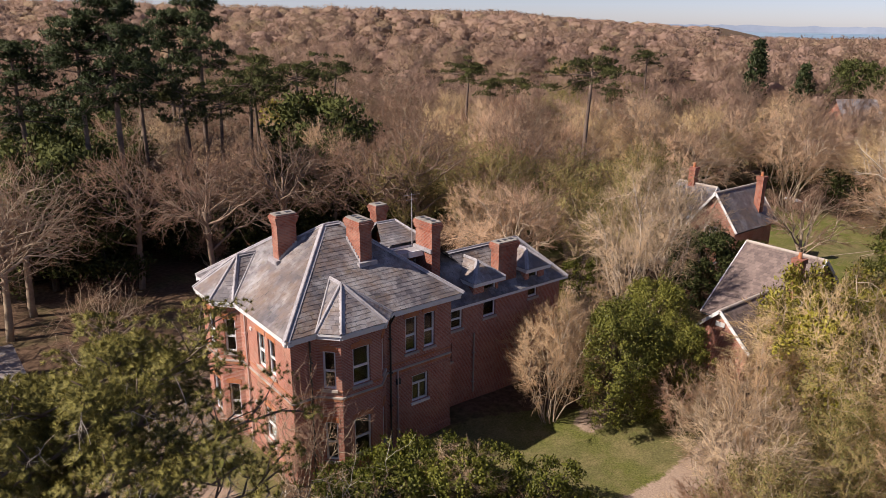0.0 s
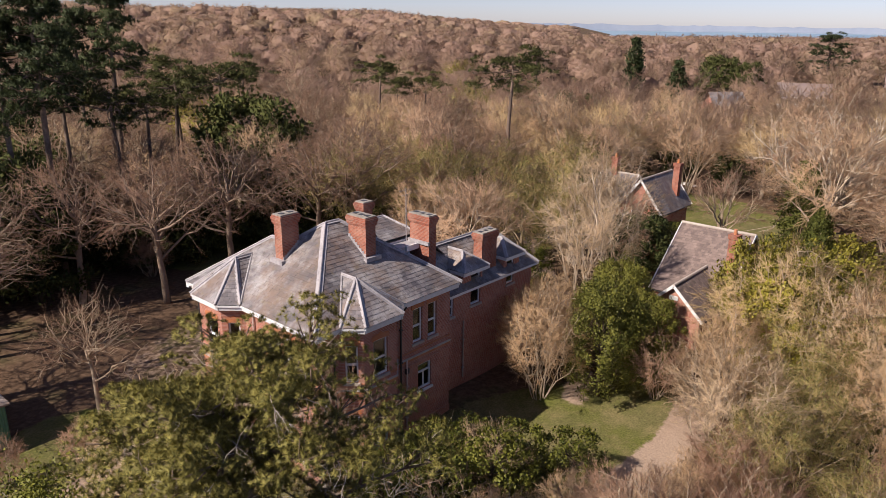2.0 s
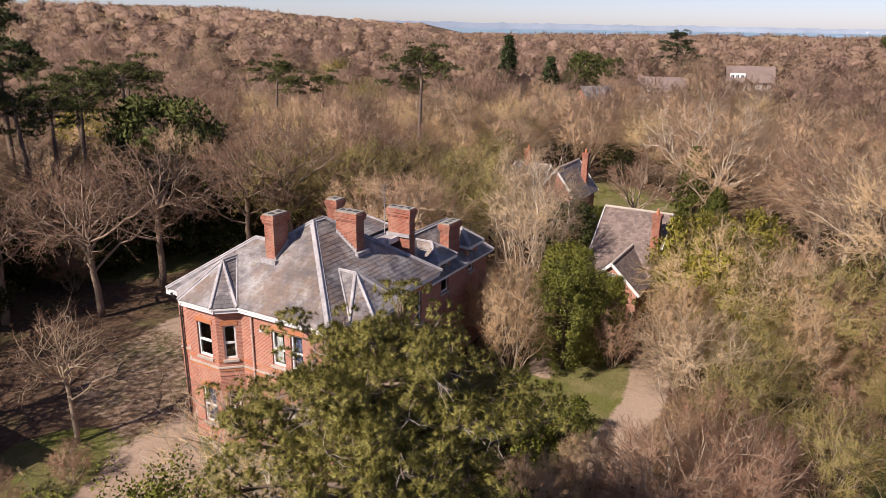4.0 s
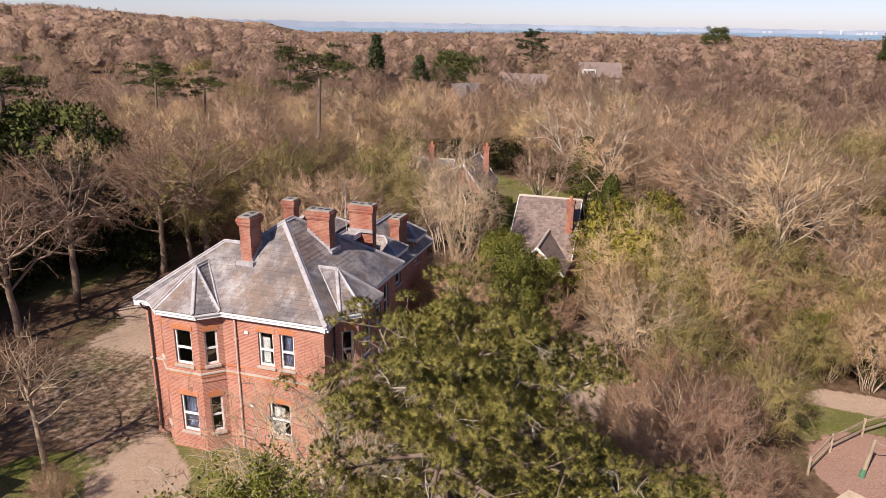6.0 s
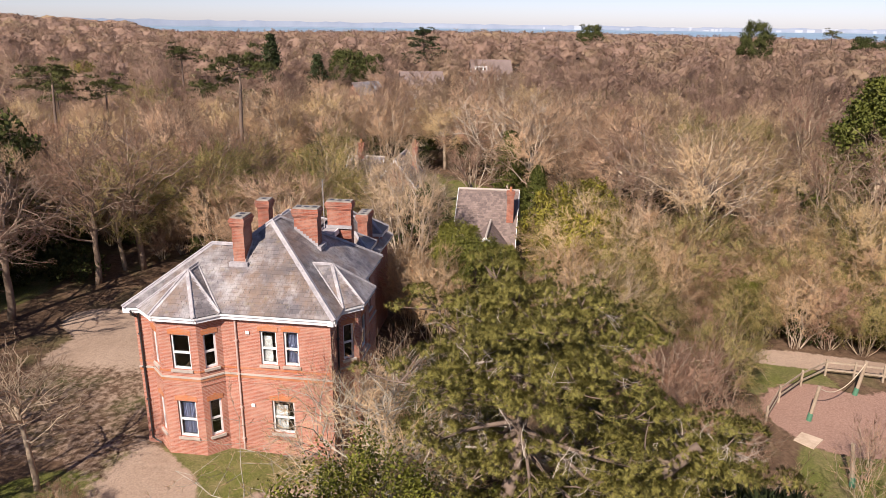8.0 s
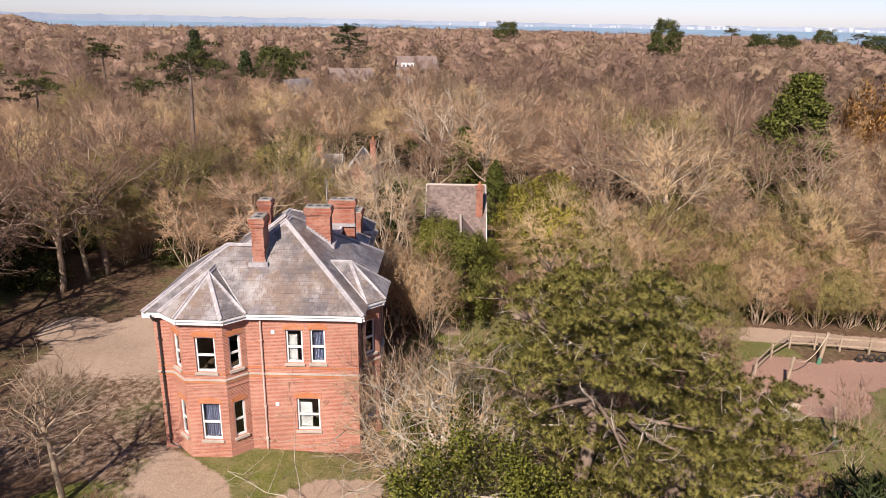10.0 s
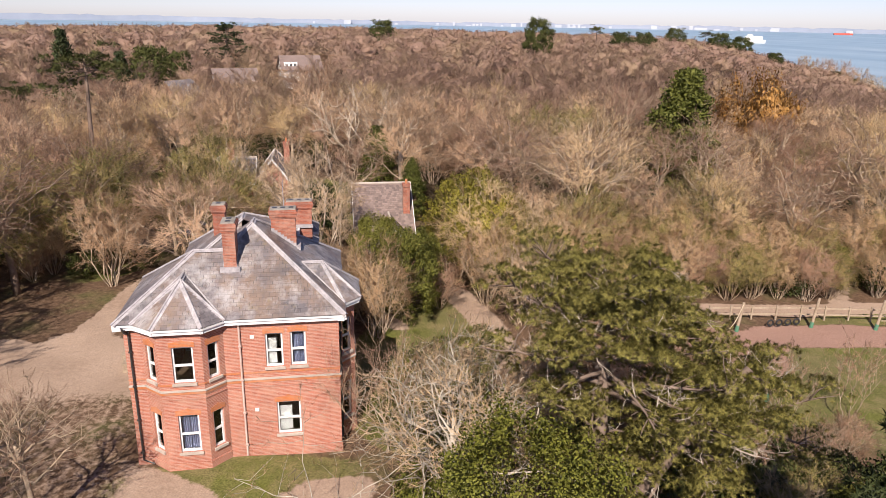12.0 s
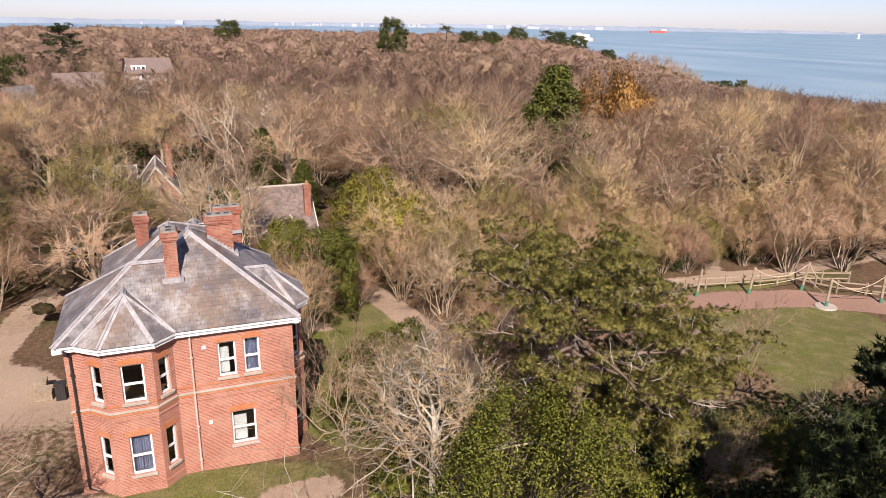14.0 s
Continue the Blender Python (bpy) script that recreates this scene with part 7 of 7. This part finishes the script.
def far_house(x, y, z, turn, wide, deep, wall_h, ridge_h, mat, roof_mat, label, dormer=False):
    ob = thing("far_house", (x, y, z), label, "house")
    c, s = math.cos(turn), math.sin(turn)

    def W(u, v):
        return (x + u * c - v * s, y + u * s + v * c)

    g = Geo()
    g.hexa([W(-deep / 2, -wide / 2), W(deep / 2, -wide / 2), W(deep / 2, wide / 2), W(-deep / 2, wide / 2)], z - 9.0, z + wall_h)
    for v in (-wide / 2, wide / 2):
        g.face((*W(-deep / 2, v), z + wall_h), (*W(deep / 2, v), z + wall_h), (*W(0, v), z + ridge_h))
    part("wall", g, mat, ob)
    r = Geo()
    for u in (-1, 1):
        q = [(*W(u * (deep / 2 + 0.5), -wide / 2 - 0.5), z + wall_h - 0.4), (*W(u * (deep / 2 + 0.5), wide / 2 + 0.5), z + wall_h - 0.4), (*W(0, wide / 2 + 0.5), z + ridge_h + 0.1), (*W(0, -wide / 2 - 0.5), z + ridge_h + 0.1)]
        r.face(*(q if u > 0 else q[::-1]))
        r.face(*[(a, b, h - 0.15) for a, b, h in (q[::-1] if u > 0 else q)])
    rf = part("roof", r, roof_mat, ob)
    if dormer:
        d = Geo()
        d.hexa([W(-deep * 0.42, 1.2), W(-deep * 0.1, 1.2), W(-deep * 0.1, 4.6), W(-deep * 0.42, 4.6)], z + wall_h, z + wall_h + 1.5)
        part("dormer", d, mat, ob)
        for v in (1.5, 2.6, 3.7):
            p, q = W(-deep * 0.42, v + 0.7), W(-deep * 0.42, v)
            flat_window(ob, p, q, z + wall_h + 0.3, z + wall_h + 1.2, (-c, -s))
    for v in np.arange(-wide / 2 + 1.2, wide / 2 - 1.6, 2.6):
        p, q = W(-deep / 2, v + 1.1), W(-deep / 2, v)
        flat_window(ob, p, q, z + wall_h - 1.6, z + wall_h - 0.5, (-c, -s))
    return ob


far_house(180, 32.5, 5.6, 0.25, 10, 7, 2.6, 5.6, WHITE_WALL, TILE, "white rendered house with dormer windows above the woods", True)
far_house(150, 46, 5.4, 0.3, 9, 7, 2.0, 4.4, WHITE_WALL, TILE, "pale far house half hidden by bare trees")
far_house(133, 55, 4.6, 0.9, 6, 6, 1.4, 4.0, BRICK, SLATE, "small gabled brick house half hidden by trees")

# ---- play area: posts, ropes, fence ----
def post(x, y, tall, lx=0.0, ly=0.0):
    z = height(x, y)
    ob = thing("rope_post", (x, y, z), "leaning timber play post with green metal foot", "post", "play posts")
    g = Geo()
    g.tube([(x, y, z - 0.2), (x + lx, y + ly, z + tall)], [0.11, 0.095], 9)
    part("shaft", g, TIMBER, ob)
    f = Geo()
    f.tube([(x, y, z - 0.1), (x + lx * 0.2, y + ly * 0.2, z + 0.45)], [0.15, 0.13], 9)
    part("foot", f, IRON_GREEN, ob, "green painted metal foot")
    return Vector((x + lx, y + ly, z + tall))


def rope(a, b, sag, r=0.028, name="rope"):
    g = Geo()
    pts = []
    for i in range(13):
        f = i / 12
        p = a.lerp(b, f)
        pts.append(p - Vector((0, 0, sag * 4 * f * (1 - f))))
    g.tube(pts, [r] * 13, 5)
    single(name, g, ROPE, "pale sagging rope strung between play posts", "rope", "play ropes", at=tuple(a))


post(23.45, -7.9, 2.3, 0.0, -0.3)
posts = [post(14.1, 1.6, 2.2, 0.1, 0.3), post(20.0, 1.7, 2.1, 0.1, -0.3), post(23.5, -2.0, 2.2, 0.1, -0.35), post(22.45, -12.4, 2.3, 0.0, -0.35), post(21.75, -17.4, 2.4, 0.0, -0.5), post(18.2, -16.2, 2.3, 0.1, -0.3), post(17.2, -21.0, 2.3, 0.2, -0.2)]
for i, j, sag in ((1, 2, 0.9), (3, 4, 0.95), (4, 5, 0.7), (5, 6, 0.9)):
    rope(posts[i] - Vector((0, 0, 0.1)), posts[j] - Vector((0, 0, 0.1)), sag)
rope(posts[3] - Vector((0, 0, 1.6)), posts[4] - Vector((0, 0, 1.2)), 0.15)
rope(posts[4] - Vector((0, 0, 1.3)), posts[5] - Vector((0, 0, 1.5)), 0.15)
rope(posts[5] - Vector((0, 0, 0.2)), posts[6] - Vector((0, 0, 1.6)), 0.3)
# concrete pad at a post's foot
g = Geo()
g.tube([(18.2, -16.2, -0.05), (18.2, -16.2, 0.07)], [0.85, 0.8], 16)
single("post_pad", g, STONE, "round pale concrete pad at a post's foot", "pad", at=(18.2, -16.2, 0))
g = Geo()
g.hexa([(17.0, 2.4), (18.0, 1.6), (18.6, 2.5), (17.7, 3.2)], -0.05, 0.07)
SAND = speckled("packed_sand", (0.36, 0.27, 0.19), (0.56, 0.45, 0.34), 9.0, 1.2, 0.95, 0.2, 0.1)
single("post_pad", g, SAND, "worn sandy pad beside the bark chippings", "pad", at=(17.8, 2.4, 0))


def fence(pts, rails=(0.45, 0.95), tall=1.15, gap=2.0, mat=None, label="low timber post-and-rail fence along the track"):
    ob = thing("fence", (*pts[0], 0), label, "fence", "fences")
    mat = mat or TIMBER
    for (ax, ay), (bx, by) in zip(pts[:-1], pts[1:]):
        L = math.hypot(bx - ax, by - ay)
        n = max(1, round(L / gap))
        for i in range(n + (1 if (bx, by) == pts[-1] else 0)):
            x, y = ax + (bx - ax) * i / n, ay + (by - ay) * i / n
            g = Geo()
            g.box(x - 0.055, x + 0.055, y - 0.055, y + 0.055, -0.2, tall)
            part("post", g, mat, ob)
            if i < n:
                x2, y2 = ax + (bx - ax) * (i + 1) / n, ay + (by - ay) * (i + 1) / n
                for z in rails:
                    r = Geo()
                    r.bar((x, y, z), (x2, y2, z + 0.02), 0.04, 0.12)
                    part("rail", r, mat, ob)
    return ob


fence([(19.2, 4.2), (21.8, 2.8), (24.0, 0.9), (25.8, -1.1), (25.4, -4.3), (24.9, -8.0), (24.2, -11.5), (23.6, -14.7), (23.2, -18.1), (21.5, -22.5)])
fence([(23.2, -18.1), (20.2, -19.6), (17.5, -23.0)], label="pale timber fence beside the play area")

# tyres hung as a swing row
for i, y in enumerate((-4.9, -5.6, -6.3, -7.0)):
    g = Geo()
    R, r, n, m = 0.22, 0.06, 14, 6
    x, z = 23.9, 0.34
    for a in range(n):
        for b in range(m):
            t, u = 2 * math.pi * a / n, 2 * math.pi * b / m
            k = R + r * math.cos(u)
            g.v.append((x + r * math.sin(u), y + k * math.cos(t), z + k * math.sin(t)))
    for a in range(n):
        for b in range(m):
            g.f.append((a * m + b, ((a + 1) % n) * m + b, ((a + 1) % n) * m + (b + 1) % m, a * m + (b + 1) % m))
    single("tyre", g, RUBBER, "black tyre standing upright in the play area", "tyre", "play tyres", at=(x, y, 0.06), smooth=True)

# green sheet-clad shed by the drive
ob = thing("garden_shed", (2.2, 43.0, 0), "small shed clad in green corrugated metal sheets", "shed")


def sheeting(a, b, count, tall):
    """Corrugated sheets side by side from a to b."""
    (ax, ay), (bx, by) = a, b
    L = math.hypot(bx - ax, by - ay)
    ux, uy = (bx - ax) / L, (by - ay) / L
    for k in range(count):
        g = Geo()
        lo, hi = L * k / count, L * (k + 1) / count - 0.012
        n = 14
        row = []
        for i in range(n + 1):
            u, f = lo + (hi - lo) * i / n, 0.018 * (1 if i % 2 else -1)
            row.append((ax + ux * u + uy * f, ay + uy * u - ux * f))
        for (px, py), (qx, qy) in zip(row[:-1], row[1:]):
            g.face((px, py, 0), (qx, qy, 0), (qx, qy, tall), (px, py, tall))
            g.face((px - uy * 0.02, py + ux * 0.02, tall), (qx - uy * 0.02, qy + ux * 0.02, tall), (qx - uy * 0.02, qy + ux * 0.02, 0), (px - uy * 0.02, py + ux * 0.02, 0))
        part("sheet", g, IRON_GREEN, ob)


sheeting((0.6, 40.4), (3.8, 40.4), 4, 2.35)
sheeting((3.8, 40.4), (3.8, 45.6), 6, 2.35)
sheeting((3.8, 45.6), (0.6, 45.6), 4, 2.35)
sheeting((0.6, 45.6), (0.6, 40.4), 6, 2.35)
g = Geo()
g.hexa([(0.4, 40.2), (4.0, 40.2), (4.0, 45.8), (0.4, 45.8)], 2.37, 2.45)
part("roof", g, SLATE, ob, "dark felted flat roof")


# parked cars by the cottage
def car(x, y, turn, paint, label):
    ob = thing("parked_car", (0, 0, 0), label, "car", "parked cars")
    prof = [(-2.05, 0.35), (2.05, 0.35), (2.1, 0.62), (1.95, 0.82), (1.05, 0.95), (-1.85, 0.98), (-2.1, 0.75)]
    cab = [(-1.75, 0.96), (0.95, 0.93), (0.25, 1.42), (-1.15, 1.45)]
    for nm, pr, w, mat in (("body", prof, 0.85, paint), ("cabin_glass", cab, 0.72, TINT)):
        g = Geo()
        l, r = [(a, -w, b) for a, b in pr], [(a, w, b) for a, b in pr]
        g.face(*l)
        g.face(*r[::-1])
        for i in range(len(pr)):
            j = (i + 1) % len(pr)
            g.face(l[j], l[i], r[i], r[j])
        part(nm, g, mat, ob)
    g = Geo()
    g.hexa([(-1.12, -0.66), (0.22, -0.66), (0.22, 0.66), (-1.12, 0.66)], 1.425, 1.475)
    part("roof_panel", g, paint, ob)
    for a in (-1.3, 1.3):
        for b in (-0.78, 0.78):
            g = Geo()
            g.tube([(a, b - 0.1, 0.32), (a, b + 0.1, 0.32)], [0.32, 0.32], 14)
            part("wheel", g, RUBBER, ob)
    ob.matrix_basis = Matrix.Translation((x, y, height(x, y))) @ Matrix.Rotation(turn, 4, "Z")


car(52.0, 39.3, 1.2, CAR_BLUE, "dark blue car parked on the gravel")
car(53.6, 36.9, 1.4, CAR_SILVER, "silver car parked beside the cottage")

SHIP_RED = speckled("red_ship_paint", (0.42, 0.07, 0.05), (0.55, 0.12, 0.09), 0.2, 0.02, 0.6, 0.0, 0.3)
# white ferry out at sea
ang = radians(-31.9)
fx, fy = -20 + 1900 * math.cos(ang), 31.6 + 1900 * math.sin(ang)
ob = thing("ferry", (fx, fy, SEA_Z), "white passenger ferry far out on the water", "ship")
for nm, u, w, z0, z1 in (("hull", 27, 7, -1, 7), ("deck_house", 20, 6, 7.0, 15), ("bridge", 6, 5, 15.0, 19)):
    g = Geo()
    c, s = math.cos(ang + 1.57), math.sin(ang + 1.57)
    off = 8 if nm == "bridge" else 0
    pts = [(fx + (a + off) * c - b * s, fy + (a + off) * s + b * c) for a, b in ((-u, -w), (u * 0.85, -w), (u, 0), (u * 0.85, w), (-u, w))]
    g.hexa(pts, SEA_Z + z0, SEA_Z + z1)
    part(nm, g, PAINT, ob)
# red cargo ship and a small sail beyond it
ang = radians(-37.4)
sx, sy = -20 + 3900 * math.cos(ang), 31.6 + 3900 * math.sin(ang)
ob = thing("cargo_ship", (sx, sy, SEA_Z), "red-hulled cargo ship far off on the sea", "ship")
c, s = math.cos(ang + 1.57), math.sin(ang + 1.57)
for nm, u0, u1, w, z0, z1, mat in (("hull", -40, 40, 8, -1, 8, SHIP_RED), ("deck_house", -38, -28, 6, 8.0, 16, PAINT)):
    g = Geo()
    g.hexa([(sx + a * c - b * s, sy + a * s + b * c) for a, b in ((u0, -w), (u1 * 0.93, -w), (u1, 0), (u1 * 0.93, w), (u0, w))], SEA_Z + z0, SEA_Z + z1)
    part(nm, g, mat, ob)
ang = radians(-50.4)
sx, sy = -20 + 3200 * math.cos(ang), 31.6 + 3200 * math.sin(ang)
ob = thing("sailing_boat", (sx, sy, SEA_Z), "small white sailing boat far off on the sea", "boat")
g = Geo()
g.hexa([(sx - 1.5, sy - 6), (sx + 1.5, sy - 6), (sx + 1.5, sy + 4), (sx, sy + 7), (sx - 1.5, sy + 4)], SEA_Z - 0.5, SEA_Z + 1.5)
part("hull", g, PAINT, ob)
g = Geo()
g.hexa([(sx - 0.3, sy - 5), (sx + 0.3, sy - 5), (sx + 0.3, sy + 4), (sx - 0.3, sy + 4)], SEA_Z + 2, SEA_Z + 15)
part("sail", g, PAINT, ob)
# small white boat turned over on the grass by the cottage
ob = thing("rowing_boat", (86.6, 41.0, height(86.6, 41.0)), "small white rowing boat lying upturned on the grass", "boat")
g = Geo()
bz = height(86.6, 41.0)
rings = []
for i in range(9):
    u = i / 8
    half, top = 0.45 * math.sin(math.pi * (0.12 + 0.76 * u)) ** 0.7, 0.30 * math.sin(math.pi * (0.10 + 0.80 * u)) ** 0.5
    rings.append([(86.6 - 0.2 + 0.4 * u + half * math.cos(a) * 0.96, 41.0 - 1.15 + 2.3 * u - half * math.cos(a) * 0.22, bz + 0.04 + top * math.sin(a)) for a in (0.0, 0.5, 1.05, 1.571, 2.09, 2.64, 3.1416)])
for p, q in zip(rings[:-1], rings[1:]):
    for k in range(6):
        g.face(p[k], p[k + 1], q[k + 1], q[k])
g.face(*rings[0])
g.face(*rings[-1][::-1])
part("hull", g, PAINT, ob)
k = Geo()
k.tube([(p[3][0], p[3][1], p[3][2] + 0.02) for p in rings], [0.035] * 9, 6)
part("keel", k, TIMBER, ob)
# crates and a bin by the far side of the house
for x, y, wide, tall in ((23.0, 39.2, 0.42, 0.55), (23.9, 39.5, 0.36, 0.75)):
    ob = thing("storage_crate", (x, y, 0), "weathered brown timber crate standing on gravel", "crate", "crates")
    for k in range(5):
        g = Geo()
        g.box(x - wide, x + wide, y - wide, y + wide, tall * k / 5 + 0.006, tall * (k + 1) / 5 - 0.006)
        part("slat", g, TIMBER, ob)
    g = Geo()
    g.box(x - wide - 0.03, x + wide + 0.03, y - wide - 0.03, y + wide + 0.03, tall, tall + 0.04)
    part("lid", g, TIMBER, ob)
x, y = 22.6, 38.3
ob = thing("wheelie_bin", (x, y, 0), "dark wheeled bin standing by the wall", "bin")
g = Geo()
g.hexa([(x - 0.26, y - 0.26), (x + 0.26, y - 0.26), (x + 0.26, y + 0.26), (x - 0.26, y + 0.26)], 0.0, 0.95)
part("body", g, BLACK, ob)
g = Geo()
g.box(x - 0.30, x + 0.30, y - 0.30, y + 0.30, 0.953, 1.02)
part("lid", g, BLACK, ob)
